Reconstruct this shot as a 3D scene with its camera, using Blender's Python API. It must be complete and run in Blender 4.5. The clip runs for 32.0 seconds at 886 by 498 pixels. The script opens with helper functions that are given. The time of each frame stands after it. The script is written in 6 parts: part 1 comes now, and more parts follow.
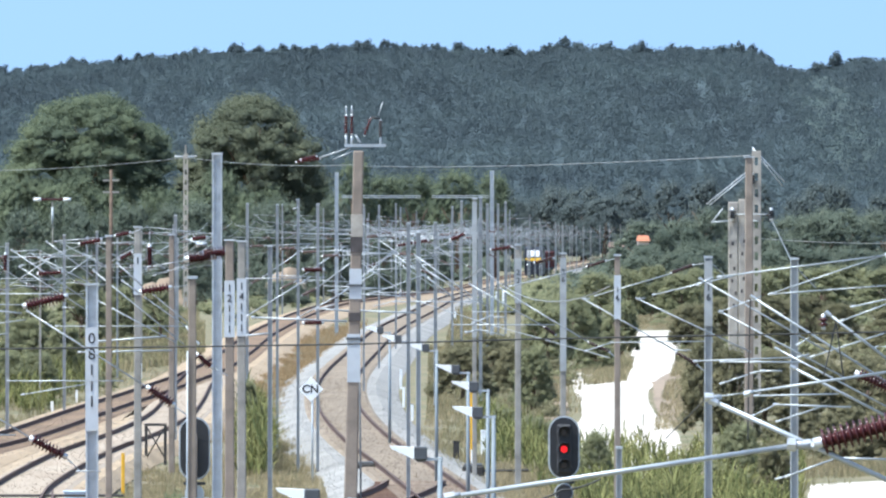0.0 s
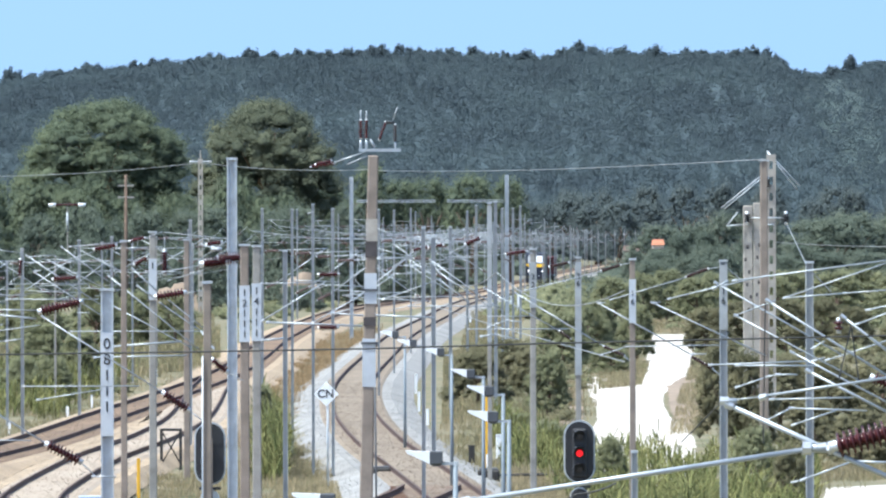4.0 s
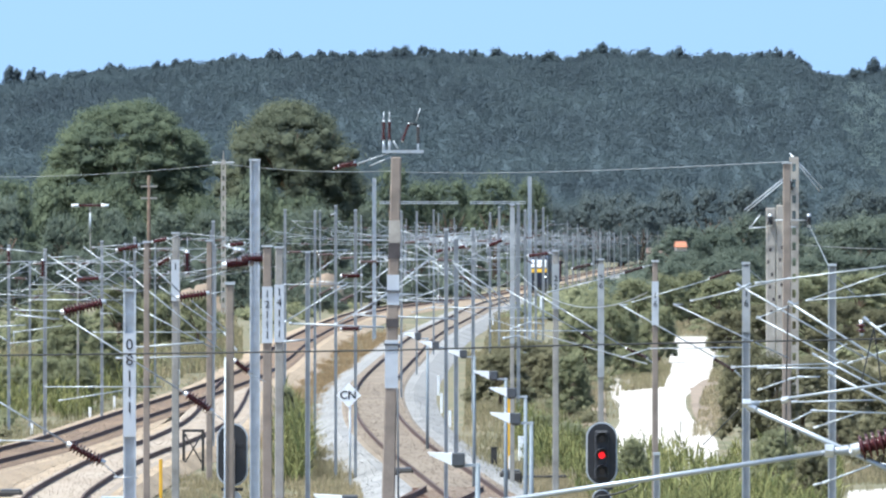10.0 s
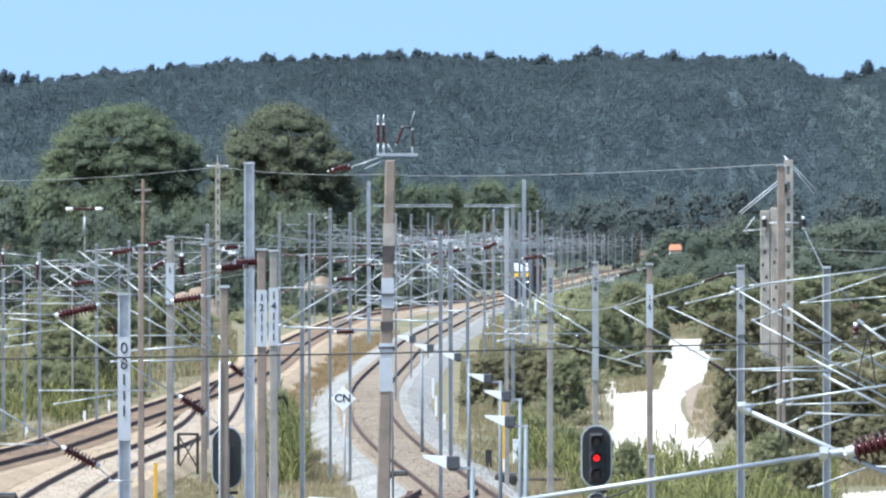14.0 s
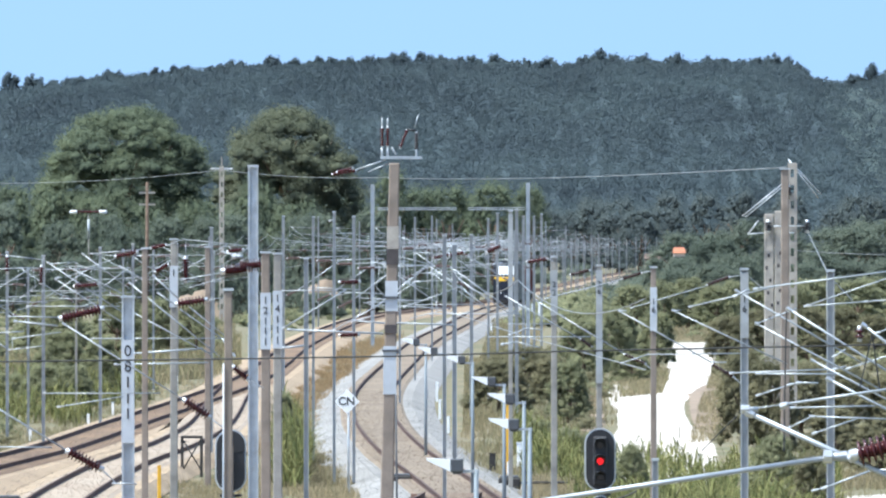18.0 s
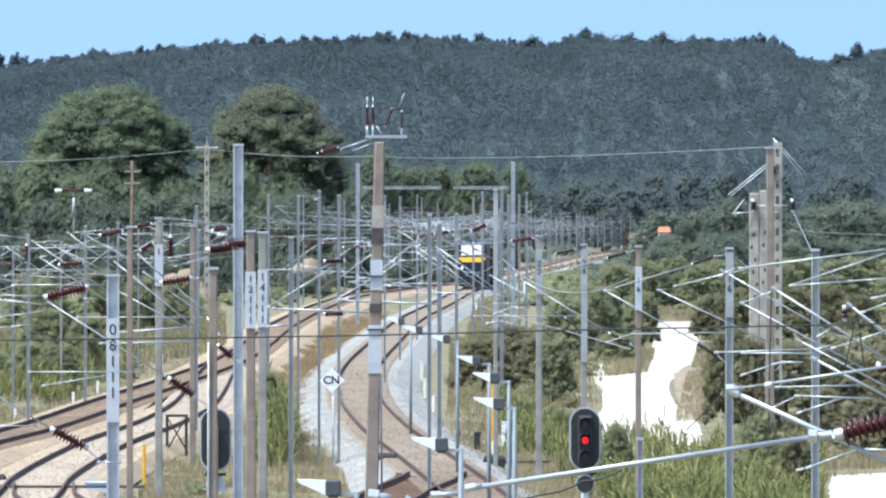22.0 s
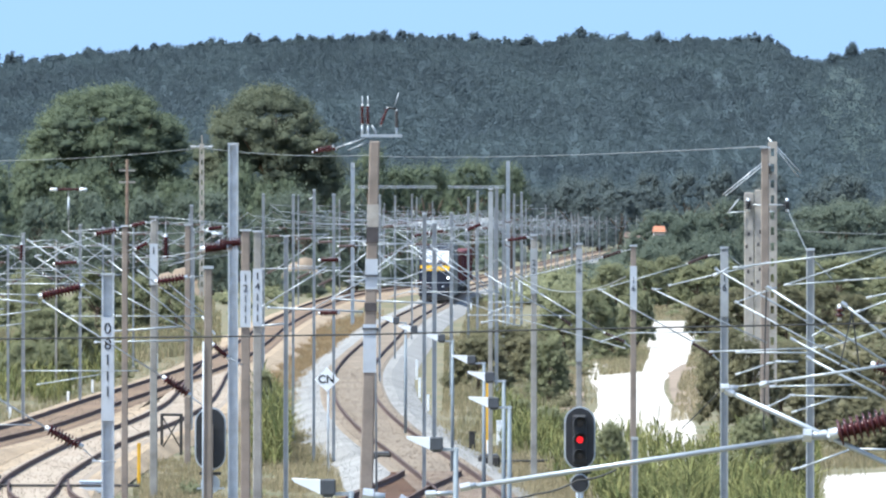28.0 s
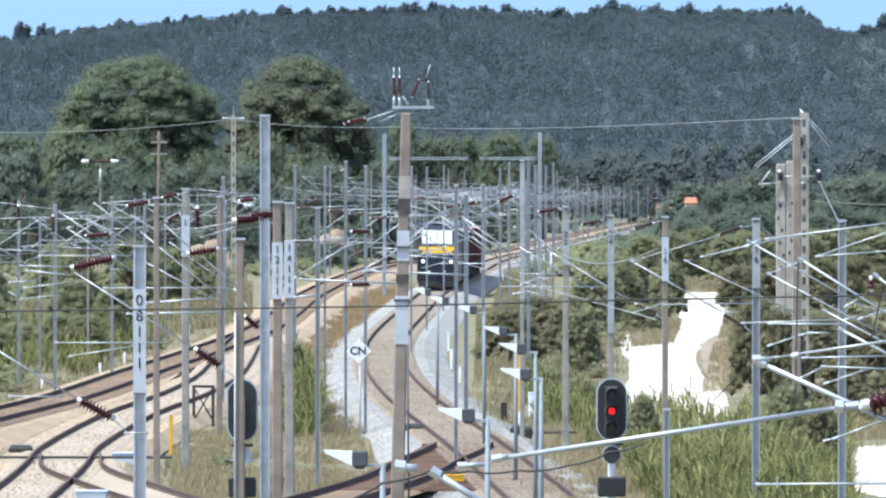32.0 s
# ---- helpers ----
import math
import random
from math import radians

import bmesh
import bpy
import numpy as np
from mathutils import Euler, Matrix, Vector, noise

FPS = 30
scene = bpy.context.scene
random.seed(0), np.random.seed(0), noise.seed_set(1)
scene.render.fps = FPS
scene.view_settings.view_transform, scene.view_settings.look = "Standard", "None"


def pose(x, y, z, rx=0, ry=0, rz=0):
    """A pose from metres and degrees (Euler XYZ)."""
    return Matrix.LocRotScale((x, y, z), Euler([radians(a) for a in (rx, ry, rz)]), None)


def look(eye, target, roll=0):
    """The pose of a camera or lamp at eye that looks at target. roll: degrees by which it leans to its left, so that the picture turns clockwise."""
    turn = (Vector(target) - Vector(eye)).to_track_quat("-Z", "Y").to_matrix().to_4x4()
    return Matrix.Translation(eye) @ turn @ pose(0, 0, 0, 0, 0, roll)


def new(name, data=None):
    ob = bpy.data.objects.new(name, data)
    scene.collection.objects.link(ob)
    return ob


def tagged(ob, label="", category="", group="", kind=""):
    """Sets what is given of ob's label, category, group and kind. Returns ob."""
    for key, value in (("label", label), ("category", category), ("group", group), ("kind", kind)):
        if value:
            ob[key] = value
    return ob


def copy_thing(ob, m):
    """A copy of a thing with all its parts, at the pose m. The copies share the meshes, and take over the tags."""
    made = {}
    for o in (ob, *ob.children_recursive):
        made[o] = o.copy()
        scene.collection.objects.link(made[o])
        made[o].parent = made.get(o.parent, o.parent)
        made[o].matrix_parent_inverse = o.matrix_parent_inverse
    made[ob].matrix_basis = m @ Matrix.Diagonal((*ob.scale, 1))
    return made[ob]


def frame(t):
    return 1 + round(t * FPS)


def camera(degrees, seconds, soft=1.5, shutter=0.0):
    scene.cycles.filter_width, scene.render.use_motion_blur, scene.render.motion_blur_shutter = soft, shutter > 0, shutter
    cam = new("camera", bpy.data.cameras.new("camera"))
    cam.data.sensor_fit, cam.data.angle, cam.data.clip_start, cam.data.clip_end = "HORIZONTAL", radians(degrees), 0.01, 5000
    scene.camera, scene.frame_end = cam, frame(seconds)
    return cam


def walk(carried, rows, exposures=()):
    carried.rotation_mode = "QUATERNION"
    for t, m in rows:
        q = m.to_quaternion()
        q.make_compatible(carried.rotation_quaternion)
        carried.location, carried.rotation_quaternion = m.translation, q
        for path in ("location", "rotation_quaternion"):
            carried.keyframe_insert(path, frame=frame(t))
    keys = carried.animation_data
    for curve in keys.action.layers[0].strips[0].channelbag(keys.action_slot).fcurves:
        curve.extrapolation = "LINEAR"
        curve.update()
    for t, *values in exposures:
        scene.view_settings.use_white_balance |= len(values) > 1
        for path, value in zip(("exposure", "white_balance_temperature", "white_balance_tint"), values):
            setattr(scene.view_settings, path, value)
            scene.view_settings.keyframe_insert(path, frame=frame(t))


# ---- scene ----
EYE = 8.2
cam = camera(5.5, 32.0, soft=2.25)
# seconds, turn to the left, tilt up, lean
PATH = [
    (0.0, -0.2363, -0.2307, 0.009),
    (0.5, -0.2396, -0.2469, 0.036),
    (1.0, -0.2043, -0.2466, -0.017),
    (1.5, -0.1727, -0.2293, -0.077),
    (2.0, -0.1641, -0.2488, -0.014),
    (2.5, -0.1383, -0.2541, -0.040),
    (3.0, -0.1340, -0.2515, -0.065),
    (3.5, -0.1382, -0.2091, -0.134),
    (5.5, -0.1570, -0.1963, -0.075),
    (6.0, -0.1294, -0.1898, -0.066),
    (6.5, -0.1153, -0.2506, -0.031),
    (7.0, -0.1035, -0.2873, -0.029),
    (7.5, -0.0662, -0.2387, -0.059),
    (8.0, -0.0527, -0.2171, -0.041),
    (8.5, -0.0558, -0.2520, 0.002),
    (9.0, -0.0412, -0.1970, -0.034),
    (9.5, -0.0198, -0.1460, -0.002),
    (10.0, -0.0022, -0.1932, 0.011),
    (10.5, 0.0070, -0.2656, 0.004),
    (11.0, 0.0293, -0.2817, -0.039),
    (11.5, 0.0033, -0.2419, -0.055),
    (12.0, 0.0077, -0.2437, 0.022),
    (12.5, -0.0069, -0.2930, -0.024),
    (13.0, 0.0000, -0.2914, 0.000),
    (13.5, -0.0087, -0.2125, -0.041),
    (14.0, -0.0370, -0.1742, -0.068),
    (14.5, -0.0464, -0.2177, -0.025),
    (16.5, -0.0469, -0.1827, 0.020),
    (17.0, -0.0337, -0.2037, -0.023),
    (17.5, -0.0077, -0.1803, 0.003),
    (18.0, -0.0127, -0.1553, -0.030),
    (18.5, 0.0148, -0.2344, 0.028),
    (19.0, 0.0232, -0.2933, 0.001),
    (19.5, 0.0210, -0.3025, -0.023),
    (20.0, -0.0026, -0.2791, -0.005),
    (20.5, -0.0464, -0.2943, 0.019),
    (21.0, -0.0327, -0.2792, 0.051),
    (21.5, -0.0476, -0.2916, 0.051),
    (22.0, -0.1055, -0.2857, 0.031),
    (22.5, -0.1003, -0.2691, 0.016),
    (23.0, -0.0842, -0.2853, 0.014),
    (23.5, -0.0551, -0.3005, 0.099),
    (24.0, -0.0838, -0.2880, 0.112),
    (24.5, -0.1400, -0.1993, 0.041),
    (25.0, -0.1910, -0.2020, 0.086),
    (25.5, -0.1983, -0.2382, 0.067),
    (27.5, -0.1351, -0.2703, 0.012),
    (28.0, -0.1369, -0.2907, 0.065),
    (28.5, -0.1638, -0.3305, 0.038),
    (29.0, -0.1452, -0.3780, 0.044),
    (29.5, -0.0853, -0.4030, 0.044),
    (30.0, -0.0357, -0.4078, 0.000),
    (30.5, -0.0150, -0.3822, 0.010),
    (31.0, 0.0197, -0.4164, 0.001),
    (31.5, 0.0451, -0.4637, 0.093),
    (32.0, 0.0601, -0.4677, 0.027),
]
walk(cam, [(t, pose(0, 0, EYE, 90 + tilt, 0, turn) @ pose(0, 0, 0, 0, 0, lean)) for t, turn, tilt, lean in PATH],
     [(0.0, 0.66, 5840, 2.5), (32.0, 0.66, 5840, 2.5)])

# ---- light ----
SUN_EL, SUN_AZ = 63.0, -114.0     # azimuth: degrees from straight ahead, minus to the left
world = bpy.data.worlds.new("world")
scene.world = world
world.use_nodes = True
wn = world.node_tree.nodes
sky = wn.new("ShaderNodeTexSky")
sky.sky_type, sky.sun_disc = "NISHITA", False
sky.sun_elevation, sky.sun_rotation = radians(SUN_EL), radians(SUN_AZ)
sky.air_density, sky.dust_density, sky.ozone_density = 1.0, 1.6, 0.0
where, lift, unit = wn.new("ShaderNodeTexCoord"), wn.new("ShaderNodeVectorMath"), wn.new("ShaderNodeVectorMath")
lift.inputs[1].default_value, unit.operation = (0, 0, 0.32), "NORMALIZE"
world.node_tree.links.new(where.outputs["Generated"], lift.inputs[0])
world.node_tree.links.new(lift.outputs[0], unit.inputs[0])
world.node_tree.links.new(unit.outputs[0], sky.inputs[0])
world.node_tree.links.new(sky.outputs[0], wn["Background"].inputs[0])
wn["Background"].inputs[1].default_value = 0.174
sun = new("sun", bpy.data.lights.new("sun", "SUN"))
sun.data.energy, sun.data.angle, sun.data.color = 4.1, radians(0.53), (1.0, 0.95, 0.88)
el, az = radians(SUN_EL), radians(SUN_AZ)
sun.matrix_world = look((0, 0, 100), (-100 * math.sin(az) * math.cos(el), -100 * math.cos(az) * math.cos(el), 100 - 100 * math.sin(el)))


# ---- materials ----
def material(name, colour, rough=0.7, metal=0.0, vary=0.25, scale=6.0, fine=40.0, bump=0.15, second=None, random_part=0.0, spec=0.5, stretch=(1, 1, 1)):
    """Two scales of variation round a base colour, with fine relief."""
    m = bpy.data.materials.new(name)
    m.use_nodes = True
    t, n = m.node_tree, m.node_tree.nodes
    b = n["Principled BSDF"]
    b.inputs["Roughness"].default_value, b.inputs["Metallic"].default_value = rough, metal
    b.inputs["Specular IOR Level"].default_value = spec
    co = n.new("ShaderNodeTexCoord")
    mp = n.new("ShaderNodeMapping")
    mp.inputs["Scale"].default_value = stretch
    t.links.new(co.outputs["Object"], mp.inputs[0])
    big, small = n.new("ShaderNodeTexNoise"), n.new("ShaderNodeTexNoise")
    big.inputs["Scale"].default_value, small.inputs["Scale"].default_value = scale, fine
    big.inputs["Detail"].default_value = 5
    t.links.new(mp.outputs[0], big.inputs[0]), t.links.new(mp.outputs[0], small.inputs[0])
    ramp = n.new("ShaderNodeMix")
    ramp.data_type = "RGBA"
    dark = [c * (1 - vary) for c in colour] if second is None else second
    ramp.inputs["A"].default_value, ramp.inputs["B"].default_value = (*dark, 1), (*[min(1, c * (1 + vary)) for c in colour], 1)
    sharp = n.new("ShaderNodeMapRange")
    sharp.inputs["From Min"].default_value, sharp.inputs["From Max"].default_value = 0.32, 0.68
    t.links.new(big.outputs[0], sharp.inputs[0]), t.links.new(sharp.outputs[0], ramp.inputs["Factor"])
    val = n.new("ShaderNodeHueSaturation")
    gain = n.new("ShaderNodeMath")
    gain.operation = "MULTIPLY_ADD"
    gain.inputs[1].default_value, gain.inputs[2].default_value = vary * 1.2, 1 - vary * 0.6
    t.links.new(small.outputs[0], gain.inputs[0])
    source = gain.outputs[0]
    if random_part:
        info = n.new("ShaderNodeNewGeometry") if random_part > 0 else n.new("ShaderNodeObjectInfo")
        per = n.new("ShaderNodeMath")
        per.operation = "MULTIPLY_ADD"
        a = abs(random_part)
        per.inputs[1].default_value, per.inputs[2].default_value = 2 * a, 1 - a
        t.links.new(info.outputs["Random Per Island" if random_part > 0 else "Random"], per.inputs[0])
        mul = n.new("ShaderNodeMath")
        mul.operation = "MULTIPLY"
        t.links.new(gain.outputs[0], mul.inputs[0]), t.links.new(per.outputs[0], mul.inputs[1])
        source = mul.outputs[0]
    t.links.new(source, val.inputs["Value"])
    t.links.new(ramp.outputs["Result"], val.inputs["Color"])
    t.links.new(val.outputs[0], b.inputs["Base Color"])
    if bump:
        bp = n.new("ShaderNodeBump")
        bp.inputs["Strength"].default_value, bp.inputs["Distance"].default_value = bump, 0.02
        t.links.new(small.outputs[0], bp.inputs["Height"])
        t.links.new(bp.outputs[0], b.inputs["Normal"])
    return m


def glow(name, colour, strength):
    m = bpy.data.materials.new(name)
    m.use_nodes = True
    b = m.node_tree.nodes["Principled BSDF"]
    b.inputs["Base Color"].default_value = (*colour, 1)
    b.inputs["Emission Color"].default_value, b.inputs["Emission Strength"].default_value = (*colour, 1), strength
    return m


def leafy(name, colour, through_light=0.45, soft_crown=0.4, **more):
    """Foliage: a rough surface that lets light through; soft_crown turns the leaves towards the sky."""
    m = material(name, colour, 0.9, 0, 0.3, bump=0.0, spec=0.12, **more)
    t, n = m.node_tree, m.node_tree.nodes
    geo, damp, tilt = n.new("ShaderNodeNewGeometry"), n.new("ShaderNodeVectorMath"), n.new("ShaderNodeVectorMath")
    unit_n = n.new("ShaderNodeVectorMath")
    damp.operation, unit_n.operation = "SCALE", "NORMALIZE"
    damp.inputs["Scale"].default_value, tilt.inputs[1].default_value = 1 - soft_crown, (0, -0.25 * soft_crown, 0.85 * soft_crown)
    t.links.new(geo.outputs["Normal"], damp.inputs[0]), t.links.new(damp.outputs[0], tilt.inputs[0]), t.links.new(tilt.outputs[0], unit_n.inputs[0])
    t.links.new(unit_n.outputs[0], n["Principled BSDF"].inputs["Normal"])
    thin, mix = n.new("ShaderNodeBsdfTranslucent"), n.new("ShaderNodeMixShader")
    b = n["Principled BSDF"]
    t.links.new(b.inputs["Base Color"].links[0].from_socket, thin.inputs[0])
    mix.inputs[0].default_value = through_light
    t.links.new(b.outputs[0], mix.inputs[1]), t.links.new(thin.outputs[0], mix.inputs[2])
    t.links.new(mix.outputs[0], n["Material Output"].inputs[0])
    return m


GALV = material("galvanised_steel", (0.5, 0.53, 0.56), 0.5, 0.3, 0.16, 3, 30, 0.05)
MASTSTEEL = material("weathered_mast_steel", (0.36, 0.375, 0.385), 0.65, 0.1, 0.16, 2, 25, 0.05)
LAMPGREY = material("grey_lamp_post_steel", (0.215, 0.25, 0.28), 0.6, 0.1, 0.12, 3, 30, 0.03)
TUBE = material("bright_tube", (0.42, 0.45, 0.48), 0.42, 0.4, 0.12, 4, 30, 0.03)
CONCRETE = material("brown_concrete", (0.25, 0.205, 0.17), 0.9, 0, 0.2, 2, 25, 0.2)
GREYCON = material("grey_concrete", (0.29, 0.275, 0.25), 0.9, 0, 0.22, 2, 25, 0.2)
PALECON = material("pale_concrete", (0.36, 0.33, 0.29), 0.9, 0, 0.22, 2, 25, 0.2)
WHITE = material("white_paint", (0.86, 0.87, 0.88), 0.6, 0, 0.06, 3, 30, 0.03)
BLACK = material("black_paint", (0.02, 0.02, 0.023), 0.55, 0, 0.2, 5, 30, 0.02)
BAND = material("dark_band", (0.07, 0.06, 0.06), 0.8, 0, 0.2, 4, 25, 0.05)
DARKPORC = material("dark_porcelain", (0.045, 0.02, 0.018), 0.25, 0, 0.15, 5, 40, 0.0)
DULLPORC = material("dull_porcelain", (0.12, 0.075, 0.07), 0.35, 0, 0.15, 5, 40, 0.0)
FIELD = material("weathered_white_paint", (0.5, 0.53, 0.57), 0.65, 0, 0.08, 3, 30, 0.03)
MAROON = material("maroon_porcelain", (0.062, 0.013, 0.014), 0.22, 0, 0.15, 5, 40, 0.0)
CAPMETAL = material("insulator_cap", (0.6, 0.62, 0.64), 0.4, 0.6, 0.1, 5, 40, 0.02)
CABLE = material("dark_cable", (0.035, 0.035, 0.035), 0.6, 0, 0.1, 3, 20, 0.0)
WIRE = material("copper_wire", (0.35, 0.36, 0.36), 0.5, 0.4, 0.1, 3, 20, 0.0)
RAIL = material("rusty_rail", (0.085, 0.052, 0.042), 0.8, 0.0, 0.2, 3, 20, 0.05)
BALLAST = material("grey_ballast", (0.27, 0.26, 0.244), 0.95, 0, 0.2, 0.3, 9, 0.4)
CREAM = material("cream_ballast", (0.37, 0.28, 0.185), 0.95, 0, 0.18, 0.25, 9, 0.4)
TANSIDE = material("tan_ballast", (0.345, 0.26, 0.172), 0.95, 0, 0.18, 0.25, 9, 0.4)
TANBED = material("rusty_ballast", (0.205, 0.138, 0.084), 0.95, 0, 0.15, 0.5, 9, 0.4, second=(0.15, 0.1, 0.064), stretch=(1, 0.35, 1))
CREAMBED = material("dusty_cream_ballast", (0.34, 0.28, 0.218), 0.95, 0, 0.15, 0.5, 9, 0.4, second=(0.33, 0.262, 0.195), stretch=(1, 0.35, 1))
GREYBED = material("dusty_ballast", (0.225, 0.18, 0.132), 0.95, 0, 0.15, 0.5, 9, 0.4, second=(0.185, 0.145, 0.105), stretch=(1, 0.35, 1))
SAND = material("pale_sand", (0.55, 0.5, 0.44), 0.95, 0, 0.1, 0.3, 5, 0.3)
PALEBLUE = material("pale_blue_sheet", (0.5, 0.58, 0.68), 0.5, 0, 0.1, 1, 10, 0.1)
EARTH = material("tan_earth", (0.26, 0.2, 0.145), 0.95, 0, 0.2, 0.3, 5, 0.4)
GROUND = material("dry_grass_ground", (0.18, 0.145, 0.09), 0.95, 0, 0.25, 0.25, 3, 0.5, second=(0.12, 0.125, 0.06))
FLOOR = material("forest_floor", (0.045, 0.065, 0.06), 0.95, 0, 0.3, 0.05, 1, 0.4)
# blue-grey: the air's haze over the far hill is mixed into this foliage colour
HAZEPINE = leafy("hazy_pine_foliage", (0.081, 0.108, 0.118), through_light=0.3, soft_crown=0.94, scale=0.025, fine=0.4, second=(0.069, 0.091, 0.106), random_part=0.03)
# the added blue in the belt's green imitates haze
MIDGREEN = leafy("hazy_belt_foliage", (0.16, 0.184, 0.14), soft_crown=0.78, scale=0.2, fine=2, second=(0.116, 0.144, 0.114), random_part=0.12)
BIGPINE = leafy("umbrella_pine_foliage", (0.15, 0.176, 0.108), soft_crown=0.74, scale=0.2, fine=2, second=(0.11, 0.138, 0.1), random_part=0.08)
# distance haze is painted into this green for the trees below the hill
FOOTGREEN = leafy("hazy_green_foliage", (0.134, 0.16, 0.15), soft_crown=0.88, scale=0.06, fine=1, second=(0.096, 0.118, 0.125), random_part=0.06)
UMBERPINE = leafy("olive_pine_foliage", (0.152, 0.164, 0.108), soft_crown=0.74, scale=0.2, fine=2, second=(0.11, 0.128, 0.094), random_part=0.08)
SHRUB = leafy("shrub_foliage", (0.26, 0.262, 0.15), through_light=0.5, soft_crown=0.75, scale=0.3, fine=3, second=(0.205, 0.218, 0.13), random_part=0.15)
OLIVE = leafy("olive_bush_foliage", (0.215, 0.196, 0.116), soft_crown=0.7, scale=0.4, fine=4, second=(0.145, 0.142, 0.085), random_part=0.15)
REED = leafy("green_reed", (0.2, 0.19, 0.078), scale=0.8, fine=5, second=(0.095, 0.115, 0.045), random_part=0.55)
STRAW = leafy("dry_straw", (0.275, 0.228, 0.14), scale=0.8, fine=5, second=(0.27, 0.225, 0.13), random_part=0.3)
RUSTGRASS = leafy("rusty_dry_grass", (0.3, 0.21, 0.118), scale=0.8, fine=5, second=(0.225, 0.165, 0.092), random_part=0.3)
GRASS = leafy("green_grass", (0.17, 0.165, 0.088), scale=0.6, fine=5, second=(0.215, 0.18, 0.105), random_part=0.3)
BARK = material("pine_bark", (0.13, 0.09, 0.065), 0.9, 0, 0.3, 2, 12, 0.4)
YELLOW = material("yellow_paint", (0.8, 0.47, 0.02), 0.45, 0, 0.06, 2, 20, 0.0)
NAVY = material("navy_black_paint", (0.012, 0.016, 0.03), 0.4, 0, 0.2, 1, 20, 0.0)
# opaque white in place of glass: the reflected glare is the base colour
GLAREWHITE = material("windscreen_glare_white", (0.86, 0.88, 0.9), 0.12, 0.0, 0.02, 2, 20, 0.0)
OXIDE = material("oxide_red_wagon", (0.17, 0.05, 0.04), 0.7, 0, 0.25, 0.8, 8, 0.05)
REDBOX = material("faded_red_container", (0.5, 0.12, 0.11), 0.6, 0, 0.15, 0.8, 8, 0.05)
# the container's red again, darkened by the shade on its sides
SHADERED = material("shaded_red_container", (0.13, 0.035, 0.04), 0.7, 0, 0.2, 0.8, 8, 0.05)
STEELDK = material("dark_running_gear", (0.04, 0.037, 0.035), 0.7, 0.2, 0.2, 3, 20, 0.05)
GREYBOX = material("dark_grey_housing", (0.07, 0.075, 0.085), 0.6, 0, 0.15, 4, 30, 0.03)
ORANGE = material("terracotta_roof", (0.42, 0.17, 0.09), 0.85, 0, 0.2, 1, 10, 0.2)
BROWNTILE = material("brown_roof_tile", (0.15, 0.1, 0.08), 0.85, 0, 0.2, 1, 10, 0.2)
PLASTER = material("pale_plaster", (0.62, 0.54, 0.48), 0.9, 0, 0.15, 1, 10, 0.1)
SIGNALRED = glow("red_signal_lens", (1.0, 0.012, 0.018), 0.62)
LENSDARK = material("unlit_lens", (0.03, 0.02, 0.02), 0.15, 0, 0.1, 5, 40, 0.0)
HEADLIGHT = glow("lit_headlight", (1.0, 0.97, 0.9), 2.0)
ORANGEYEL = material("yellow_marker_paint", (0.75, 0.42, 0.03), 0.6, 0, 0.1, 3, 20, 0.0)


# ---- building helpers ----
def link(name, verts, faces, mat, parent=None, label="", smooth=False):
    me = bpy.data.meshes.new(name)
    me.from_pydata(verts, [], faces)
    me.materials.append(mat)
    if smooth:
        me.shade_smooth()
    ob = new(name, me)
    if parent:
        ob.parent = parent
    if label:
        tagged(ob, label)
    return ob


def part(name, bm, mat, parent=None, label="", smooth=False):
    me = bpy.data.meshes.new(name)
    bm.to_mesh(me)
    bm.free()
    me.materials.append(mat)
    if smooth:
        me.shade_smooth()
    ob = new(name, me)
    if parent:
        ob.parent = parent
    if label:
        tagged(ob, label)
    return ob


def thing(name, label, category, group="", at=(0, 0, 0), turn=0):
    ob = new(name)
    ob.empty_display_size = 0.2
    ob.matrix_basis = pose(*at, 0, 0, turn)
    return tagged(ob, label, category, group)


def box(bm, x0, x1, y0, y1, z0, z1, bevel=0.0):
    r = bmesh.ops.create_cube(bm, size=1, matrix=Matrix.Translation(((x0 + x1) / 2, (y0 + y1) / 2, (z0 + z1) / 2)) @ Matrix.Diagonal((x1 - x0, y1 - y0, z1 - z0, 1)))
    if bevel:
        bmesh.ops.bevel(bm, geom=list({e for v in r["verts"] for e in v.link_edges}), offset=bevel, segments=1, affect="EDGES")
    return bm


def rod(bm, a, b, r0, r1=None, n=8):
    a, b = Vector(a), Vector(b)
    d = b - a
    m = Matrix.Translation((a + b) / 2) @ d.to_track_quat("Z", "Y").to_matrix().to_4x4()
    bmesh.ops.create_cone(bm, cap_ends=True, segments=n, radius1=r0, radius2=r0 if r1 is None else r1, depth=d.length, matrix=m)
    return bm


def tube(name, a, b, r, parent, mat=TUBE, n=8, label=""):
    return part(name, rod(bmesh.new(), a, b, r, None, n), mat, parent, label, True)


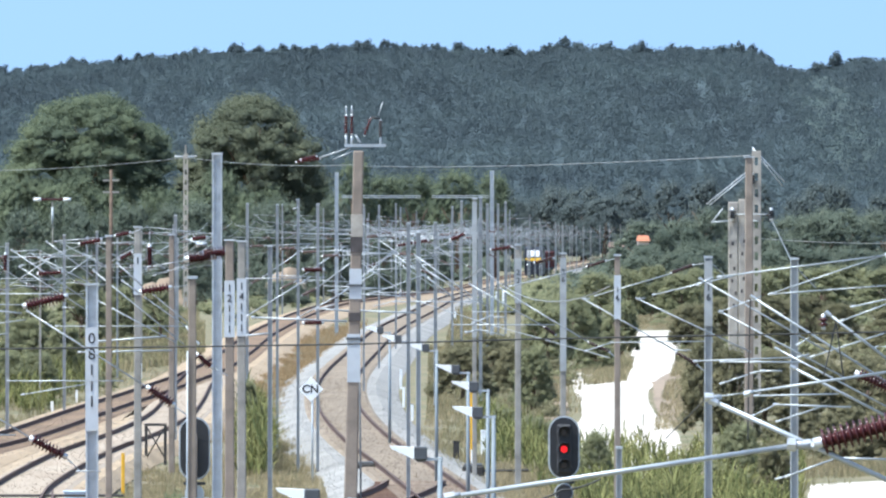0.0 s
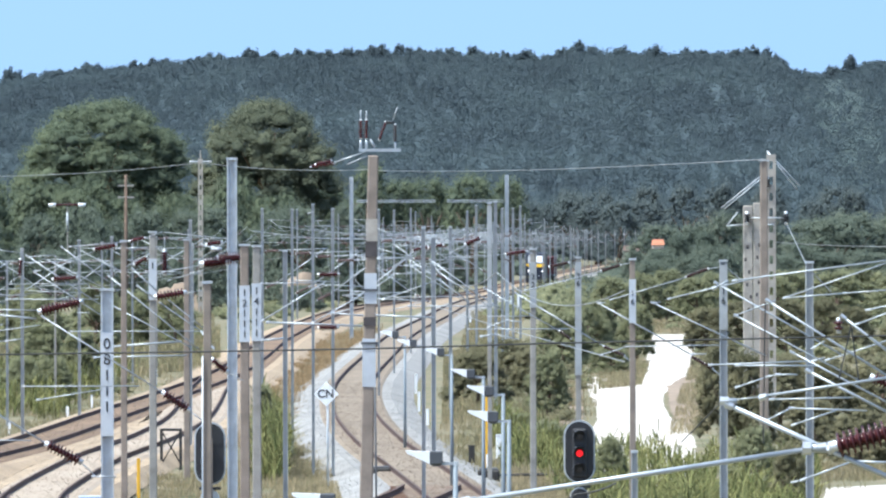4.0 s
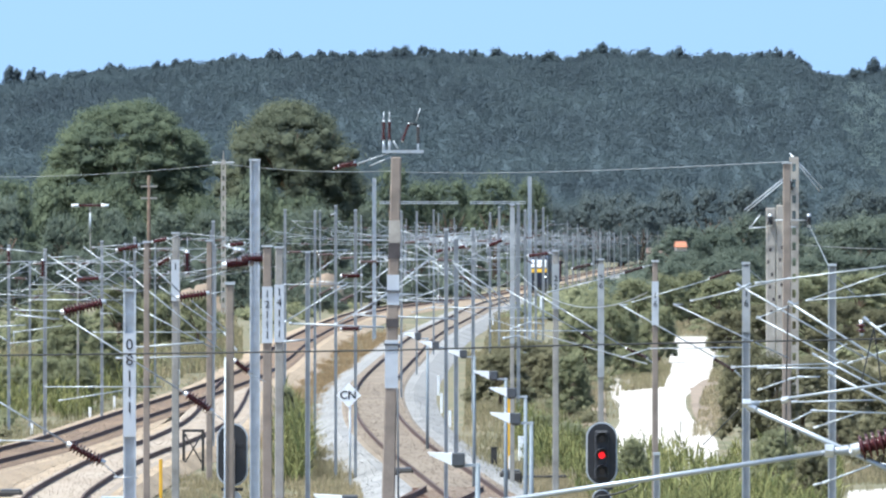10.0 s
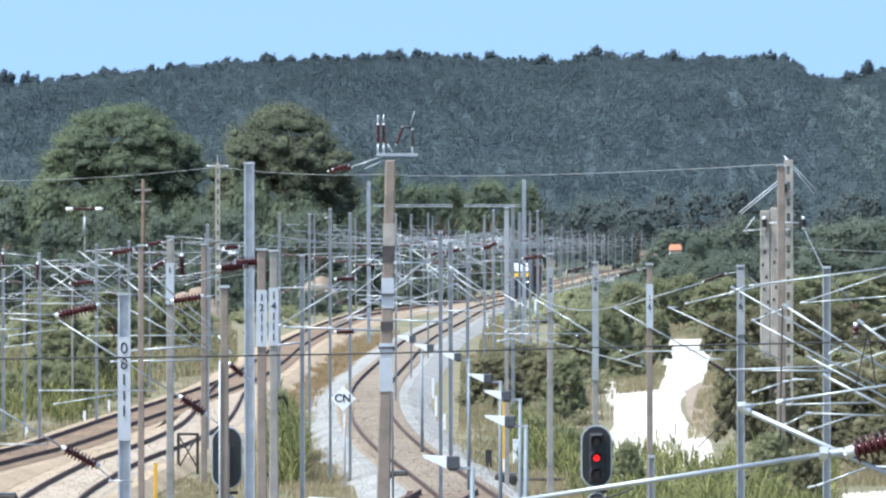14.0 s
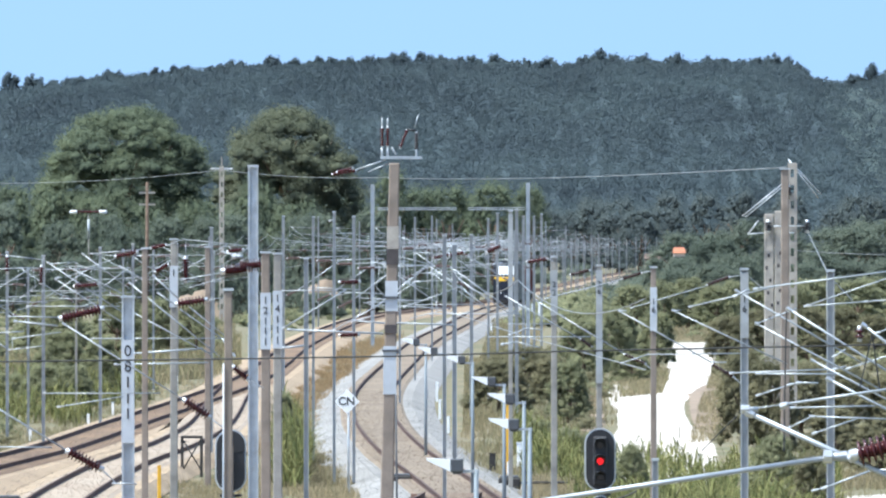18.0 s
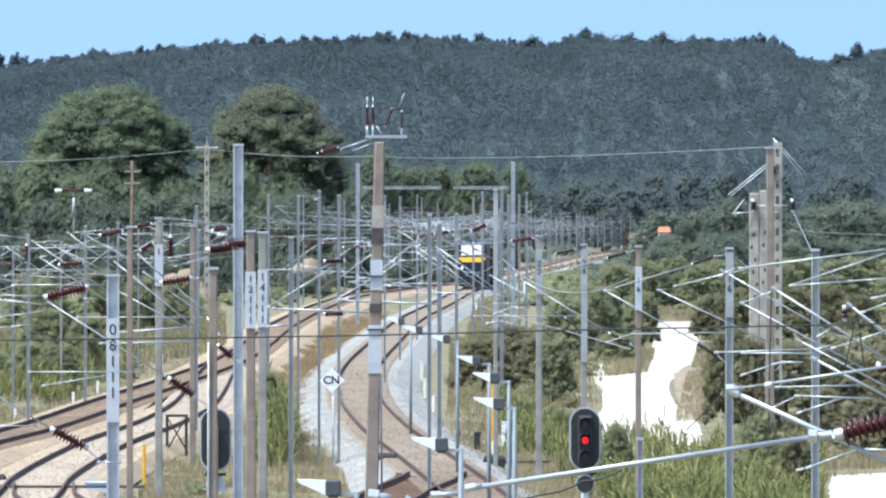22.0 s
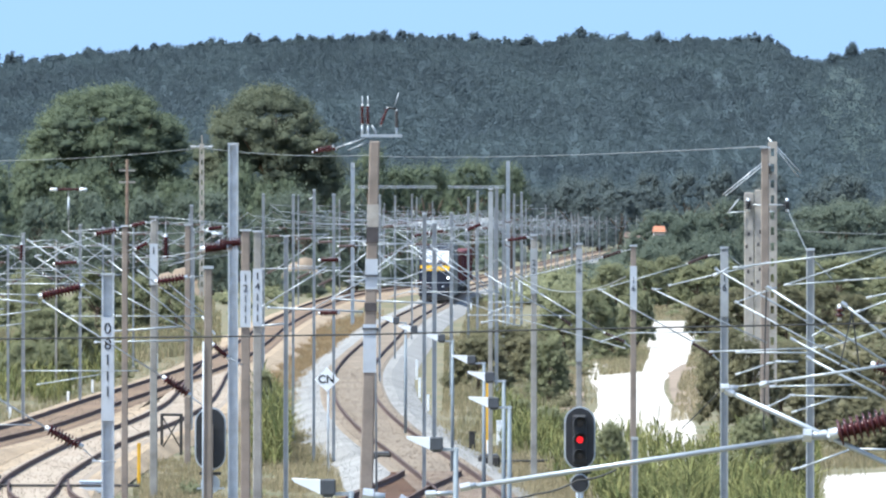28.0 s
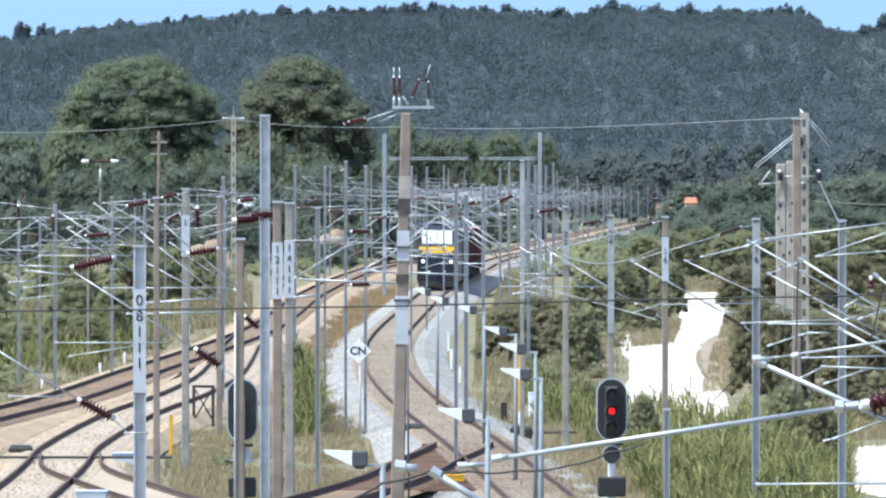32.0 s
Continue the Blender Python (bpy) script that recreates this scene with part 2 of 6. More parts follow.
def spline(points, step):
    """A smooth line through plan points, sampled every step metres."""
    p = [Vector(q) for q in points]
    p = [2 * p[0] - p[1]] + p + [2 * p[-1] - p[-2]]
    dense = []
    for i in range(1, len(p) - 2):
        a, b, c, d = p[i - 1:i + 3]
        ta, tc = (c - a) / max(1e-6, (c - a).length) * (c - b).length, (d - b) / max(1e-6, (d - b).length) * (c - b).length
        for k in range(24):
            u = k / 24
            dense.append(b * (2 * u**3 - 3 * u**2 + 1) + ta * (u**3 - 2 * u**2 + u) + c * (3 * u**2 - 2 * u**3) + tc * (u**3 - u**2))
    dense.append(p[-2])
    out, left = [dense[0]], step
    for a, b in zip(dense, dense[1:]):
        while (b - a).length >= left:
            a = a + (b - a).normalized() * left
            out.append(a)
            left = step
        left -= (b - a).length
    return out


def level(y):
    """Height of the railway's formation along the valley."""
    return float(np.interp(y, (450, 680, 830, 920, 1118, 1218, 1441, 1560), (0, 0.1, 0.12, -0.12, -1.08, -1.46, -1.98, -2.3)))


def sweep(name, line, profile, mat, parent=None, label="", smooth=False, closed=True):
    """A profile of (across, up) swept along a plan line."""
    verts, faces, k = [], [], len(profile)
    for i, q in enumerate(line):
        a, b = line[max(0, i - 1)], line[min(len(line) - 1, i + 1)]
        d = (b - a).normalized()
        for u, w in profile:
            verts.append((q.x + d.y * u, q.y - d.x * u, level(q.y) + w))
    for i in range(len(line) - 1):
        for j in range(k if closed else k - 1):
            j2 = (j + 1) % k
            faces.append((i * k + j, i * k + j2, (i + 1) * k + j2, (i + 1) * k + j))
    return link(name, verts, faces, mat, parent, label, smooth)


# ---- tracks: plan lines from near to far ----
MAIN = [(3.82, 185.37), (2.23, 236.05), (1.05, 272.03), (-0.08, 302.81), (-1.55, 341.43), (-2.78, 391.35), (-3.29, 458.36), (-2.35, 555.35), (-1.15, 646.57),
        (1.2, 747), (5.05, 920), (10.4, 1118), (13.05, 1218), (20.1, 1441), (34, 1800), (60, 2300)]
LEFT = [(-18.6, 256.4), (-16.94, 296.11), (-15.64, 318.67), (-14.34, 342.3), (-13.06, 386.82), (-11.55, 434.55), (-10.14, 495.7), (-9.53, 637.33), (-6.99, 791.95),
        (-2.2, 907), (1.2, 990), (5.4, 1118), (15.1, 1441), (29, 1800), (55, 2300)]
SIDE = [(-11.0, 170), (-11.15, 244.68), (-11.3, 262.43), (-11.55, 277.0), (-11.4, 299.42), (-11.01, 320.96), (-10.1, 345.84), (-9.6, 374.9), (-9.75, 405.0), (-10.15, 440.0), (-10.4, 478.0)]
SPUR = [(1.5, 170), (-3.5, 208), (-7.33, 233.99), (-8.83, 244.68), (-10.61, 258.88), (-11.45, 276.53)]
CROSS = [(-10.4, 175), (-6.7, 205), (-2.75, 239.0), (-1.5, 252.0), (-0.72, 265.4), (0.0, 275.5), (0.42, 283.5)]
LINES = {k: spline(v, 4.0) for k, v in (("main", MAIN), ("left", LEFT), ("side", SIDE), ("spur", SPUR), ("cross", CROSS))}
LINES["left"] = [Vector((q.x, q.y)) for q in LINES["left"]]


def along(line, y):
    for a, b in zip(line, line[1:]):
        if a.y <= y <= b.y:
            return a.x + (b.x - a.x) * (y - a.y) / (b.y - a.y)
    return line[0].x if y < line[0].y else line[-1].x


def railway(key, title, bed=True):
    line = LINES[key]
    if bed:
        edge = 2.4 if key == "side" else 3.0
        sweep("ballast_shoulder_" + key, line, [(-edge, -0.6), (-1.9, -0.22), (1.9, -0.22), (edge, -0.6)], {"main": BALLAST, "side": CREAM}.get(key, TANSIDE), closed=False)["kind"] = "structure"
    lift = {"main": 0.0, "left": 0.0, "side": -0.006, "spur": -0.012, "cross": -0.018}[key]
    bed_ob = sweep("track_bed_" + key, line, [(-1.45, -0.21 + lift), (-1.3, -0.15 + lift), (1.3, -0.15 + lift), (1.45, -0.21 + lift)], {"main": GREYBED, "left": TANBED, "side": CREAMBED, "spur": CREAMBED}.get(key, TANBED), closed=False)
    tagged(bed_ob, "rust-stained ballast between the rails", "track bed", "", "structure")
    th = thing("railway_track", title, "railway track", "tracks")
    for s in (-1, 1):
        c = s * 0.87
        sweep("rail", line, [(c - 0.05, -0.16), (c - 0.018, -0.13), (c - 0.016, -0.04), (c - 0.034, -0.03), (c - 0.034, 0.0),
                             (c + 0.034, 0.0), (c + 0.034, -0.03), (c + 0.016, -0.04), (c + 0.018, -0.13), (c + 0.05, -0.16)], RAIL, th)
    return th


# ---- ground ----
def rough(x, y, s):
    return noise.noise((x / s, y / s, 3.7))


RIDGE_Y, FOOT_Y = 3650.0, 2900.0


def ridge(x):
    return -0.3 + float(np.interp(x, [-220.0, -175.3, -132.8, -79.2, -21.0, 21.5, 48.3, 62.4, 93.0, 135.5, 144.9, 160.1, 178.0, 227.2],
                           [57.4, 56.3, 61.0, 64.8, 67.5, 67.0, 65.0, 68.6, 66.3, 67.7, 60.1, 58.3, 63.0, 61.9]))


def terrain(x, y):
    z = level(y) - 0.62
    edge = min(abs(x - along(LINES["main"], y)), abs(x - along(LINES["left"], y)))
    if y < 2300 and edge > 4 and x < 4:
        z += 0.25 * rough(x, y, 9) * min(1, (edge - 4) / 4)
    if y > FOOT_Y:
        u = min(1.0, (y - FOOT_Y) / (RIDGE_Y - FOOT_Y))
        z += (ridge(x) + 2) * (u * u * (3 - 2 * u)) ** 0.8
    return z


def ground_sheet():
    ys = [-900, -500, -250, -100, -40] + list(np.arange(0, 400, 6.0)) + list(np.arange(400, 1000, 14.0)) + list(np.arange(1000, 2800, 60.0)) + list(np.arange(2800, 3800, 40.0)) + [4000, 4400, 4900]
    xs = [-2500, -1500, -900, -600] + list(np.arange(-400, -60, 40.0)) + list(np.arange(-60, 61, 2.5)) + list(np.arange(100, 401, 40.0)) + [600, 900, 1500, 2500]
    verts = [(x, y, terrain(x, y)) for y in ys for x in xs]
    k = len(xs)
    faces = [(j * k + i, j * k + i + 1, (j + 1) * k + i + 1, (j + 1) * k + i) for j in range(len(ys) - 1) for i in range(k - 1)]
    sheet = link("ground", verts, faces, GROUND, None, "", True)
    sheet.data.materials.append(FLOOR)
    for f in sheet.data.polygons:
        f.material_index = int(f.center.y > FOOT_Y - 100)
    tagged(sheet, "dry grassy ground with green patches", "ground", "", "structure")


ground_sheet()
railway("main", "curving main railway track with rusty rails")
railway("left", "second main railway track with rusty rails")
railway("side", "siding track with rusty rails")
railway("spur", "turnout branch track with rusty rails", False)
crossover = railway("cross", "crossover track with rusty rails", False)
TIMBER = material("rusty_turnout_timber", (0.15, 0.085, 0.06), 0.9, 0, 0.2, 2, 20, 0.2, random_part=-0.2)
for k in range(34):
    y = 244 + 1.25 * k
    xa, xb = sorted((along(LINES["cross"], y), along(LINES["main"], y)))
    part("timber", box(bmesh.new(), xa - 1.3, xb + 1.3, y - 0.13, y + 0.13, -0.2, -0.144 - 0.001 * (k % 3)), TIMBER, crossover)


def patch(name, outline, mat, label, z=0.03, category="ground"):
    """A flat piece of ground with a soft outline."""
    ring = [(x + 0.12 * rough(x * 3, y, 1.3), y, terrain(x, y) + z) for x, y in ((q.x, q.y) for q in spline(outline + outline[:1], 1.2))]
    cx, cy = sum(q[0] for q in ring) / len(ring), sum(q[1] for q in ring) / len(ring)
    bm = bmesh.new()
    bm.faces.new([bm.verts.new((x, y, z0)) for x, y, z0 in ring])
    bmesh.ops.triangulate(bm, faces=bm.faces[:])
    tagged(part(name, bm, mat), label, category, "", "structure")


patch("dirt_road", [(17.06, 675.96), (19.96, 675.96), (16.2, 553.06), (13.75, 481.44), (12.05, 455.24), (10.92, 403.13), (11.07, 378.08), (9.56, 320.96), (7.75, 283.56),
      (5.84, 283.56), (5.83, 332.94), (7.73, 403.13), (9.45, 503.0), (12.1, 506.0), (13.3, 545.0)], SAND, "sunlit pale sandy track between bushes", 0.02, "road")
patch("sand_clearing", [(13.07, 297.99), (17.38, 303.02), (15.02, 251.11), (11.63, 251.11), (12.07, 275.16)], SAND, "sunlit pale sand clearing", 0.02, "road")
patch("bare_strip", [(27.98, 656.08), (35.92, 669.2), (32.95, 613.95), (27.18, 619.63)], EARTH, "bare tan strip of ground", 0.04)
patch("bare_strip", [(26.51, 778.14), (35.08, 847.09), (39.28, 826.17), (27.01, 715.72)], EARTH, "bare tan slope", 0.04)
patch("pale_sheet", [(31.18, 631.32), (33.82, 637.33), (30.96, 576.9), (28.81, 581.91)], PALEBLUE, "pale blue plastic sheet on the ground", 0.06)
patch("earth_bank", [(7.6, 488.47), (8.5, 498.0), (6.9, 391.35), (6.0, 369.72), (6.2, 403.13)], EARTH, "bare tan earth bank", 0.05)
patch("earth_mound", [(12.74, 474.61), (14.63, 499.4), (13.74, 443.18), (11.47, 386.82), (11.07, 403.13)], EARTH, "bare tan earth mound beside the road", 0.05)


# ---- foliage ----
def ico(sub):
    bm = bmesh.new()
    bmesh.ops.create_icosphere(bm, subdivisions=sub, radius=1)
    v, f = np.array([q.co for q in bm.verts]), np.array([[w.index for w in q.verts] for q in bm.faces])
    bm.free()
    return v, f


ICO1, ICO2 = ico(1), ico(2)
rng = np.random.default_rng(5)


def leaves(centres, radii, count, size, spread=(0.72, 1.2)):
    """Small leaf cards strewn over the shells of lobes: corners as (n, 4, 3)."""
    k = rng.integers(0, len(centres), count)
    d = rng.normal(size=(count, 3))
    d[:, 2] = np.abs(d[:, 2]) * 1.0 - 0.35
    d /= np.linalg.norm(d, axis=1)[:, None]
    c = centres[k] + d * radii[k] * rng.uniform(*spread, (count, 1))
    a = np.cross(d, rng.normal(size=(count, 3)))
    a /= np.linalg.norm(a, axis=1)[:, None] + 1e-9
    b = np.cross(d, a) + 0.8 * rng.normal(size=(count, 3))
    b /= np.linalg.norm(b, axis=1)[:, None] + 1e-9
    s = size * rng.uniform(0.5, 1.3, (count, 1))
    return np.stack([c - a * s - b * s * 0.5, c + a * s * 0.6 - b * s, c + a * s + b * s * 0.6, c - a * s * 0.5 + b * s], 1)


def sprigs(centres, radii, count, size, spread=(0.4, 1.3)):
    """Three-cornered leaf tufts on the shells of lobes: corners as (3 * n, 3) and faces."""
    q = leaves(centres, radii, count, size, spread)
    return q[:, :3].reshape(-1, 3), np.arange(count * 3).reshape(-1, 3)


def mass(name, quads, tris_v, tris_f, mat, parent=None, smooth=True):
    """One mesh of leaf cards and lumps, set straight from arrays."""
    nq = len(quads)
    v = np.concatenate([quads.reshape(-1, 3), tris_v]) if len(tris_v) else quads.reshape(-1, 3)
    me = bpy.data.meshes.new(name)
    me.vertices.add(len(v))
    me.vertices.foreach_set("co", v.astype(np.float32).ravel())
    loops = np.concatenate([np.arange(nq * 4), (tris_f + nq * 4).ravel()]) if len(tris_v) else np.arange(nq * 4)
    me.loops.add(len(loops))
    me.loops.foreach_set("vertex_index", loops.astype(np.int32))
    nt = len(tris_f)
    me.polygons.add(nq + nt)
    me.polygons.foreach_set("loop_start", np.concatenate([np.arange(nq) * 4, nq * 4 + np.arange(nt) * 3]).astype(np.int32))
    me.update(calc_edges=True)
    if smooth:
        me.shade_smooth()
    me.materials.append(mat)
    ob = new(name, me)
    if parent:
        ob.parent = parent
    return ob


def lumps(centres, radii, shrink=0.5, base=ICO1, jag=0.13):
    vs, fs, at = [], [], 0
    for c, r in zip(centres, radii):
        w = base[0] * (1 + jag * rng.normal(size=(len(base[0]), 1)))
        vs.append(c + w * r * shrink)
        fs.append(base[1] + at)
        at += len(w)
    return np.concatenate(vs), np.concatenate(fs)


def lobes(rx, ry, rz, count, dome=True, size=0.4):
    """Centres and radii of the lobes of one crown, round its own middle."""
    c = rng.normal(size=(count, 3))
    c /= np.linalg.norm(c, axis=1)[:, None]
    c *= rng.uniform(0.35, 0.8, (count, 1))
    if dome:
        c[:, 2] = np.abs(c[:, 2]) - 0.15
    else:
        h = rng.uniform(-0.85, 0.72, count)
        ring = np.sqrt(np.maximum(0.03, 1 - ((h + 0.85) / 1.7) ** 2)) * np.sqrt(rng.uniform(0.3, 1, count)) * 0.88
        a = rng.uniform(0, 6.283, count)
        c = np.stack([ring * np.cos(a), ring * np.sin(a), h], 1)
    r = size * rng.uniform(0.7, 1.25, (count, 1)) * np.array([[rx, ry, rz]])
    return c * np.array([rx, ry, rz]), r


def pads(width, height, count, low=0.72):
    """Flat foliage pads over the dome of an umbrella pine, round the middle of its crown."""
    a, u = rng.uniform(0, 6.283, count), rng.uniform(-0.45, 1, count)
    ring = np.sqrt(1 - u * u) * rng.uniform(low, 1.0, count)
    c = np.stack([ring * np.cos(a) * width / 2, ring * np.sin(a) * width / 2, (u * 0.69 - 0.31) * height * rng.uniform(0.86, 1.0, count)], 1)
    r = rng.uniform(0.7, 1.3, (count, 1)) * np.array([[0.15 * width / 2, 0.15 * width / 2, 0.085 * height]])
    return c, r


def umbrella_pine(x, y, top, width, height, label, mat, low=0.72):
    g = terrain(x, y)
    th = thing("umbrella_pine", label, "tree", "", (x, y, g))
    c, r = pads(width, height, 330, low)
    c[:, 2] += top - g - height * 0.42
    heart = np.array([[0, 0, top - g - height * 0.5], [width * 0.2, 0, top - g - height * 0.6], [-width * 0.2, 0, top - g - height * 0.6]])
    tv, tf = lumps(np.concatenate([c, heart]), np.concatenate([r, np.array([[0.34 * width, 0.34 * width, 0.36 * height]] * 3)]), 0.5, ICO1, 0.18)
    lv, lf = sprigs(c, r, 75000, 0.13, (0.4, 1.25))
    mass("crown", np.zeros((0, 4, 3)), np.concatenate([tv, lv]), np.concatenate([tf, lf + len(tv)]), mat, th)
    h = top - g - height * 0.5
    part("trunk", rod(bmesh.new(), (0, 0, -0.4), (0.3, 0, h), 0.42, 0.28, 10), BARK, th, "", True)
    for k in range(6):
        a = k * 1.05 + x
        part("limb", rod(bmesh.new(), (0.2, 0, h * 0.75), (math.cos(a) * width * 0.32, math.sin(a) * width * 0.32, h + height * 0.22), 0.2, 0.07, 7), BARK, th, "", True)


def tree(x, y, top, width, depth_z, mat, label, category="tree", clump=0.42, core=0.5, leaf=0.35, count=2600, n_lobes=22, name="tree", group="", dome=True, z0=None):
    """A tree that stands at x, y: its crown's top height, width and height."""
    g = terrain(x, y) if z0 is None else z0
    th = thing(name, label, category, group, (x, y, g))
    h = top - g
    mid = h - depth_z / 2
    near = y < 620
    c, r = lobes(width / 2, width / 2, depth_z / 2, n_lobes * (5 if y < 800 else 7), dome, clump * (0.46 if y < 800 else 0.4))
    c[:, 2] += mid
    tv, tf = lumps(c, r, core if y < 800 else 0.4, ICO1, 0.2)
    lv, lf = sprigs(c, r, int(count * (4.4 if near else 2.8)), leaf * (0.62 if near else 0.8), (0.4, 1.3 if y < 800 else 1.7))
    mass("crown", np.zeros((0, 4, 3)), np.concatenate([tv, lv]), np.concatenate([tf, lf + len(tv)]), mat, th)
    bm = bmesh.new()
    if mid > 0.6:
        tr = max(0.05, h * 0.028)
        rod(bm, (0, 0, -0.3), (0.03 * h, 0, mid), tr * 1.3, tr * 0.7, 8)
        for k in range(4):
            a = k * 1.7 + x
            rod(bm, (0.015 * h, 0, mid * 0.6), (math.cos(a) * width * 0.25, math.sin(a) * width * 0.25, mid + depth_z * 0.05), tr * 0.5, tr * 0.2, 6)
        part("trunk", bm, BARK, th, "", True)
    else:
        for k in range(5):
            a = k * 1.3 + x
            rod(bm, (0, 0, -0.2), (math.cos(a) * width * 0.2, math.sin(a) * width * 0.2, max(0.3, mid)), 0.05, 0.02, 5)
        part("stem", bm, BARK, th)
    return th


# tall pines that stand out on the ridge: place across, height of the top
SKYLINE = [(-171, 69.9), (-162, 69.5), (-159, 67.7), (-153, 65.7), (-146, 66.6), (-143, 67.0), (-138, 66.6), (-131, 70.4), (-127, 69.5), (-118, 68.1), (-113, 71.5), (-105, 71.7), (-100, 71.7), (-91, 70.4), (-87, 72.6), (-83, 74.2), (-79, 73.9), (-68, 76.0), (-65, 75.3), (-58, 74.8), (-48, 75.7), (-43, 75.1), (-36, 74.8), (-28, 75.5), (-18, 76.8), (-15, 77.3), (-8, 77.5), (0, 75.7), (8, 75.3), (12, 76.0), (21, 76.6), (34, 75.1), (40, 74.8), (43, 75.3), (56, 76.2), (63, 78.9), (68, 76.2), (80, 77.1), (89, 74.2), (93, 77.1), (105, 75.7), (111, 74.2), (125, 74.6), (132, 76.4), (137, 75.5), (142, 71.5), (163, 68.6), (171, 73.5)]


def canopy(x, y):
    """Height of the closed canopy over the hill."""
    return terrain(x, y) + 2.6 + 0.9 * noise.noise((x / 7, y / 16, 1.5)) + 0.6 * noise.noise((x / 3, y / 8, 4.5))


def hill_forest():
    """A closed canopy over the hill, covered with loose crowns of fine tufts; taller pines break the skyline."""
    xs, ys = np.arange(-205, 216, 3.4), np.arange(2905, 3725, 8.0)
    k = len(xs)
    sheet = np.array([(x, y, canopy(x, y) - 1.2) for y in ys for x in xs])
    a = np.array([j * k + i for j in range(len(ys) - 1) for i in range(k - 1)])
    tris = np.concatenate([np.stack([a, a + 1, a + k + 1], 1), np.stack([a, a + k + 1, a + k], 1)])
    protos, tall_protos = [], []
    for _ in range(12):
        c = np.clip(rng.normal(size=(200, 3)), -1.6, 1.6) * np.array([0.5, 0.5, 0.45])
        protos.append(sprigs(c, np.full((200, 3), 0.06), 200, 0.11))
    for _ in range(8):
        c, r = lobes(0.8, 0.8, 0.8, 16, True, 0.38)
        low = rng.uniform(-1, 1, (8, 3)) * np.array([0.45, 0.45, 0.25]) - np.array([0, 0, 0.55])
        c, r = np.concatenate([c, low]), np.concatenate([r, np.full((8, 3), 0.42)])
        v, f = lumps(c, r, 0.42, ICO1, 0.2)
        v2, f2 = sprigs(c, r, 1000, 0.085, (0.4, 1.15))
        tall_protos.append((np.concatenate([v, v2]), np.concatenate([f, f2 + len(v)])))
    spots = []
    for y in np.arange(2930, 3720, 9.4):
        for x in np.arange(-200, 212, 5.2):
            spots.append((x + rng.uniform(-2.6, 2.6), y + rng.uniform(-4, 4), rng.uniform(2.4, 3.6), None))
    for x, top in SKYLINE:
        top += 1.3
        spots.append((x, 3640 + rng.uniform(-6, 6), rng.uniform(2.8, 4.2), top))
        spots.append((x + rng.choice((-1, 1)) * rng.uniform(2.0, 4.0), 3640 + rng.uniform(-6, 6), rng.uniform(2.0, 3.0), top - rng.uniform(1.0, 3.0)))
    spots += [(x, 3650 + rng.uniform(-9, 9), rng.uniform(2.0, 3.2), ridge(x) + rng.uniform(6.2, 9.2)) for x in rng.uniform(-190, 200, 230)]
    vs, fs, at = [sheet], [tris], len(sheet)
    for x, y, s, high in spots:
        v, f = tall_protos[rng.integers(8)] if high else protos[rng.integers(12)]
        a = rng.uniform(0, 6.28)
        rot = np.array([[math.cos(a), -math.sin(a), 0], [math.sin(a), math.cos(a), 0], [0, 0, rng.uniform(0.9, 1.4)]]) * s
        o = np.array([x, y, canopy(x, y) + rng.uniform(-0.15, 0.55) * s])
        if high:
            rot *= 1.05
            rot[2, 2] = max(1.5, (high - ridge(x) - 1.0) / 2.0)
            o[2] = high - 1.1 * rot[2, 2]
        vs.append(v @ rot.T + o)
        fs.append(f + at)
        at += len(v)
    ob = mass("hill_forest", np.zeros((0, 4, 3)), np.concatenate(vs), np.concatenate(fs), HAZEPINE)
    tagged(ob, "dense dark green pine forest covering the hill, tinted with haze", "forest", "", "stuff")


hill_forest()

# ---- masts ----
def digits(parent, text, x, y, z, size, step, mat=BLACK):
    """Characters one below another on a face that looks towards the near end of the line."""
    for k, ch in enumerate(text):
        cu = bpy.data.curves.new("character", "FONT")
        cu.body, cu.size, cu.extrude, cu.align_x, cu.align_y = ch, size, 0.004, "CENTER", "CENTER"
        tmp = bpy.data.objects.new("character", cu)
        scene.collection.objects.link(tmp)
        me = bpy.data.meshes.new_from_object(tmp.evaluated_get(bpy.context.evaluated_depsgraph_get()))
        bpy.data.objects.remove(tmp)
        me.materials.clear()
        me.materials.append(mat)
        ob = new("character", me)
        ob.parent = parent
        ob.matrix_basis = pose(x, y, z - k * step, 90, 0, 0)


def profile_pole(bm, w, h, lean=0.0, z0=-0.7):
    """A rolled H-section, flanges to both sides."""
    t, a = w * 0.14, w / 2
    ring = ((-a, -a), (-a + t, -a), (-a + t, -t / 2), (a - t, -t / 2), (a - t, -a), (a, -a), (a, a), (a - t, a), (a - t, t / 2), (-a + t, t / 2), (-a + t, a), (-a, a))
    low = [bm.verts.new((u, v, z0)) for u, v in ring]
    high = [bm.verts.new((u + lean, v, h)) for u, v in ring]
    for i in range(12):
        j = (i + 1) % 12
        bm.faces.new((low[i], low[j], high[j], high[i]))
    bm.faces.new(high)
    bm.faces.new(low[::-1])
    return bm


def concrete_pole(bm, w, h, z0=-0.7, taper=0.82):
    r = bmesh.ops.create_cone(bm, cap_ends=True, segments=4, radius1=w * 0.7071, radius2=w * 0.7071 * taper, depth=h - z0,
                              matrix=Matrix.Translation((0, 0, (h + z0) / 2)) @ Matrix.Rotation(math.pi / 4, 4, "Z"))
    bmesh.ops.bevel(bm, geom=list({e for v in r["verts"] for e in v.link_edges}), offset=w * 0.08, segments=1, affect="EDGES")
    return bm


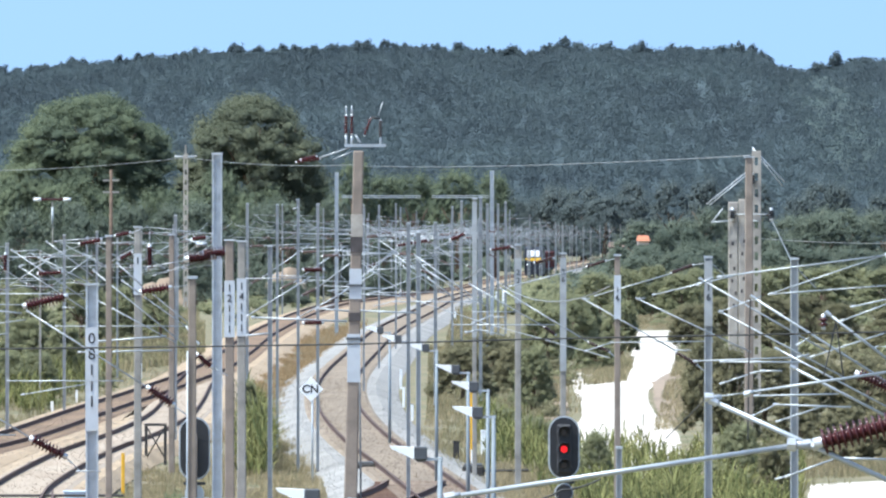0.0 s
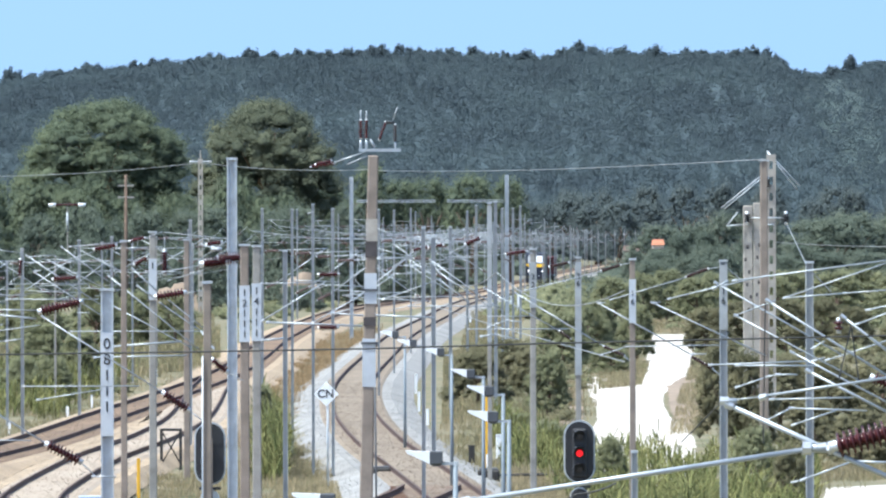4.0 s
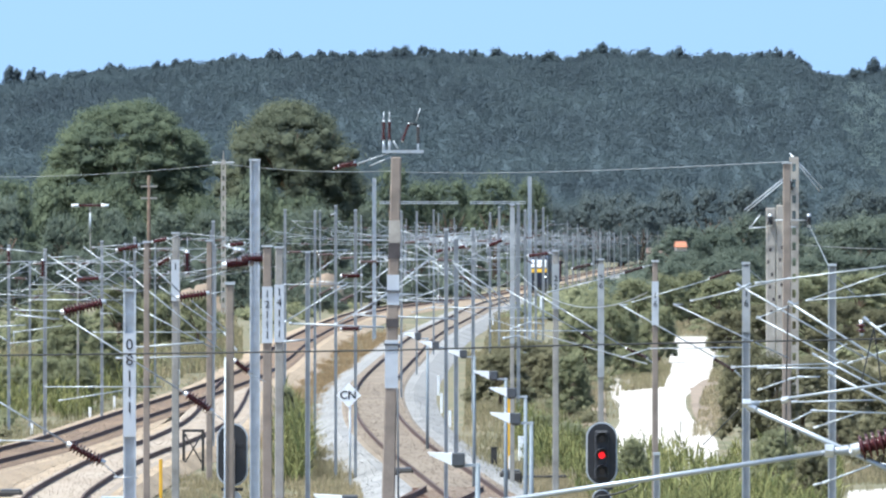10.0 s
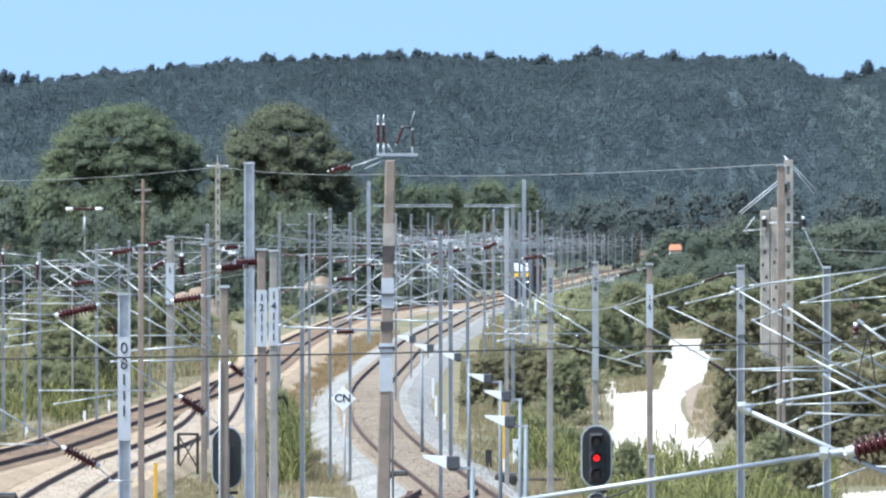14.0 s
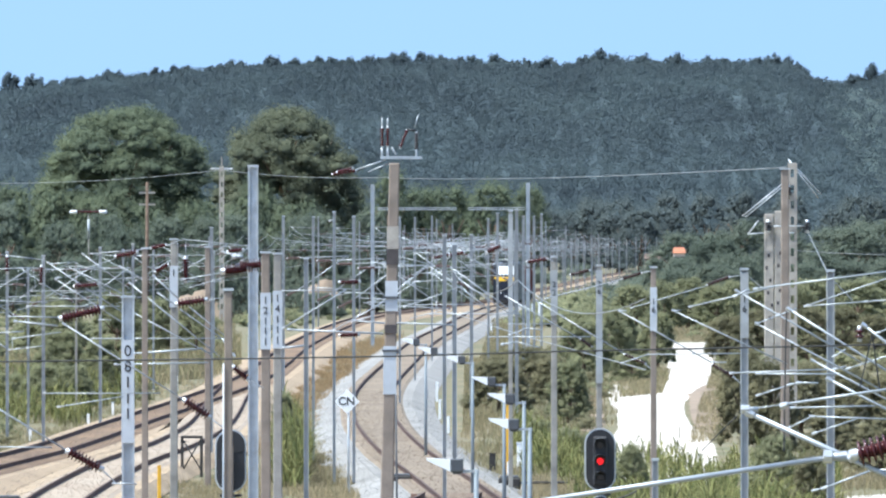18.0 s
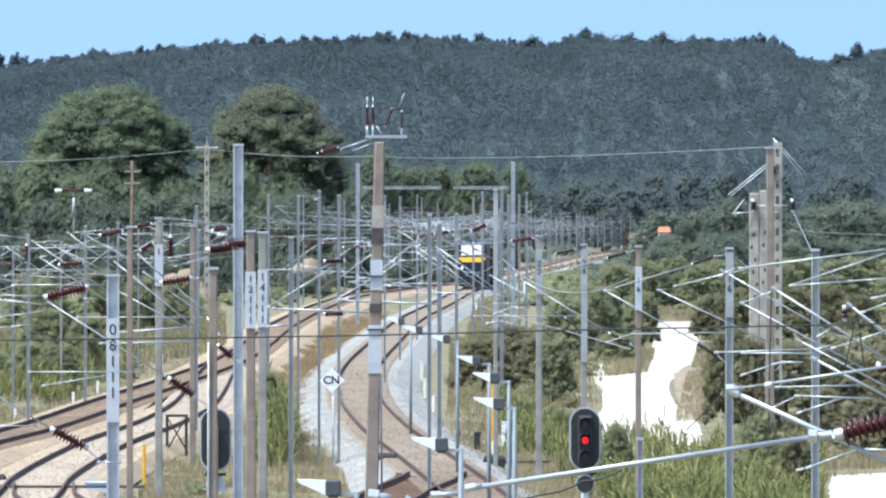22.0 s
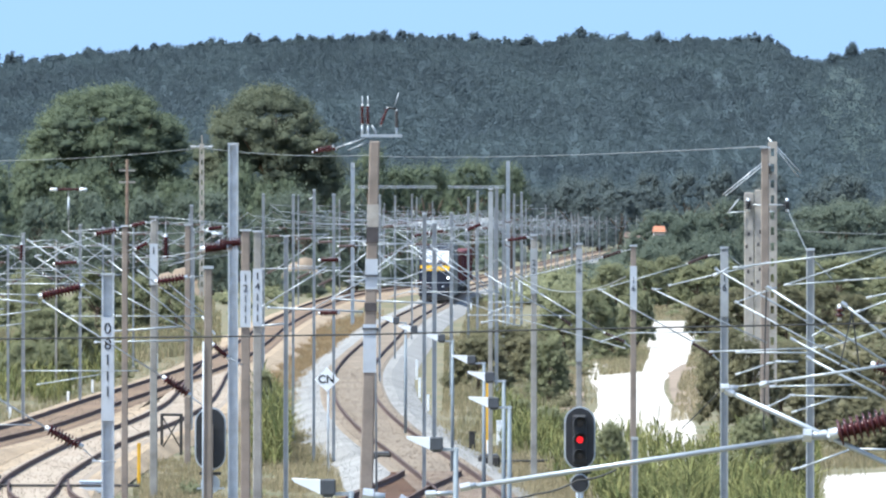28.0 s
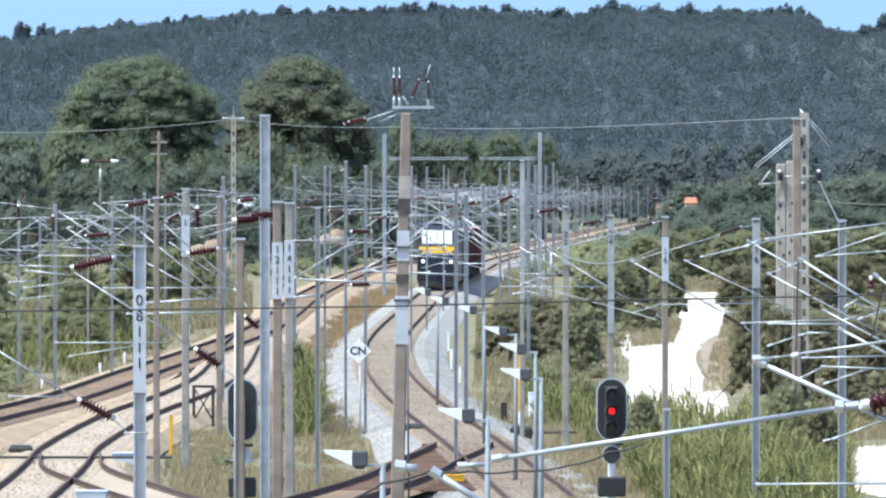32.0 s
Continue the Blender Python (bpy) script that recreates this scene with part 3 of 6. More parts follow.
def insulator(name, a, b, r, parent, sheds=8, mat=MAROON):
    """A ribbed rod from a to b with metal caps; sheds as thin discs on one body."""
    a, b = Vector(a), Vector(b)
    bm = bmesh.new()
    d = b - a
    turn = d.to_track_quat("Z", "Y").to_matrix()
    prof = [(0.0, 0.45)]
    for k in range(sheds):
        u = (k + 0.5) / sheds
        prof += [(u - 0.3 / sheds, 0.45), (u - 0.16 / sheds, 1.0), (u + 0.12 / sheds, 0.86), (u + 0.2 / sheds, 0.45)]
    prof.append((1.0, 0.45))
    rings = [[bm.verts.new(a + d * u + turn @ Vector((r * w * math.cos(q), r * w * math.sin(q), 0))) for q in (2 * math.pi * i / 10 for i in range(10))] for u, w in prof]
    for p, q in zip(rings, rings[1:]):
        for i in range(10):
            bm.faces.new((p[i], p[(i + 1) % 10], q[(i + 1) % 10], q[i]))
    bm.faces.new(rings[0][::-1])
    bm.faces.new(rings[-1])
    ob = part(name, bm, mat, parent, "", True)
    for u in (0, 1):
        e = a + d * u
        part("cap", rod(bmesh.new(), e - d.normalized() * r * 0.6, e + d.normalized() * r * 0.6, r * 0.44, None, 8), CAPMETAL, ob, "", True)
    return ob


def mast(x, y, top, w, kind="steel", label="", band=None, text="", lean=0.0, collars=(), pale=False):
    """A catenary mast. band: lower and upper height of its white painted field; text reads downwards on it."""
    g = terrain(x, y)
    title = label or {"steel": "galvanised steel catenary mast beside the track", "concrete": "brown concrete catenary mast beside the track",
                      "grey": "grey concrete catenary mast beside the track"}[kind]
    th = thing("catenary_mast", title, "catenary mast", "catenary masts", (x, y, 0))
    if kind == "steel":
        part("pole", profile_pole(bmesh.new(), w, top, lean, g - 0.2), GALV if w > 0.25 else MASTSTEEL, th)
        face = -w / 2
    else:
        part("pole", concrete_pole(bmesh.new(), w, top, g - 0.2), CONCRETE if kind == "concrete" else GREYCON, th)
        face = -w / 2
    part("cap_plate", box(bmesh.new(), -w * 0.56 + lean, w * 0.56 + lean, -w * 0.56, w * 0.56, top + 0.001, top + 0.05), GALV, th)
    part("footing", box(bmesh.new(), -w * 1.1, w * 1.1, -w * 1.1, w * 1.1, g - 0.4, g + 0.12, 0.03), GREYCON, th)
    if band:
        z0, z1 = band
        wide = w * 0.52
        bm = bmesh.new()
        box(bm, -wide, wide, face - 0.02, face + 0.05, z0, z1)
        pl = part("number_field", bm, MASTSTEEL if pale else FIELD, th, "weathered white number field")
        if text:
            size = min(w * 1.25, (z1 - z0) / (len(text) + 0.6))
            digits(pl, text, 0, face - 0.028, z1 - size * 0.75, size, size * 1.02)
    for z in collars:
        part("collar", box(bmesh.new(), -w * 0.58, w * 0.58, -w * 0.58, w * 0.58, z - 0.05, z + 0.05), GALV, th)
    return th


def arm(th_x, th_y, z, reach, side, scale=1.0, name="cantilever", far=False):
    """A standard hinged cantilever: stay, diagonal strut, register arm and its insulators, on a mast at th_x, th_y."""
    th = thing(name, "galvanised hinged catenary cantilever with maroon insulators", "cantilever", "cantilevers", (th_x, th_y, z))
    s, r = side, 0.017 if far else 0.016
    hub = (s * 0.15, 0, 0)
    n = 5 if far else 8
    insulator("insulator", (s * 0.15, 0, 1.25), (s * 0.65, 0, 1.27), 0.065, th, 4 if far else 6, DULLPORC)
    insulator("insulator", (s * 0.15, 0, -0.2), (s * 0.6, 0, 0.02), 0.065, th, 4 if far else 6, DULLPORC)
    tube("stay_tube", (s * 0.65, 0, 1.27), (s * reach, 0, 1.35), r, th, TUBE, n)
    tube("strut_tube", (s * 0.6, 0, 0.02), (s * (reach - 0.15), 0, 1.32), r * 1.2, th, TUBE, n)
    tube("register_tube", (s * 0.85, 0, 0.12), (s * (reach + 0.5), 0, 0.02), r, th, TUBE, n)
    tube("steady_arm", (s * (reach + 0.4), 0, 0.0), (s * (reach - 0.7), 0, -0.28), r * 0.7, th, TUBE, n)
    tube("dropper", (s * (reach - 0.05), 0, 1.3), (s * (reach + 0.1), 0, 0.02), r * 0.4, th, TUBE, n)
    return th


# masts that carry readable number fields, near ones first
mast(-7.1, 209.26, 6.53, 0.28, "steel", "galvanised catenary mast with a tall white number field", (3.23, 5.58), "08III")
mast(-4.31, 226.69, 7.48, 0.25, "concrete", "brown concrete catenary mast with a white number field", (5.12, 6.51), "12III")
mast(-4.19, 236.55, 7.42, 0.24, "grey", "grey concrete catenary mast with a white number field", (5.01, 6.49), "14III")
mast(-7.88, 272.03, 7.73, 0.23, "grey", "grey concrete catenary mast with a faded number field", (5.75, 6.97), "1")
mast(3.45, 281.41, 7.17, 0.2, "grey", "grey concrete catenary mast with a pale number field", (5.41, 6.79), " 22", pale=True)
mast(4.59, 267.57, 6.97, 0.18, "grey", "grey concrete catenary mast with a pale number field", (3.58, 6.86), " 26", pale=True)
mast(5.53, 240.03, 7.05, 0.17, "concrete", "brown concrete catenary mast with a pale number field", (5.41, 6.55), " 16")
mast(7.16, 217.63, 7.11, 0.18, "steel", "galvanised catenary mast with a number field", (5.51, 7.04), "  16", pale=True)
mast(2.24, 296.76, 8.6, 0.145, "grey", "tall grey concrete catenary mast beside the lamps", (4.16, 8.53), pale=True)
# plain steel masts
for x, y, top, w in ((-15.3, 354.83, 6.96, 0.16), (-14.46, 391.41, 7.19, 0.15), (-12.39, 370.95, 7.38, 0.13),
                     (-8.46, 340.04, 8.05, 0.14), (-6.2, 362.71, 8.49, 0.13), (-3.73, 255.03, 7.23, 0.16),
                     (-4.67, 337.23, 8.43, 0.12), (-3.59, 309.71, 8.58, 0.12), (-2.91, 307.96, 8.43, 0.125),
                     (0.1, 267.57, 7.84, 0.14), (0.46, 313.88, 7.47, 0.19), (1.35, 408.05, 7.7, 0.19),
                     (-1.92, 429.53, 8.49, 0.12), (-1.39, 494.6, 8.5, 0.13), (-0.55, 562.83, 8.65, 0.13),
                     (2.33, 453.39, 8.42, 0.13), (3.03, 494.6, 8.75, 0.15)):
    mast(x, y, top, w * 0.82)
for x, y, top, w in ((3.35, 408.05, 8.82, 0.15), (4.17, 466.34, 8.57, 0.13), (5.32, 526.51, 8.62, 0.13),
                     (6.59, 604.52, 8.83, 0.15), (8.11, 192.02, 7.2, 0.16), (-4.96, 243.61, 9.71, 0.262),
                     (-17.45, 370.95, 7.06, 0.12)):
    mast(x, y, top, w)
# plain concrete masts
for x, y, top, w in ((-7.94, 247.3, 7.53, 0.18), (-7.79, 307.96, 7.41, 0.21), (12.18, 326.44, 10.12, 0.32)):
    mast(x, y, top, w, "concrete")
signal_mast = mast(-3.88, 168.27, 6.98, 0.17, "concrete", "brown concrete mast with a bright conduit")
tube("conduit", (-0.105, -0.1, -0.5), (-0.085, -0.1, 5.66), 0.015, signal_mast, TUBE, 8, "bright galvanised conduit")
for z in (2.97,):
    part("bracket", box(bmesh.new(), -0.2, 0.3, 0.1, 0.14, z - 0.015, z + 0.015), GALV, signal_mast)

# both sides of the far double line
FAR_ROW = [880, 940, 1000, 1060, 1120, 1180, 1240, 1300, 1360, 1420, 1480, 1540, 1600, 1660, 1720, 1780, 1850, 1920, 2000, 2080]
for k, y in enumerate(FAR_ROW):
    for line, side in (("main", 1), ("left", -1)):
        x = along(LINES[line], y) + side * 3.0
        top = level(y) + 7.6 + 0.1 * (k % 3)
        mast(x, y + 12 * side, top, 0.15)
        arm(x, y + 12 * side, level(y) + 5.3, 2.6, -side, far=True)

# loose ranks of masts over the far station throat
far_rng = np.random.default_rng(11)
for k in range(18):
    y = 760 + 38 * k
    x = along(LINES["main"], y) + (-11.0, -6.0, 5.2)[k % 3] + far_rng.uniform(-0.8, 0.8)
    mast(x, y, level(y) + 8.6 + far_rng.uniform(-0.3, 0.4), 0.13)
    arm(x, y, level(y) + 6.0, 2.9, 1 if k % 3 < 2 else -1, far=True)
    arm(x, y + 1.0, level(y) + 6.5, 2.4, -1 if k % 3 < 2 else 1, far=True)
mast(3.99, 171.81, 3.78, 0.112)

# arms on the middle ranks of masts
for x, y, z, reach, side in ((-6.2, 362.71, 5.6, 2.6, 1), (-4.67, 337.23, 5.6, 2.6, 1), (-3.59, 309.71, 5.6, 2.5, 1),
                             (-2.66, 281.41, 5.6, 2.4, 1), (-1.92, 429.53, 5.8, 2.6, 1), (-1.39, 494.6, 5.8, 2.6, 1),
                             (-0.55, 562.83, 5.8, 2.6, 1), (1.35, 408.05, 5.6, 2.6, -1), (3.03, 494.6, 5.8, 2.8, -1),
                             (3.35, 408.05, 5.8, 2.8, -1), (5.32, 526.51, 5.8, 2.8, -1), (6.59, 604.52, 5.8, 2.8, -1),
                             (2.33, 453.39, 5.8, 2.6, -1), (0.46, 313.88, 5.5, 2.6, -1)):
    arm(x, y, z, reach, side)


# ranks of slim masts over the yard beside the second track, with arms to both sides
yard_rng = np.random.default_rng(23)
for k in range(8):
    y = 350 + 34 * k
    x = along(LINES["left"], y) - 4.4 + yard_rng.uniform(-0.5, 0.5)
    z = level(y) + yard_rng.uniform(4.5, 5.6)
    mast(x, y, z + yard_rng.uniform(1.5, 2.0), 0.1, kind=("steel", "steel", "grey")[k % 3])
    for side in (-1, 1):
        arm(x, y, z + 0.3 * side * (k % 2), yard_rng.uniform(2.2, 3.2), side)


def head_span(y, x0, x1, z):
    """A pair of cross-span wires between two masts, tied by droppers."""
    th = thing("head_span", "galvanised cross-span wires with droppers over the tracks", "head span", "head spans", (0, y, 0))
    for dz, sag in ((0.0, 0.1), (0.9, 0.7)):
        line = [(x0 + (x1 - x0) * u, z + dz - sag * 4 * u * (1 - u)) for u in np.linspace(0, 1, 9)]
        bm = bmesh.new()
        rings = [[bm.verts.new((x, 0.02 * math.cos(a), h + 0.02 * math.sin(a))) for a in (0, 1.257, 2.513, 3.77, 5.027)] for x, h in line]
        for p, q in zip(rings, rings[1:]):
            for k in range(5):
                bm.faces.new((p[k], p[(k + 1) % 5], q[(k + 1) % 5], q[k]))
        bm.faces.new(rings[0][::-1])
        bm.faces.new(rings[-1])
        part("span_wire", bm, TUBE, th)
    n = 7
    for k in range(1, n):
        u = k / n
        x = x0 + (x1 - x0) * u
        tube("dropper", (x, 0, z - 0.4 * u * (1 - u)), (x, 0, z + 0.9 - 2.8 * u * (1 - u)), 0.016, th, TUBE, 5)
        if k % 2:
            insulator("insulator", (x - 0.3, 0, z - 0.4 * u * (1 - u)), (x + 0.3, 0, z - 0.4 * u * (1 - u)), 0.075, th, 4, DULLPORC)


for k, y in enumerate((690, 735, 790, 850, 915, 985, 1060, 1140, 1230, 1330)):
    xm = along(LINES["main"], y)
    head_span(y, xm - 12.5 + 0.4 * (k % 3), xm + 4.2, level(y) + 6.2 + 0.25 * (k % 2))


def gantry():
    th = thing("portal_gantry", "galvanised portal gantry spanning both tracks", "gantry")
    y = 652.88
    for x, top in ((-4.84, 11), (6.16, 11.12)):
        bm = profile_pole(bmesh.new(), 0.26, top, 0, terrain(x, y) - 0.2)
        for v in bm.verts:
            v.co.x, v.co.y = v.co.x + x, v.co.y + y
        part("post", bm, GALV, th)
    z = 9.28
    for x0, x1 in ((-4.48, 1.12), (1.92, 5.92)):
        bm = bmesh.new()
        for dz in (-0.07, 0.07):
            box(bm, x0, x1, y - 0.05, y + 0.05, z + dz - 0.022, z + dz + 0.022)
        k = x0
        while k < x1 - 0.4:
            rod(bm, (k, y, z - 0.06), (k + 0.2, y, z + 0.06), 0.014, None, 5)
            rod(bm, (k + 0.2, y, z + 0.06), (k + 0.4, y, z - 0.06), 0.014, None, 5)
            k += 0.4
        part("beam", bm, GALV, th)


gantry()


# ---- the centre pole with its switch insulators ----
def centre_pole():
    x, y, p = -1.2, 214.76, 76
    th = thing("switch_pole", "tall brown concrete pole with painted bands and a switch on top", "pole", "", (x, y, 0))
    top = 9.62
    g = terrain(x, y)
    bm = concrete_pole(bmesh.new(), 0.33, top, g - 0.2, 0.72)
    for v in bm.verts:
        v.co.x += 0.22 * v.co.z / top - 0.1
    part("pole", bm, CONCRETE, th)
    for z1, z0, mat, label in ((8.15, 7.62, PALECON, "pale painted band"), (7.62, 7.25, BAND, "dark painted band"),
                               (6.88, 6.17, FIELD, "white painted band"), (5.86, 5.65, BAND, "dark painted band"),
                               (5.36, 4.23, FIELD, "white painted number band")):
        c = 0.22 * (z0 + z1) / 2 / top - 0.1
        w = 0.175 - 0.045 * (z0 + z1) / 2 / top
        part("painted_band", box(bmesh.new(), c - w, c + w, -w - 0.006, w, z0 + 0.004, z1 - 0.004), mat, th, label)
    for y0 in (488, 582):
        z = EYE - (y0 - 358) / p
        part("clamp", box(bmesh.new(), -0.17, 0.21, -0.2, 0.2, z - 0.025, z + 0.025), GREYBOX, th)
    part("bracket", box(bmesh.new(), -0.21, 0.76, -0.06, 0.06, 9.71, 9.78), TUBE, th, "galvanised cross bracket")
    for px in (-13, -3):
        xx = px / p
        tube("pin", (xx, 0, 9.75), (xx, 0, 9.99), 0.03, th)
        insulator("insulator", (xx, 0, 10.02), (xx, 0, 10.44), 0.06, th, 7)
        tube("terminal", (xx, 0, 10.44), (xx, 0, 10.67), 0.015, th)
    insulator("insulator", (0.26, 0, 9.99), (0.41, 0, 10.38), 0.05, th, 7)
    insulator("insulator", (0.63, 0, 9.94), (0.63, 0, 10.33), 0.055, th, 7, BAND)
    tube("pin", (0.63, 0, 9.75), (0.63, 0, 9.94), 0.025, th)
    tube("switch_blade", (0.41, 0, 10.4), (0.63, 0, 10.37), 0.025, th, BLACK)
    tube("horn", (0.58, 0, 10.44), (0.68, 0, 10.75), 0.01, th, GALV)
    tube("lever", (0.05, 0, 9.99), (0.16, 0, 9.81), 0.025, th)
    tube("stay", (-0.07, 0, 9.7), (-0.79, 0, 9.46), 0.018, th)
    tube("stay", (0, 0, 9.62), (-0.5, 0, 9.41), 0.014, th)
    insulator("strain_insulator", (-0.87, 0, 9.49), (-1.21, 0, 9.41), 0.06, th, 6)
    insulator("strain_insulator", (-0.79, 0, 9.44), (-1.32, 0, 9.36), 0.05, th, 6)
    tube("conduit", (0.19, -0.1, g), (0.15, -0.17, 4.23), 0.025, th, GREYBOX)


centre_pole()


def ladder_pole(bm, x, w, z0, z1, d=0.2, step=0.62):
    """A concrete post pierced by a row of openings."""
    leg = w * 0.3
    box(bm, x - w / 2, x - w / 2 + leg, -d / 2, d / 2, z0, z1)
    box(bm, x + w / 2 - leg, x + w / 2, -d / 2, d / 2, z0, z1)
    z = z0
    while z < z1:
        box(bm, x - w / 2 + leg, x + w / 2 - leg, -d / 2, d / 2, z, min(z1, z + step * 0.5))
        z += step
    return bm


def pylon():
    p = 45
    x, y = 13.6, 362.71
    g = terrain(x, y)
    th = thing("line_pole_group", "group of pierced pale concrete line poles with steel crossarms", "power pole", "", (x, y, 0))
    part("pole", ladder_pole(bmesh.new(), 0.22, 0.36, g - 0.2, 10.6), PALECON, th, "concrete pole with ladder openings")
    for px, w, yt in ((-31, 17, 340), (-13, 17, 335), (0, 10, 262)):
        bm = bmesh.new()
        box(bm, px / p - w / p / 2, px / p + w / p / 2, 0.02, 0.3, g - 0.2, EYE - (yt - 358) / p, 0.03)
        pole = part("pole", bm, PALECON, th)
        # dark blocks on the solid face stand for the shade inside holes
        for k in range(6):
            zz = EYE - (410 + 22 * k + (px * 7) % 13 - 358) / p
            o = ((px * 13 + k * 29) % 11 - 5) / 11 * w / p * 0.6
            part("hole_shade", box(bmesh.new(), px / p + o - 0.045, px / p + o + 0.045, 0.012, 0.06, zz - 0.07, zz + 0.07), BAND, pole)
    for a, b in (((-6, 286), (-78, 344)), ((-2, 288), (-73, 346)), ((2, 243), (60, 305)), ((4, 247), (56, 312))):
        tube("brace", (a[0] / p, 0, EYE - (a[1] - 358) / p), (b[0] / p, 0, EYE - (b[1] - 358) / p), 0.024, th, GALV)
    for a, b in (((-70, 376), (-40, 374)), ((-50, 352), (-68, 375)), ((-38, 362), (34, 362)), ((0, 374), (14, 374))):
        tube("crossarm", (a[0] / p, -0.15, EYE - (a[1] - 358) / p), (b[0] / p, -0.15, EYE - (b[1] - 358) / p), 0.025, th, GALV)
    for px, py in ((-33, 362), (36, 362), (2, 300)):
        insulator("insulator", (px / p, -0.15, EYE - (py + 8 - 358) / p), (px / p, -0.15, EYE - (py - 7 - 358) / p), 0.16, th, 4, BLACK)


pylon()


def line_pole(x, y, top, w, name="line_pole"):
    g = terrain(x, y)
    th = thing(name, "slim pierced concrete line pole with small crossarm", "power pole", "", (x, y, 0))
    part("pole", ladder_pole(bmesh.new(), 0, w, g - 0.2, top, 0.18, 0.9), PALECON, th)
    part("finial", rod(bmesh.new(), (0, 0, top), (0, 0, top + 0.8), 0.06, 0.03), PALECON, th)
    part("crossarm", box(bmesh.new(), -0.8, 0.8, -0.06, 0.06, top - 0.3, top - 0.18), GALV, th)
    for s in (-1, 1):
        insulator("insulator", (s * 0.5, 0, top - 0.24), (s * 0.95, 0, top - 0.24), 0.09, th, 3, WHITE)


line_pole(-19.4, 816.1, 13.35, 0.42)


def wood_pole(x, y, top, w):
    g = terrain(x, y)
    th = thing("telegraph_pole", "weathered brown telegraph pole with short crossarms", "telegraph pole", "", (x, y, 0))
    part("pole", rod(bmesh.new(), (0, 0, g - 0.2), (0, 0, top), w * 0.6, w * 0.4), BARK, th, "", True)
    for dz in (0.8, 1.6):
        part("crossarm", box(bmesh.new(), -0.55, 0.55, -0.08, 0.02, top - dz, top - dz + 0.12), GREYCON, th)


wood_pole(-20, 627.77, 11.08, 0.26)


# ---- signals ----
def signal(x, y, zc, facing, lit):
    """A three-lens colour-light signal on a post; zc: height of the head's middle."""
    title = "black rounded signal head showing a red light" if facing < 0 else "black rounded signal head seen from behind"
    th = thing("railway_signal", title, "railway signal", "signals", (x, y, 0), 0 if facing < 0 else 180)
    g = terrain(x, y)

    def plate(hw, hh, d0, d1):
        bm = bmesh.new()
        pts = [(hw * math.cos(a), hh - hw + hw * math.sin(a)) for a in np.linspace(0, math.pi, 15)] + [(hw * math.cos(a), -hh + hw + hw * math.sin(a)) for a in np.linspace(math.pi, 2 * math.pi, 15)]
        f = bm.faces.new([bm.verts.new((u, d0, zc + v)) for u, v in pts])
        r = bmesh.ops.extrude_face_region(bm, geom=[f])
        bmesh.ops.translate(bm, vec=(0, d1 - d0, 0), verts=[v for v in r["geom"] if isinstance(v, bmesh.types.BMVert)])
        bmesh.ops.recalc_face_normals(bm, faces=bm.faces)
        return bm
    part("backing_rim", plate(0.315, 0.635, 0.0, 0.05), GALV, th, "grey metal rim")
    part("backing_board", plate(0.285, 0.605, -0.03, 0.09), BLACK, th)
    part("lamp_housing", box(bmesh.new(), -0.15, 0.15, -0.12, -0.031, zc - 0.52, zc + 0.47, 0.04), BLACK, th)
    for k, dz in enumerate((0.3, -0.03, -0.36)):
        bm = bmesh.new()
        bmesh.ops.create_cone(bm, cap_ends=False, segments=16, radius1=0.14, radius2=0.14, depth=0.26, matrix=Matrix.Translation((0, -0.25, zc + dz)) @ Matrix.Rotation(math.pi / 2, 4, "X"))
        bmesh.ops.delete(bm, geom=[v for v in bm.verts if v.co.z < zc + dz - 0.06], context="VERTS")
        hood = part("hood", bm, GREYBOX, th)
        lens = rod(bmesh.new(), (0, -0.15, zc + dz), (0, -0.122, zc + dz), 0.068, None, 16)
        part("lens", lens, SIGNALRED if lit and k == 1 else LENSDARK, th, "lit red lens" if lit and k == 1 else "unlit lens")
    zz = zc - 0.91
    part("round_backing", rod(bmesh.new(), (0, 0.04, zz), (0, 0.0, zz), 0.195, None, 20), GALV, th)
    part("round_lamp", rod(bmesh.new(), (0, -0.002, zz), (0, -0.1, zz), 0.175, 0.16, 20), BLACK, th, "small round unlit lamp")
    part("equipment_box", box(bmesh.new(), -0.28, 0.28, -0.16, 0.1, zc - 1.75, zc - 1.35, 0.03), BLACK, th, "black equipment box")
    part("post", rod(bmesh.new(), (0, 0.16, g - 0.1), (0, 0.16, zc + 0.3), 0.075 if facing < 0 else 0.055, None, 12), GALV if facing < 0 else CONCRETE, th, "", True)
    for dz in (-0.7, 0.2):
        part("bracket", box(bmesh.new(), -0.22, 0.22, 0.05, 0.1, zc + dz - 0.03, zc + dz + 0.03), BLACK, th)
    return th


signal(3.2, 185.48, 3.46, -1, True)
signal(-4.23, 185.48, 3.44, 1, False)


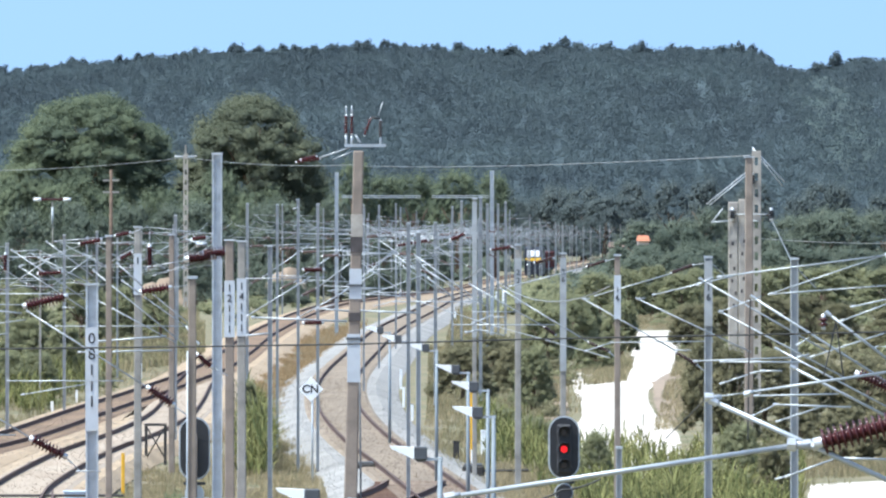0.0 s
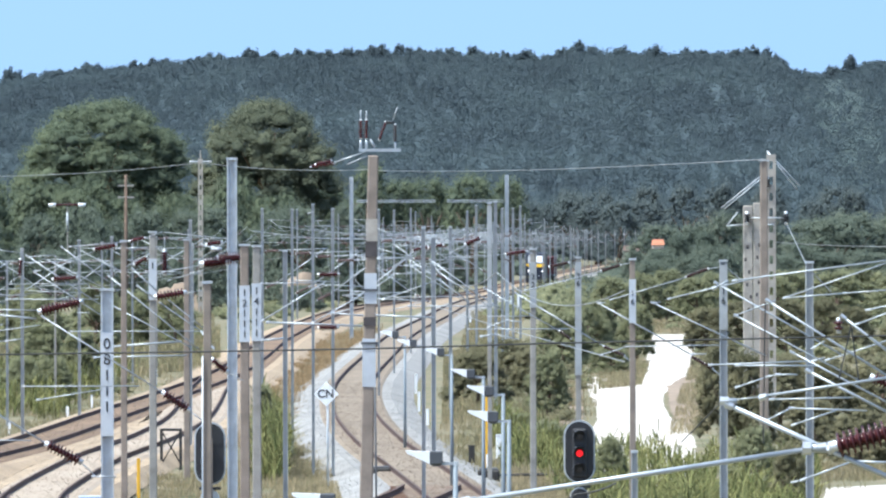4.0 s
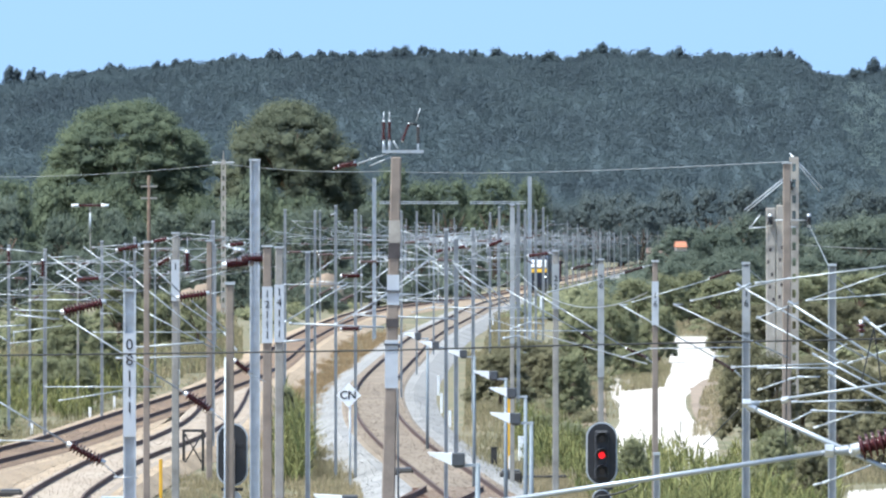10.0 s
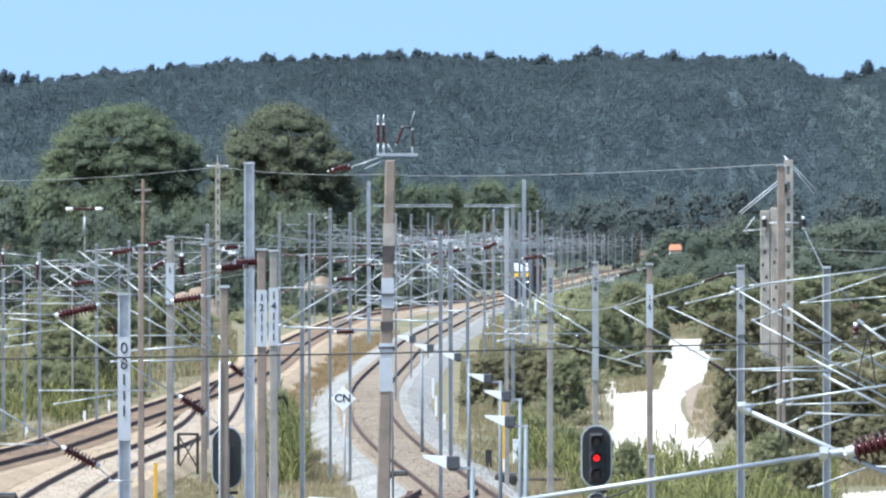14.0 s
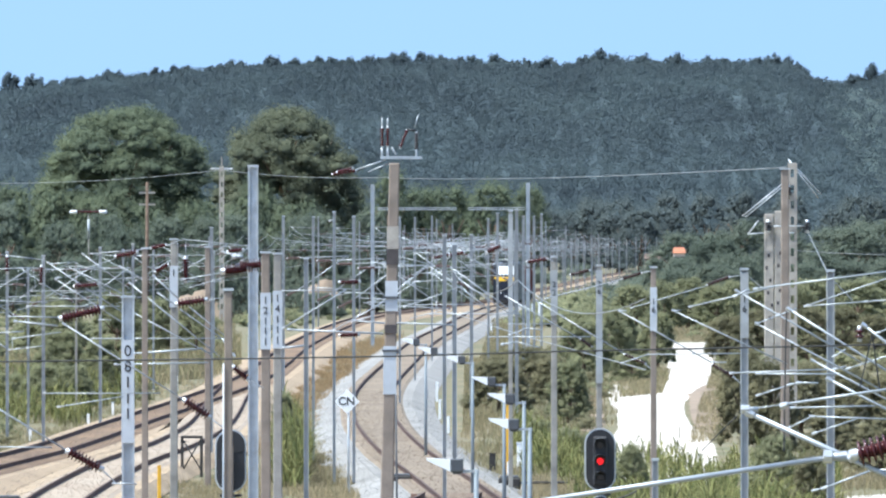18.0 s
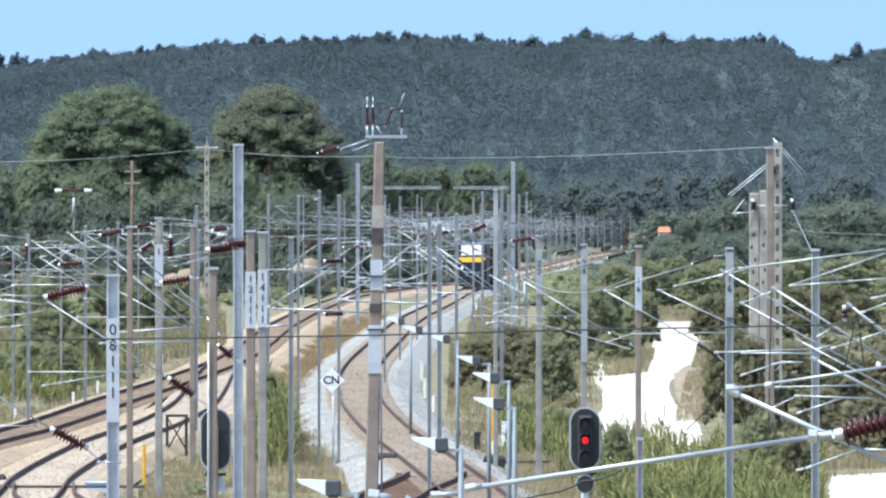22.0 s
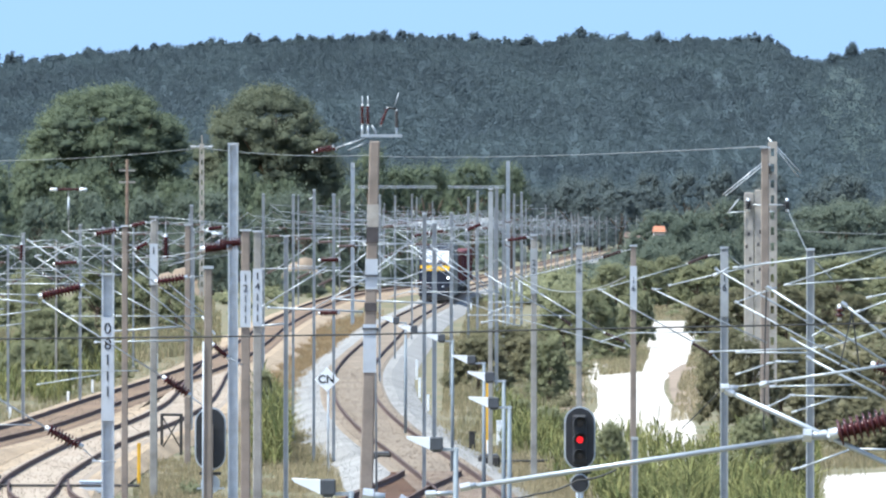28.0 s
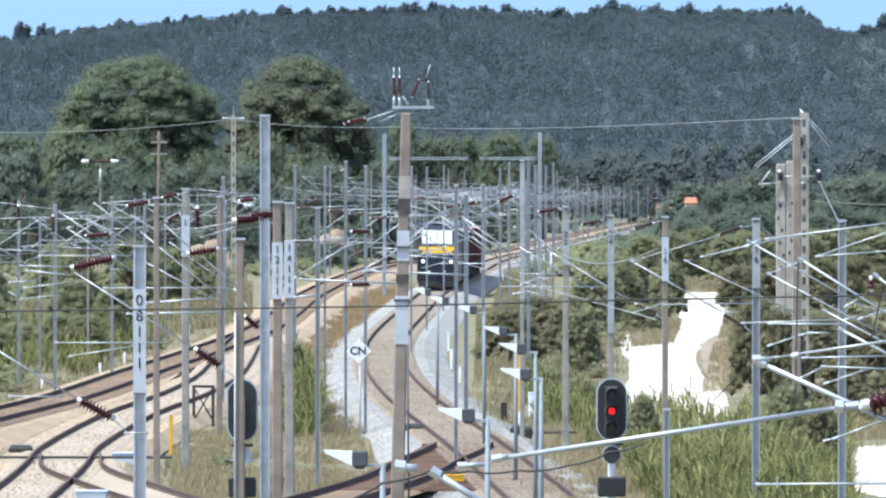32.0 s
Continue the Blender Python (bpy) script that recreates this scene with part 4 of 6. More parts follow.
def board(x, y, zc):
    th = thing("diamond_sign", "white diamond sign lettered CN on a slim post", "railway sign", "", (x, y, 0))
    h = 0.4
    bm = bmesh.new()
    f = bm.faces.new([bm.verts.new(v) for v in ((0, 0, zc + h), (-h, 0, zc), (0, 0, zc - h), (h, 0, zc))])
    r = bmesh.ops.extrude_face_region(bm, geom=[f])
    bmesh.ops.translate(bm, vec=(0, 0.02, 0), verts=[v for v in r["geom"] if isinstance(v, bmesh.types.BMVert)])
    bmesh.ops.recalc_face_normals(bm, faces=bm.faces)
    pl = part("plate", bm, WHITE, th)
    cu = bpy.data.curves.new("lettering", "FONT")
    cu.body, cu.size, cu.extrude, cu.align_x, cu.align_y, cu.offset = "CN", 0.36, 0.003, "CENTER", "CENTER", 0.008
    tmp = bpy.data.objects.new("lettering", cu)
    scene.collection.objects.link(tmp)
    me = bpy.data.meshes.new_from_object(tmp.evaluated_get(bpy.context.evaluated_depsgraph_get()))
    bpy.data.objects.remove(tmp)
    me.materials.clear()
    me.materials.append(BLACK)
    ob = new("lettering", me)
    ob.parent, ob.matrix_basis = pl, pose(-0.02, -0.008, zc, 90, 0, 0)
    part("post", rod(bmesh.new(), (0.04, 0.06, terrain(x, y) - 0.1), (0.04, 0.06, zc + 0.2), 0.035), GALV, th, "", True)


board(-3.02, 296.76, 2.49)


# ---- lamp posts ----
def lamp_post(x, y, z, reach=0.45, size=0.66, w=0.052):
    """Post at x, y; the wedge-shaped lantern hangs on an arm to the left."""
    th = thing("lamp_post", "grey lamp post with a white wedge-shaped lantern", "lamp post", "lamp posts", (x, y, 0))
    g = terrain(x, y)
    part("post", rod(bmesh.new(), (0, 0, g - 0.1), (0, 0, z), w * 1.15, w * 0.85, 12), LAMPGREY, th, "", True)
    part("arm", box(bmesh.new(), -reach, 0.05, -0.04, 0.04, z - 0.06, z - 0.01), TUBE, th)
    s = size
    x1 = -reach * 0.5
    bm = bmesh.new()
    quad = ((x1 - s, 0.30 * s), (x1 - s * 0.35, 0.27 * s), (x1 - s * 0.35, -0.06 * s), (x1 - s * 0.95, 0.22 * s))
    f = bm.faces.new([bm.verts.new((u, -0.16 * s, z + v)) for u, v in quad])
    r = bmesh.ops.extrude_face_region(bm, geom=[f])
    bmesh.ops.translate(bm, vec=(0, 0.32 * s, 0), verts=[v for v in r["geom"] if isinstance(v, bmesh.types.BMVert)])
    bmesh.ops.recalc_face_normals(bm, faces=bm.faces)
    part("lantern", bm, WHITE, th, "white wedge-shaped lantern")
    part("gear_box", box(bmesh.new(), x1 - s * 0.35, x1, -0.17 * s, 0.17 * s, z - 0.08 * s, z + 0.28 * s, 0.02), GREYBOX, th, "dark grey gear box")
    part("socket", box(bmesh.new(), x1 - s * 0.28, x1 - 0.04, -0.08 * s, 0.08 * s, z - 0.13 * s, z - 0.08 * s), GREYBOX, th)


for x, y, z in ((-0.55, 333.1, 3.87), (0.11, 307.96, 3.9), (0.98, 286.35, 3.92), (1.72, 251.11, 3.85),
                (2.01, 223.59, 3.9), (1.89, 196.65, 3.86), (0.62, 163.22, 3.86), (-1.05, 138.32, 3.86)):
    lamp_post(x, y, z)


# ---- train ----
def locomotive():
    th = thing("locomotive", "dark blue diesel locomotive with a yellow band under windscreens painted white as glare", "locomotive")
    w, n = 1.4, 20.0
    # nose profile: y back along the body, z up
    body = bmesh.new()
    prof = [(0.0, 0.45), (0.0, 2.45), (0.12, 3.05), (0.6, 4.2), (0.9, 4.45), (1.6, 4.58), (n, 4.58), (n, 0.45)]
    left = [body.verts.new((-w, a, b)) for a, b in prof]
    right = [body.verts.new((w, a, b)) for a, b in prof]
    body.faces.new(left)
    body.faces.new(right[::-1])
    for i in range(len(prof)):
        j = (i + 1) % len(prof)
        body.faces.new((left[i], right[i], right[j], left[j]))
    bmesh.ops.recalc_face_normals(body, faces=body.faces)
    bmesh.ops.bevel(body, geom=[e for e in body.edges if abs(e.verts[0].co.x - e.verts[1].co.x) < 0.01 and e.calc_length() < 3], offset=0.14, segments=2, affect="EDGES")
    part("body", body, NAVY, th)

    def slab(name, x0, x1, za, zb, mat, label="", lift=0.02, parent=th):
        """A panel that lies on the sloping nose between heights za and zb."""
        def y_at(z):
            for (a, b), (c, d) in zip(prof, prof[1:]):
                if b <= z <= d:
                    return a + (c - a) * (z - b) / max(1e-6, d - b)
            return 0.0
        bm = bmesh.new()
        quad = [(x0, za), (x1, za), (x1, zb), (x0, zb)]
        front = [bm.verts.new((x, y_at(z) - lift, z)) for x, z in quad]
        back = [bm.verts.new((x, y_at(z) + 0.03, z)) for x, z in quad]
        bm.faces.new(front)
        for i in range(4):
            j = (i + 1) % 4
            bm.faces.new((front[i], back[i], back[j], front[j]))
        bmesh.ops.recalc_face_normals(bm, faces=bm.faces)
        return part(name, bm, mat, parent, label)
    slab("windscreen", -1.04, -0.03, 3.2, 4.15, GLAREWHITE, "windscreen with its glare painted white")
    slab("windscreen", 0.03, 1.04, 3.2, 4.15, GLAREWHITE, "windscreen with its glare painted white")
    slab("yellow_band", -1.3, 1.3, 2.72, 2.97, YELLOW, "yellow warning band")
    slab("yellow_band", -1.05, 1.05, 2.52, 2.715, YELLOW, "lower part of the yellow warning band")
    for k in range(2):
        slab("wiper", -0.5 + 0.9 * k, -0.46 + 0.9 * k, 3.2, 3.85, BLACK, "black wiper arm", 0.06)
    slab("grey_stripe", -1.2, 1.2, 3.0, 3.14, GREYBOX)
    for s in (-1, 1):
        part("headlight", rod(bmesh.new(), (s * 0.98, -0.05, 1.95), (s * 0.98, 0.05, 1.95), 0.1, None, 14), HEADLIGHT, th, "lit headlight")
        part("marker_light", rod(bmesh.new(), (s * 0.55, -0.03, 1.25), (s * 0.55, 0.05, 1.25), 0.07, None, 12), WHITE, th)
        bf = part("buffer", rod(bmesh.new(), (s * 0.98, -0.55, 0.98), (s * 0.98, -0.48, 0.98), 0.24, None, 14), STEELDK, th)
        part("buffer_shank", rod(bmesh.new(), (s * 0.98, -0.48, 0.98), (s * 0.98, 0.05, 0.98), 0.11, None, 10), STEELDK, bf)
        for k in range(2):
            part("side_window", box(bmesh.new(), s * 1.395 - 0.01, s * 1.395 + 0.015, 1.0 + k * 0.9, 1.7 + k * 0.9, 3.05, 3.75), LENSDARK, th)
    part("horn_pod", box(bmesh.new(), -0.35, 0.35, 1.3, 2.2, 4.58, 4.76, 0.05), GREYBOX, th)
    part("roof_vent", box(bmesh.new(), -0.7, 0.7, 6, 15, 4.56, 4.7, 0.06), GREYBOX, th)
    part("coupler", box(bmesh.new(), -0.12, 0.12, -0.5, 0.1, 0.85, 1.1, 0.03), STEELDK, th)
    part("snow_plough", box(bmesh.new(), -1.3, 1.3, -0.12, 0.1, 0.15, 0.5, 0.03), STEELDK, th)
    part("fuel_tank", box(bmesh.new(), -1.2, 1.2, 8, 12.5, 0.25, 0.6, 0.08), STEELDK, th)
    for y0 in (3.4, 16.2):
        bg = part("bogie", box(bmesh.new(), -1.2, 1.2, y0 - 2.2, y0 + 2.2, 0.35, 0.7, 0.06), STEELDK, th)
        for dy in (-1.7, 0, 1.7):
            bm = bmesh.new()
            for s in (-1, 1):
                rod(bm, (s * 0.79, y0 + dy, 0.53), (s * 0.92, y0 + dy, 0.53), 0.53, None, 20)
            rod(bm, (-0.8, y0 + dy, 0.53), (0.8, y0 + dy, 0.53), 0.09, None, 8)
            part("wheelset", bm, STEELDK, bg, "", True)
    return th


def wagon(k):
    red = k % 3 != 1
    th = thing("freight_wagon", "oxide-red covered freight wagon" if not red else "flat wagon carrying a faded red container", "freight wagon", "freight wagons")
    part("underframe", box(bmesh.new(), -1.35, 1.35, 0, 13, 0.95, 1.2, 0.03), STEELDK, th)
    bm = box(bmesh.new(), -1.25, 1.25, 0.3, 12.7, 1.21, 3.85, 0.05)
    # body and ribs take the painted-in shade, the end panel the lit red
    bd = part("container" if red else "body", bm, SHADERED if red else OXIDE, th)
    part("end_panel", box(bmesh.new(), -1.22, 1.22, 0.24, 0.297, 2.7, 3.83), REDBOX if red else OXIDE, bd, "faded red end panel" if red else "")
    for j in range(13):
        for s in (-1, 1):
            part("side_rib", box(bmesh.new(), s * 1.25 - 0.03, s * 1.25 + 0.03, 0.55 + j * 0.95, 0.65 + j * 0.95, 1.25, 3.8), SHADERED if red else OXIDE, bd)
    for y0 in (2, 11):
        bg = part("bogie", box(bmesh.new(), -1.05, 1.05, y0 - 1.2, y0 + 1.2, 0.45, 0.9, 0.05), STEELDK, th)
        for dy in (-0.9, 0.9):
            bm = bmesh.new()
            for s in (-1, 1):
                rod(bm, (s * 0.79, y0 + dy, 0.46), (s * 0.92, y0 + dy, 0.46), 0.46, None, 16)
            rod(bm, (-0.8, y0 + dy, 0.46), (0.8, y0 + dy, 0.46), 0.08, None, 8)
            part("wheelset", bm, STEELDK, bg, "", True)
    return th


ENGINE = locomotive()
WAGONS = [wagon(k) for k in range(3)]
WAGONS += [copy_thing(WAGONS[k % 3], Matrix()) for k in range(3)]


def motions():
    """The train comes along the main track at a steady speed."""
    line = LINES["main"]
    speed = 24.75

    def at(y):
        x0, x1 = along(line, y), along(line, y + 12)
        return pose(x0, y, level(y), 0, 0, -math.degrees(math.atan2(x1 - x0, 12)))
    for ob, back in [(ENGINE, 0.0)] + [(wg, 20.9 + 13.9 * k) for k, wg in enumerate(WAGONS)]:
        walk(ob, [(t, at(1441 - speed * t + back)) for t in range(0, 33, 2)])


# ---- trees and bushes ----
umbrella_pine(-34.75, 1020.12, 21.2, 18.75, 12.19, "broad umbrella pine with a rounded bright green crown", BIGPINE)
umbrella_pine(-18.13, 1088.13, 21.93, 17.67, 14, "tall broad pine with an olive green crown", UMBERPINE, 0.5)


def row(y, x0, x1, n, top, vary, width, mat, label, leaf, count, low=0.95, group="tree belt", n_lobes=22):
    """A loose row of trees or bushes across the valley whose crowns reach down to the ground."""
    for k in range(n):
        x = x0 + (x1 - x0) * (k + rng.uniform(0.1, 0.9)) / n
        yy = y * rng.uniform(0.97, 1.03)
        t = top + rng.uniform(-vary, vary)
        g = terrain(x, yy)
        tree(x, yy, t, width * rng.uniform(0.8, 1.25), max(0.8, (t - g) * low), mat, label, leaf=leaf, count=count, n_lobes=n_lobes, group=group, dome=False)


row(2148, -111.1, 115.3, 30, 15.2, 2.89, 13.2, FOOTGREEN, "dark pine in blue-green haze colour at the foot of the hill", 0.26, 2025, 1.0)
row(1419, -73.4, -31.7, 8, 14.5, 1.91, 10.0, BIGPINE, "dark green pine in the belt beyond the line", 0.17, 3510, 0.85)
row(1457, -20.0, 15.7, 8, 16.2, 2.50, 8.9, BIGPINE, "dark green pine in the belt beyond the line", 0.18, 3240, 0.85)
row(1360, 33.8, 73.0, 8, 8.7, 1.50, 10.8, MIDGREEN, "broad green tree beyond the line", 0.18, 3240, 0.95)
row(985, -49.6, -12, 9, 13.0, 1.5, 8.0, BIGPINE, "dark green tree behind the masts", 0.13, 3600, 0.95)
row(930, -48, -6, 11, 10.2, 1.4, 6.5, MIDGREEN, "green tree behind the masts", 0.13, 3240, 0.95)
row(1209, -12.7, 6.0, 5, 4.7, 1.04, 6.7, MIDGREEN, "green bush beside the far line", 0.16, 2160, 0.95)
row(859, -44.4, -16.5, 9, 5.4, 0.95, 5.0, MIDGREEN, "green bush in the scrub beside the line", 0.13, 2565, 0.95)
row(933, -17.4, -1.4, 5, 3.1, 0.57, 4.3, MIDGREEN, "low green bush beside the line", 0.14, 1620, 0.95)
row(960, 21.5, 51.5, 10, 5.0, 1.29, 6.5, MIDGREEN, "green broadleaf tree beyond the line", 0.14, 2970, 0.95)
row(742, 13.9, 39.8, 10, 3.7, 0.73, 5.0, SHRUB, "green bush beyond the sandy road", 0.11, 2700, 0.95)
row(605, -31.3, -14.2, 6, 3.8, 0.67, 3.5, SHRUB, "olive green bush beside the line", 0.09, 2700, 0.95)
row(563, 7.4, 13.3, 4, 3.3, 0.48, 3.3, SHRUB, "green bush beside the sandy road", 0.08, 2970, 0.95)
row(583, 17.7, 31.3, 6, 2.8, 0.50, 3.9, OLIVE, "olive bush beside the sandy road", 0.09, 3240, 0.95)
row(480, -24.8, -16.3, 3, 2.3, 0.59, 3.2, SHRUB, "tall green bush beside the siding", 0.08, 3780, 0.95)
row(430, -22.2, -15.9, 4, 1.8, 0.53, 2.6, SHRUB, "green bush beside the siding", 0.07, 3510, 0.95)
tree(4.06, 453.4, 2.45, 4.58, 2.98, OLIVE, "dark olive bush on the embankment", leaf=0.089, count=3200, n_lobes=30, dome=False)
tree(2.66, 429.5, 2.15, 3.7, 2.68, OLIVE, "dark olive bush on the embankment", leaf=0.084, count=2200, n_lobes=30, dome=False)
tree(5.43, 441.1, 2.06, 2.57, 2.60, OLIVE, "dark olive bush on the embankment", leaf=0.086, count=2200, n_lobes=30, dome=False)
tree(11.48, 351.0, 3.73, 2.37, 4.22, OLIVE, "dark olive bush beside the sandy road", leaf=0.080, count=2800, n_lobes=30, dome=False)
tree(12.43, 347.3, 3.48, 2.34, 3.97, OLIVE, "dark olive bush beside the sandy road", leaf=0.078, count=2800, n_lobes=30, dome=False)
tree(15.14, 388.6, 2.56, 3.33, 3.08, OLIVE, "dark olive bush beside the sandy road", leaf=0.076, count=2800, n_lobes=30, dome=False)
tree(17.29, 388.6, 2.44, 3.33, 2.97, OLIVE, "dark olive bush beside the sandy road", leaf=0.076, count=2800, n_lobes=30, dome=False)
tree(19.43, 388.6, 2.44, 3.57, 2.97, OLIVE, "dark olive bush beside the sandy road", leaf=0.076, count=2600, n_lobes=30, dome=False)
tree(8.10, 526.5, 3.14, 3.87, 3.64, SHRUB, "bright green bush beside the masts", leaf=0.103, count=2400, n_lobes=30, dome=False)
tree(5.65, 408.1, 2.52, 2.25, 3.05, SHRUB, "green bush on the embankment", leaf=0.080, count=1800, n_lobes=30, dome=False)
tree(10.50, 510.1, 1.11, 2.81, 1.67, SHRUB, "low green bush at the bend of the road", leaf=0.075, count=2200, n_lobes=30, dome=False)

for bx, by, bt, bw in ((32.6, 1268, 4.0, 4.0), (34.9, 1240, 6.1, 4.2), (38.4, 1235, 6.6, 5.0), (28.6, 1230, 3.9, 3.6), (31.2, 1215, 3.3, 3.4), (32.2, 1210, 4.2, 3.2)):
    tree(bx, by, bt, bw, (bt + 2) * 0.95, MIDGREEN, "green tree beside the far house", leaf=0.16, count=2400, n_lobes=26, dome=False)
row(2093, 25.1, 52.1, 5, 13.3, 1.28, 12.8, FOOTGREEN, "tree in blue-green haze colour at the foot of the hill", 0.26, 2025, 1.0)

tree(-5.5, 326.4, 2.5, 1.3, 3.0, SHRUB, "green bush between the tracks", leaf=0.048, count=2200, n_lobes=30, dome=False)
tree(6.00, 291.5, 1.41, 1.25, 1.97, SHRUB, "green bush among the reeds", leaf=0.043, count=2400, n_lobes=30, dome=False)
tree(10.19, 281.4, 1.96, 1.90, 2.50, SHRUB, "green bush among the reeds", leaf=0.041, count=2800, n_lobes=30, dome=False)
tree(10.58, 263.3, 1.88, 1.45, 2.42, OLIVE, "olive bush among the reeds", leaf=0.039, count=2600, n_lobes=30, dome=False)
tree(13.92, 326.4, 1.92, 2.60, 2.46, OLIVE, "olive bush behind the masts", leaf=0.048, count=2800, n_lobes=30, dome=False)
tree(15.22, 320.0, 1.69, 2.55, 2.24, OLIVE, "olive bush behind the masts", leaf=0.047, count=2800, n_lobes=30, dome=False)
tree(16.78, 320.0, 1.69, 2.55, 2.24, OLIVE, "olive bush behind the masts", leaf=0.047, count=2800, n_lobes=30, dome=False)
tree(4.81, 347.3, 0.56, 1.91, 1.15, SHRUB, "green bush on the embankment", leaf=0.051, count=2400, n_lobes=30, dome=False)
tree(3.87, 358.7, 0.64, 1.54, 1.22, SHRUB, "green bush on the embankment", leaf=0.053, count=2200, n_lobes=30, dome=False)

# ---- low scrub and loose stones ----
ROAD_Y, ROAD_L, ROAD_R = (333, 403, 474, 553, 676), (5.8, 7.7, 9.1, 13.4, 17.1), (9.9, 10.9, 13.5, 16.2, 20.0)


def scrub(name, corners, count, size, mat, label):
    """Low leafy clumps strewn over a four-cornered field."""
    a, b, c, d = [np.array(q) for q in corners]
    protos = []
    for _ in range(6):
        lc, lr = lobes(1, 1, 0.8, 5, True, 0.55)
        lc, lr = np.concatenate([lc, lobes(1, 1, 0.8, 9, True, 0.35)[0]]), np.concatenate([lr, np.full((9, 3), 0.32)])
        tv, tf = lumps(lc, lr, 0.45, ICO1, 0.2)
        lv, lf = sprigs(lc, lr, 300, 0.085)
        protos.append((np.concatenate([tv, lv]), np.concatenate([tf, lf + len(tv)])))
    tvs, tfs, at = [], [], 0
    for _ in range(count):
        u, v = rng.random(2)
        x, y = (a * (1 - u) + b * u) * (1 - v) + (d * (1 - u) + c * u) * v
        if min(abs(x - along(LINES["main"], y)), abs(x - along(LINES["left"], y)), abs(x - along(LINES["side"], y)) if y < 560 else 99) < 3.3 + 0.9 * size:
            continue
        if np.interp(y, ROAD_Y, ROAD_L) - 0.8 < x < np.interp(y, ROAD_Y, ROAD_R) + 0.8 and 300 < y < 700:
            continue
        tv, tf = protos[rng.integers(6)]
        s = size * rng.uniform(0.5, 1.5)
        ang = rng.uniform(0, 6.28)
        rot = np.array([[math.cos(ang), -math.sin(ang), 0], [math.sin(ang), math.cos(ang), 0], [0, 0, rng.uniform(0.6, 1.2)]]) * s
        o = np.array([x, y, terrain(x, y) + 0.1 * s])
        tvs.append(tv @ rot.T + o)
        tfs.append(tf + at)
        at += len(tv)
    ob = mass(name, np.zeros((0, 4, 3)), np.concatenate(tvs), np.concatenate(tfs), mat)
    tagged(ob, label, "scrub", "", "stuff")


scrub("green_scrub", [(-19, 330), (-11.5, 330), (-9, 640), (-34, 640)], 220, 0.7, SHRUB, "low green scrub beside the line")
scrub("olive_scrub", [(-19, 330), (-11.5, 330), (-9, 640), (-34, 640)], 90, 0.6, OLIVE, "low olive scrub beside the line")
scrub("green_scrub", [(-34, 640), (-10, 640), (-4, 1100), (-60, 1100)], 320, 1.0, SHRUB, "green scrub filling the field")
scrub("green_scrub", [(4.5, 300), (9, 300), (9, 620), (2.6, 620)], 140, 0.5, SHRUB, "low green scrub on the embankment")
scrub("olive_scrub", [(4.5, 300), (9, 300), (9, 620), (2.6, 620)], 160, 0.5, OLIVE, "low olive scrub on the embankment")
scrub("green_scrub", [(7, 540), (34, 540), (52, 1100), (14, 1100)], 360, 0.85, SHRUB, "green scrub filling the field")
scrub("green_scrub", [(16, 1050), (58, 1050), (125, 2150), (44, 2150)], 520, 2.3, MIDGREEN, "green thicket along the far line")
scrub("green_scrub", [(-62, 1100), (9, 1150), (44, 2100), (-105, 2100)], 520, 2.3, MIDGREEN, "green thicket filling the far valley")
scrub("green_scrub", [(6.5, 780), (10.5, 780), (25, 1290), (19, 1290)], 170, 1.7, SHRUB, "green scrub on the bank beside the curve")
scrub("olive_scrub", [(13, 350), (26, 350), (36, 640), (16, 640)], 200, 0.8, OLIVE, "olive scrub behind the bushes")
scrub("green_scrub", [(-7.5, 250), (-3.5, 250), (-6.2, 420), (-7.8, 420)], 30, 0.45, SHRUB, "low green weeds between the tracks")


def stones(name, key, y0, y1, inner, outer, count, mat):
    """Loose ballast stones on the shoulders of one track."""
    octa = np.array([(1, 0, 0), (-1, 0, 0), (0, 1, 0), (0, -1, 0), (0, 0, 1), (0, 0, -1)], float)
    tri = np.array([(0, 2, 4), (2, 1, 4), (1, 3, 4), (3, 0, 4), (2, 0, 5), (1, 2, 5), (3, 1, 5), (0, 3, 5)])
    vs, fs = [], []
    for k in range(count):
        y = y0 + (y1 - y0) * rng.random() ** 1.6
        d = rng.uniform(inner, outer) * (1 if rng.random() < 0.5 else -1)
        x = along(LINES[key], y) + d
        w = abs(d)
        z = -0.22 - max(0, w - 1.9) * 0.345 if w > 1.45 else -0.15
        q = octa * rng.uniform(0.014, 0.036, (6, 1)) * np.array([1, 1, 0.5]) + rng.normal(size=(6, 3)) * 0.006
        vs.append(q + np.array([x, y, z + 0.01]))
        fs.append(tri + 6 * k)
    ob = mass(name, np.zeros((0, 4, 3)), np.concatenate(vs), np.concatenate(fs), mat, None, False)
    tagged(ob, "loose crushed ballast stones beside the rails", "ballast", "", "stuff")


STONE = material("ballast_stone", (0.33, 0.32, 0.3), 0.95, 0, 0.15, 3, 12, 0.0, random_part=0.15)
WARMSTONE = material("warm_ballast_stone", (0.35, 0.3, 0.24), 0.95, 0, 0.15, 3, 12, 0.0, random_part=0.15)
stones("ballast_stones", "main", 215, 760, 1.5, 3.0, 12000, STONE)
stones("ballast_stones", "left", 280, 760, 1.5, 3.0, 6000, WARMSTONE)
stones("ballast_stones", "side", 215, 560, 1.5, 3.4, 8000, WARMSTONE)

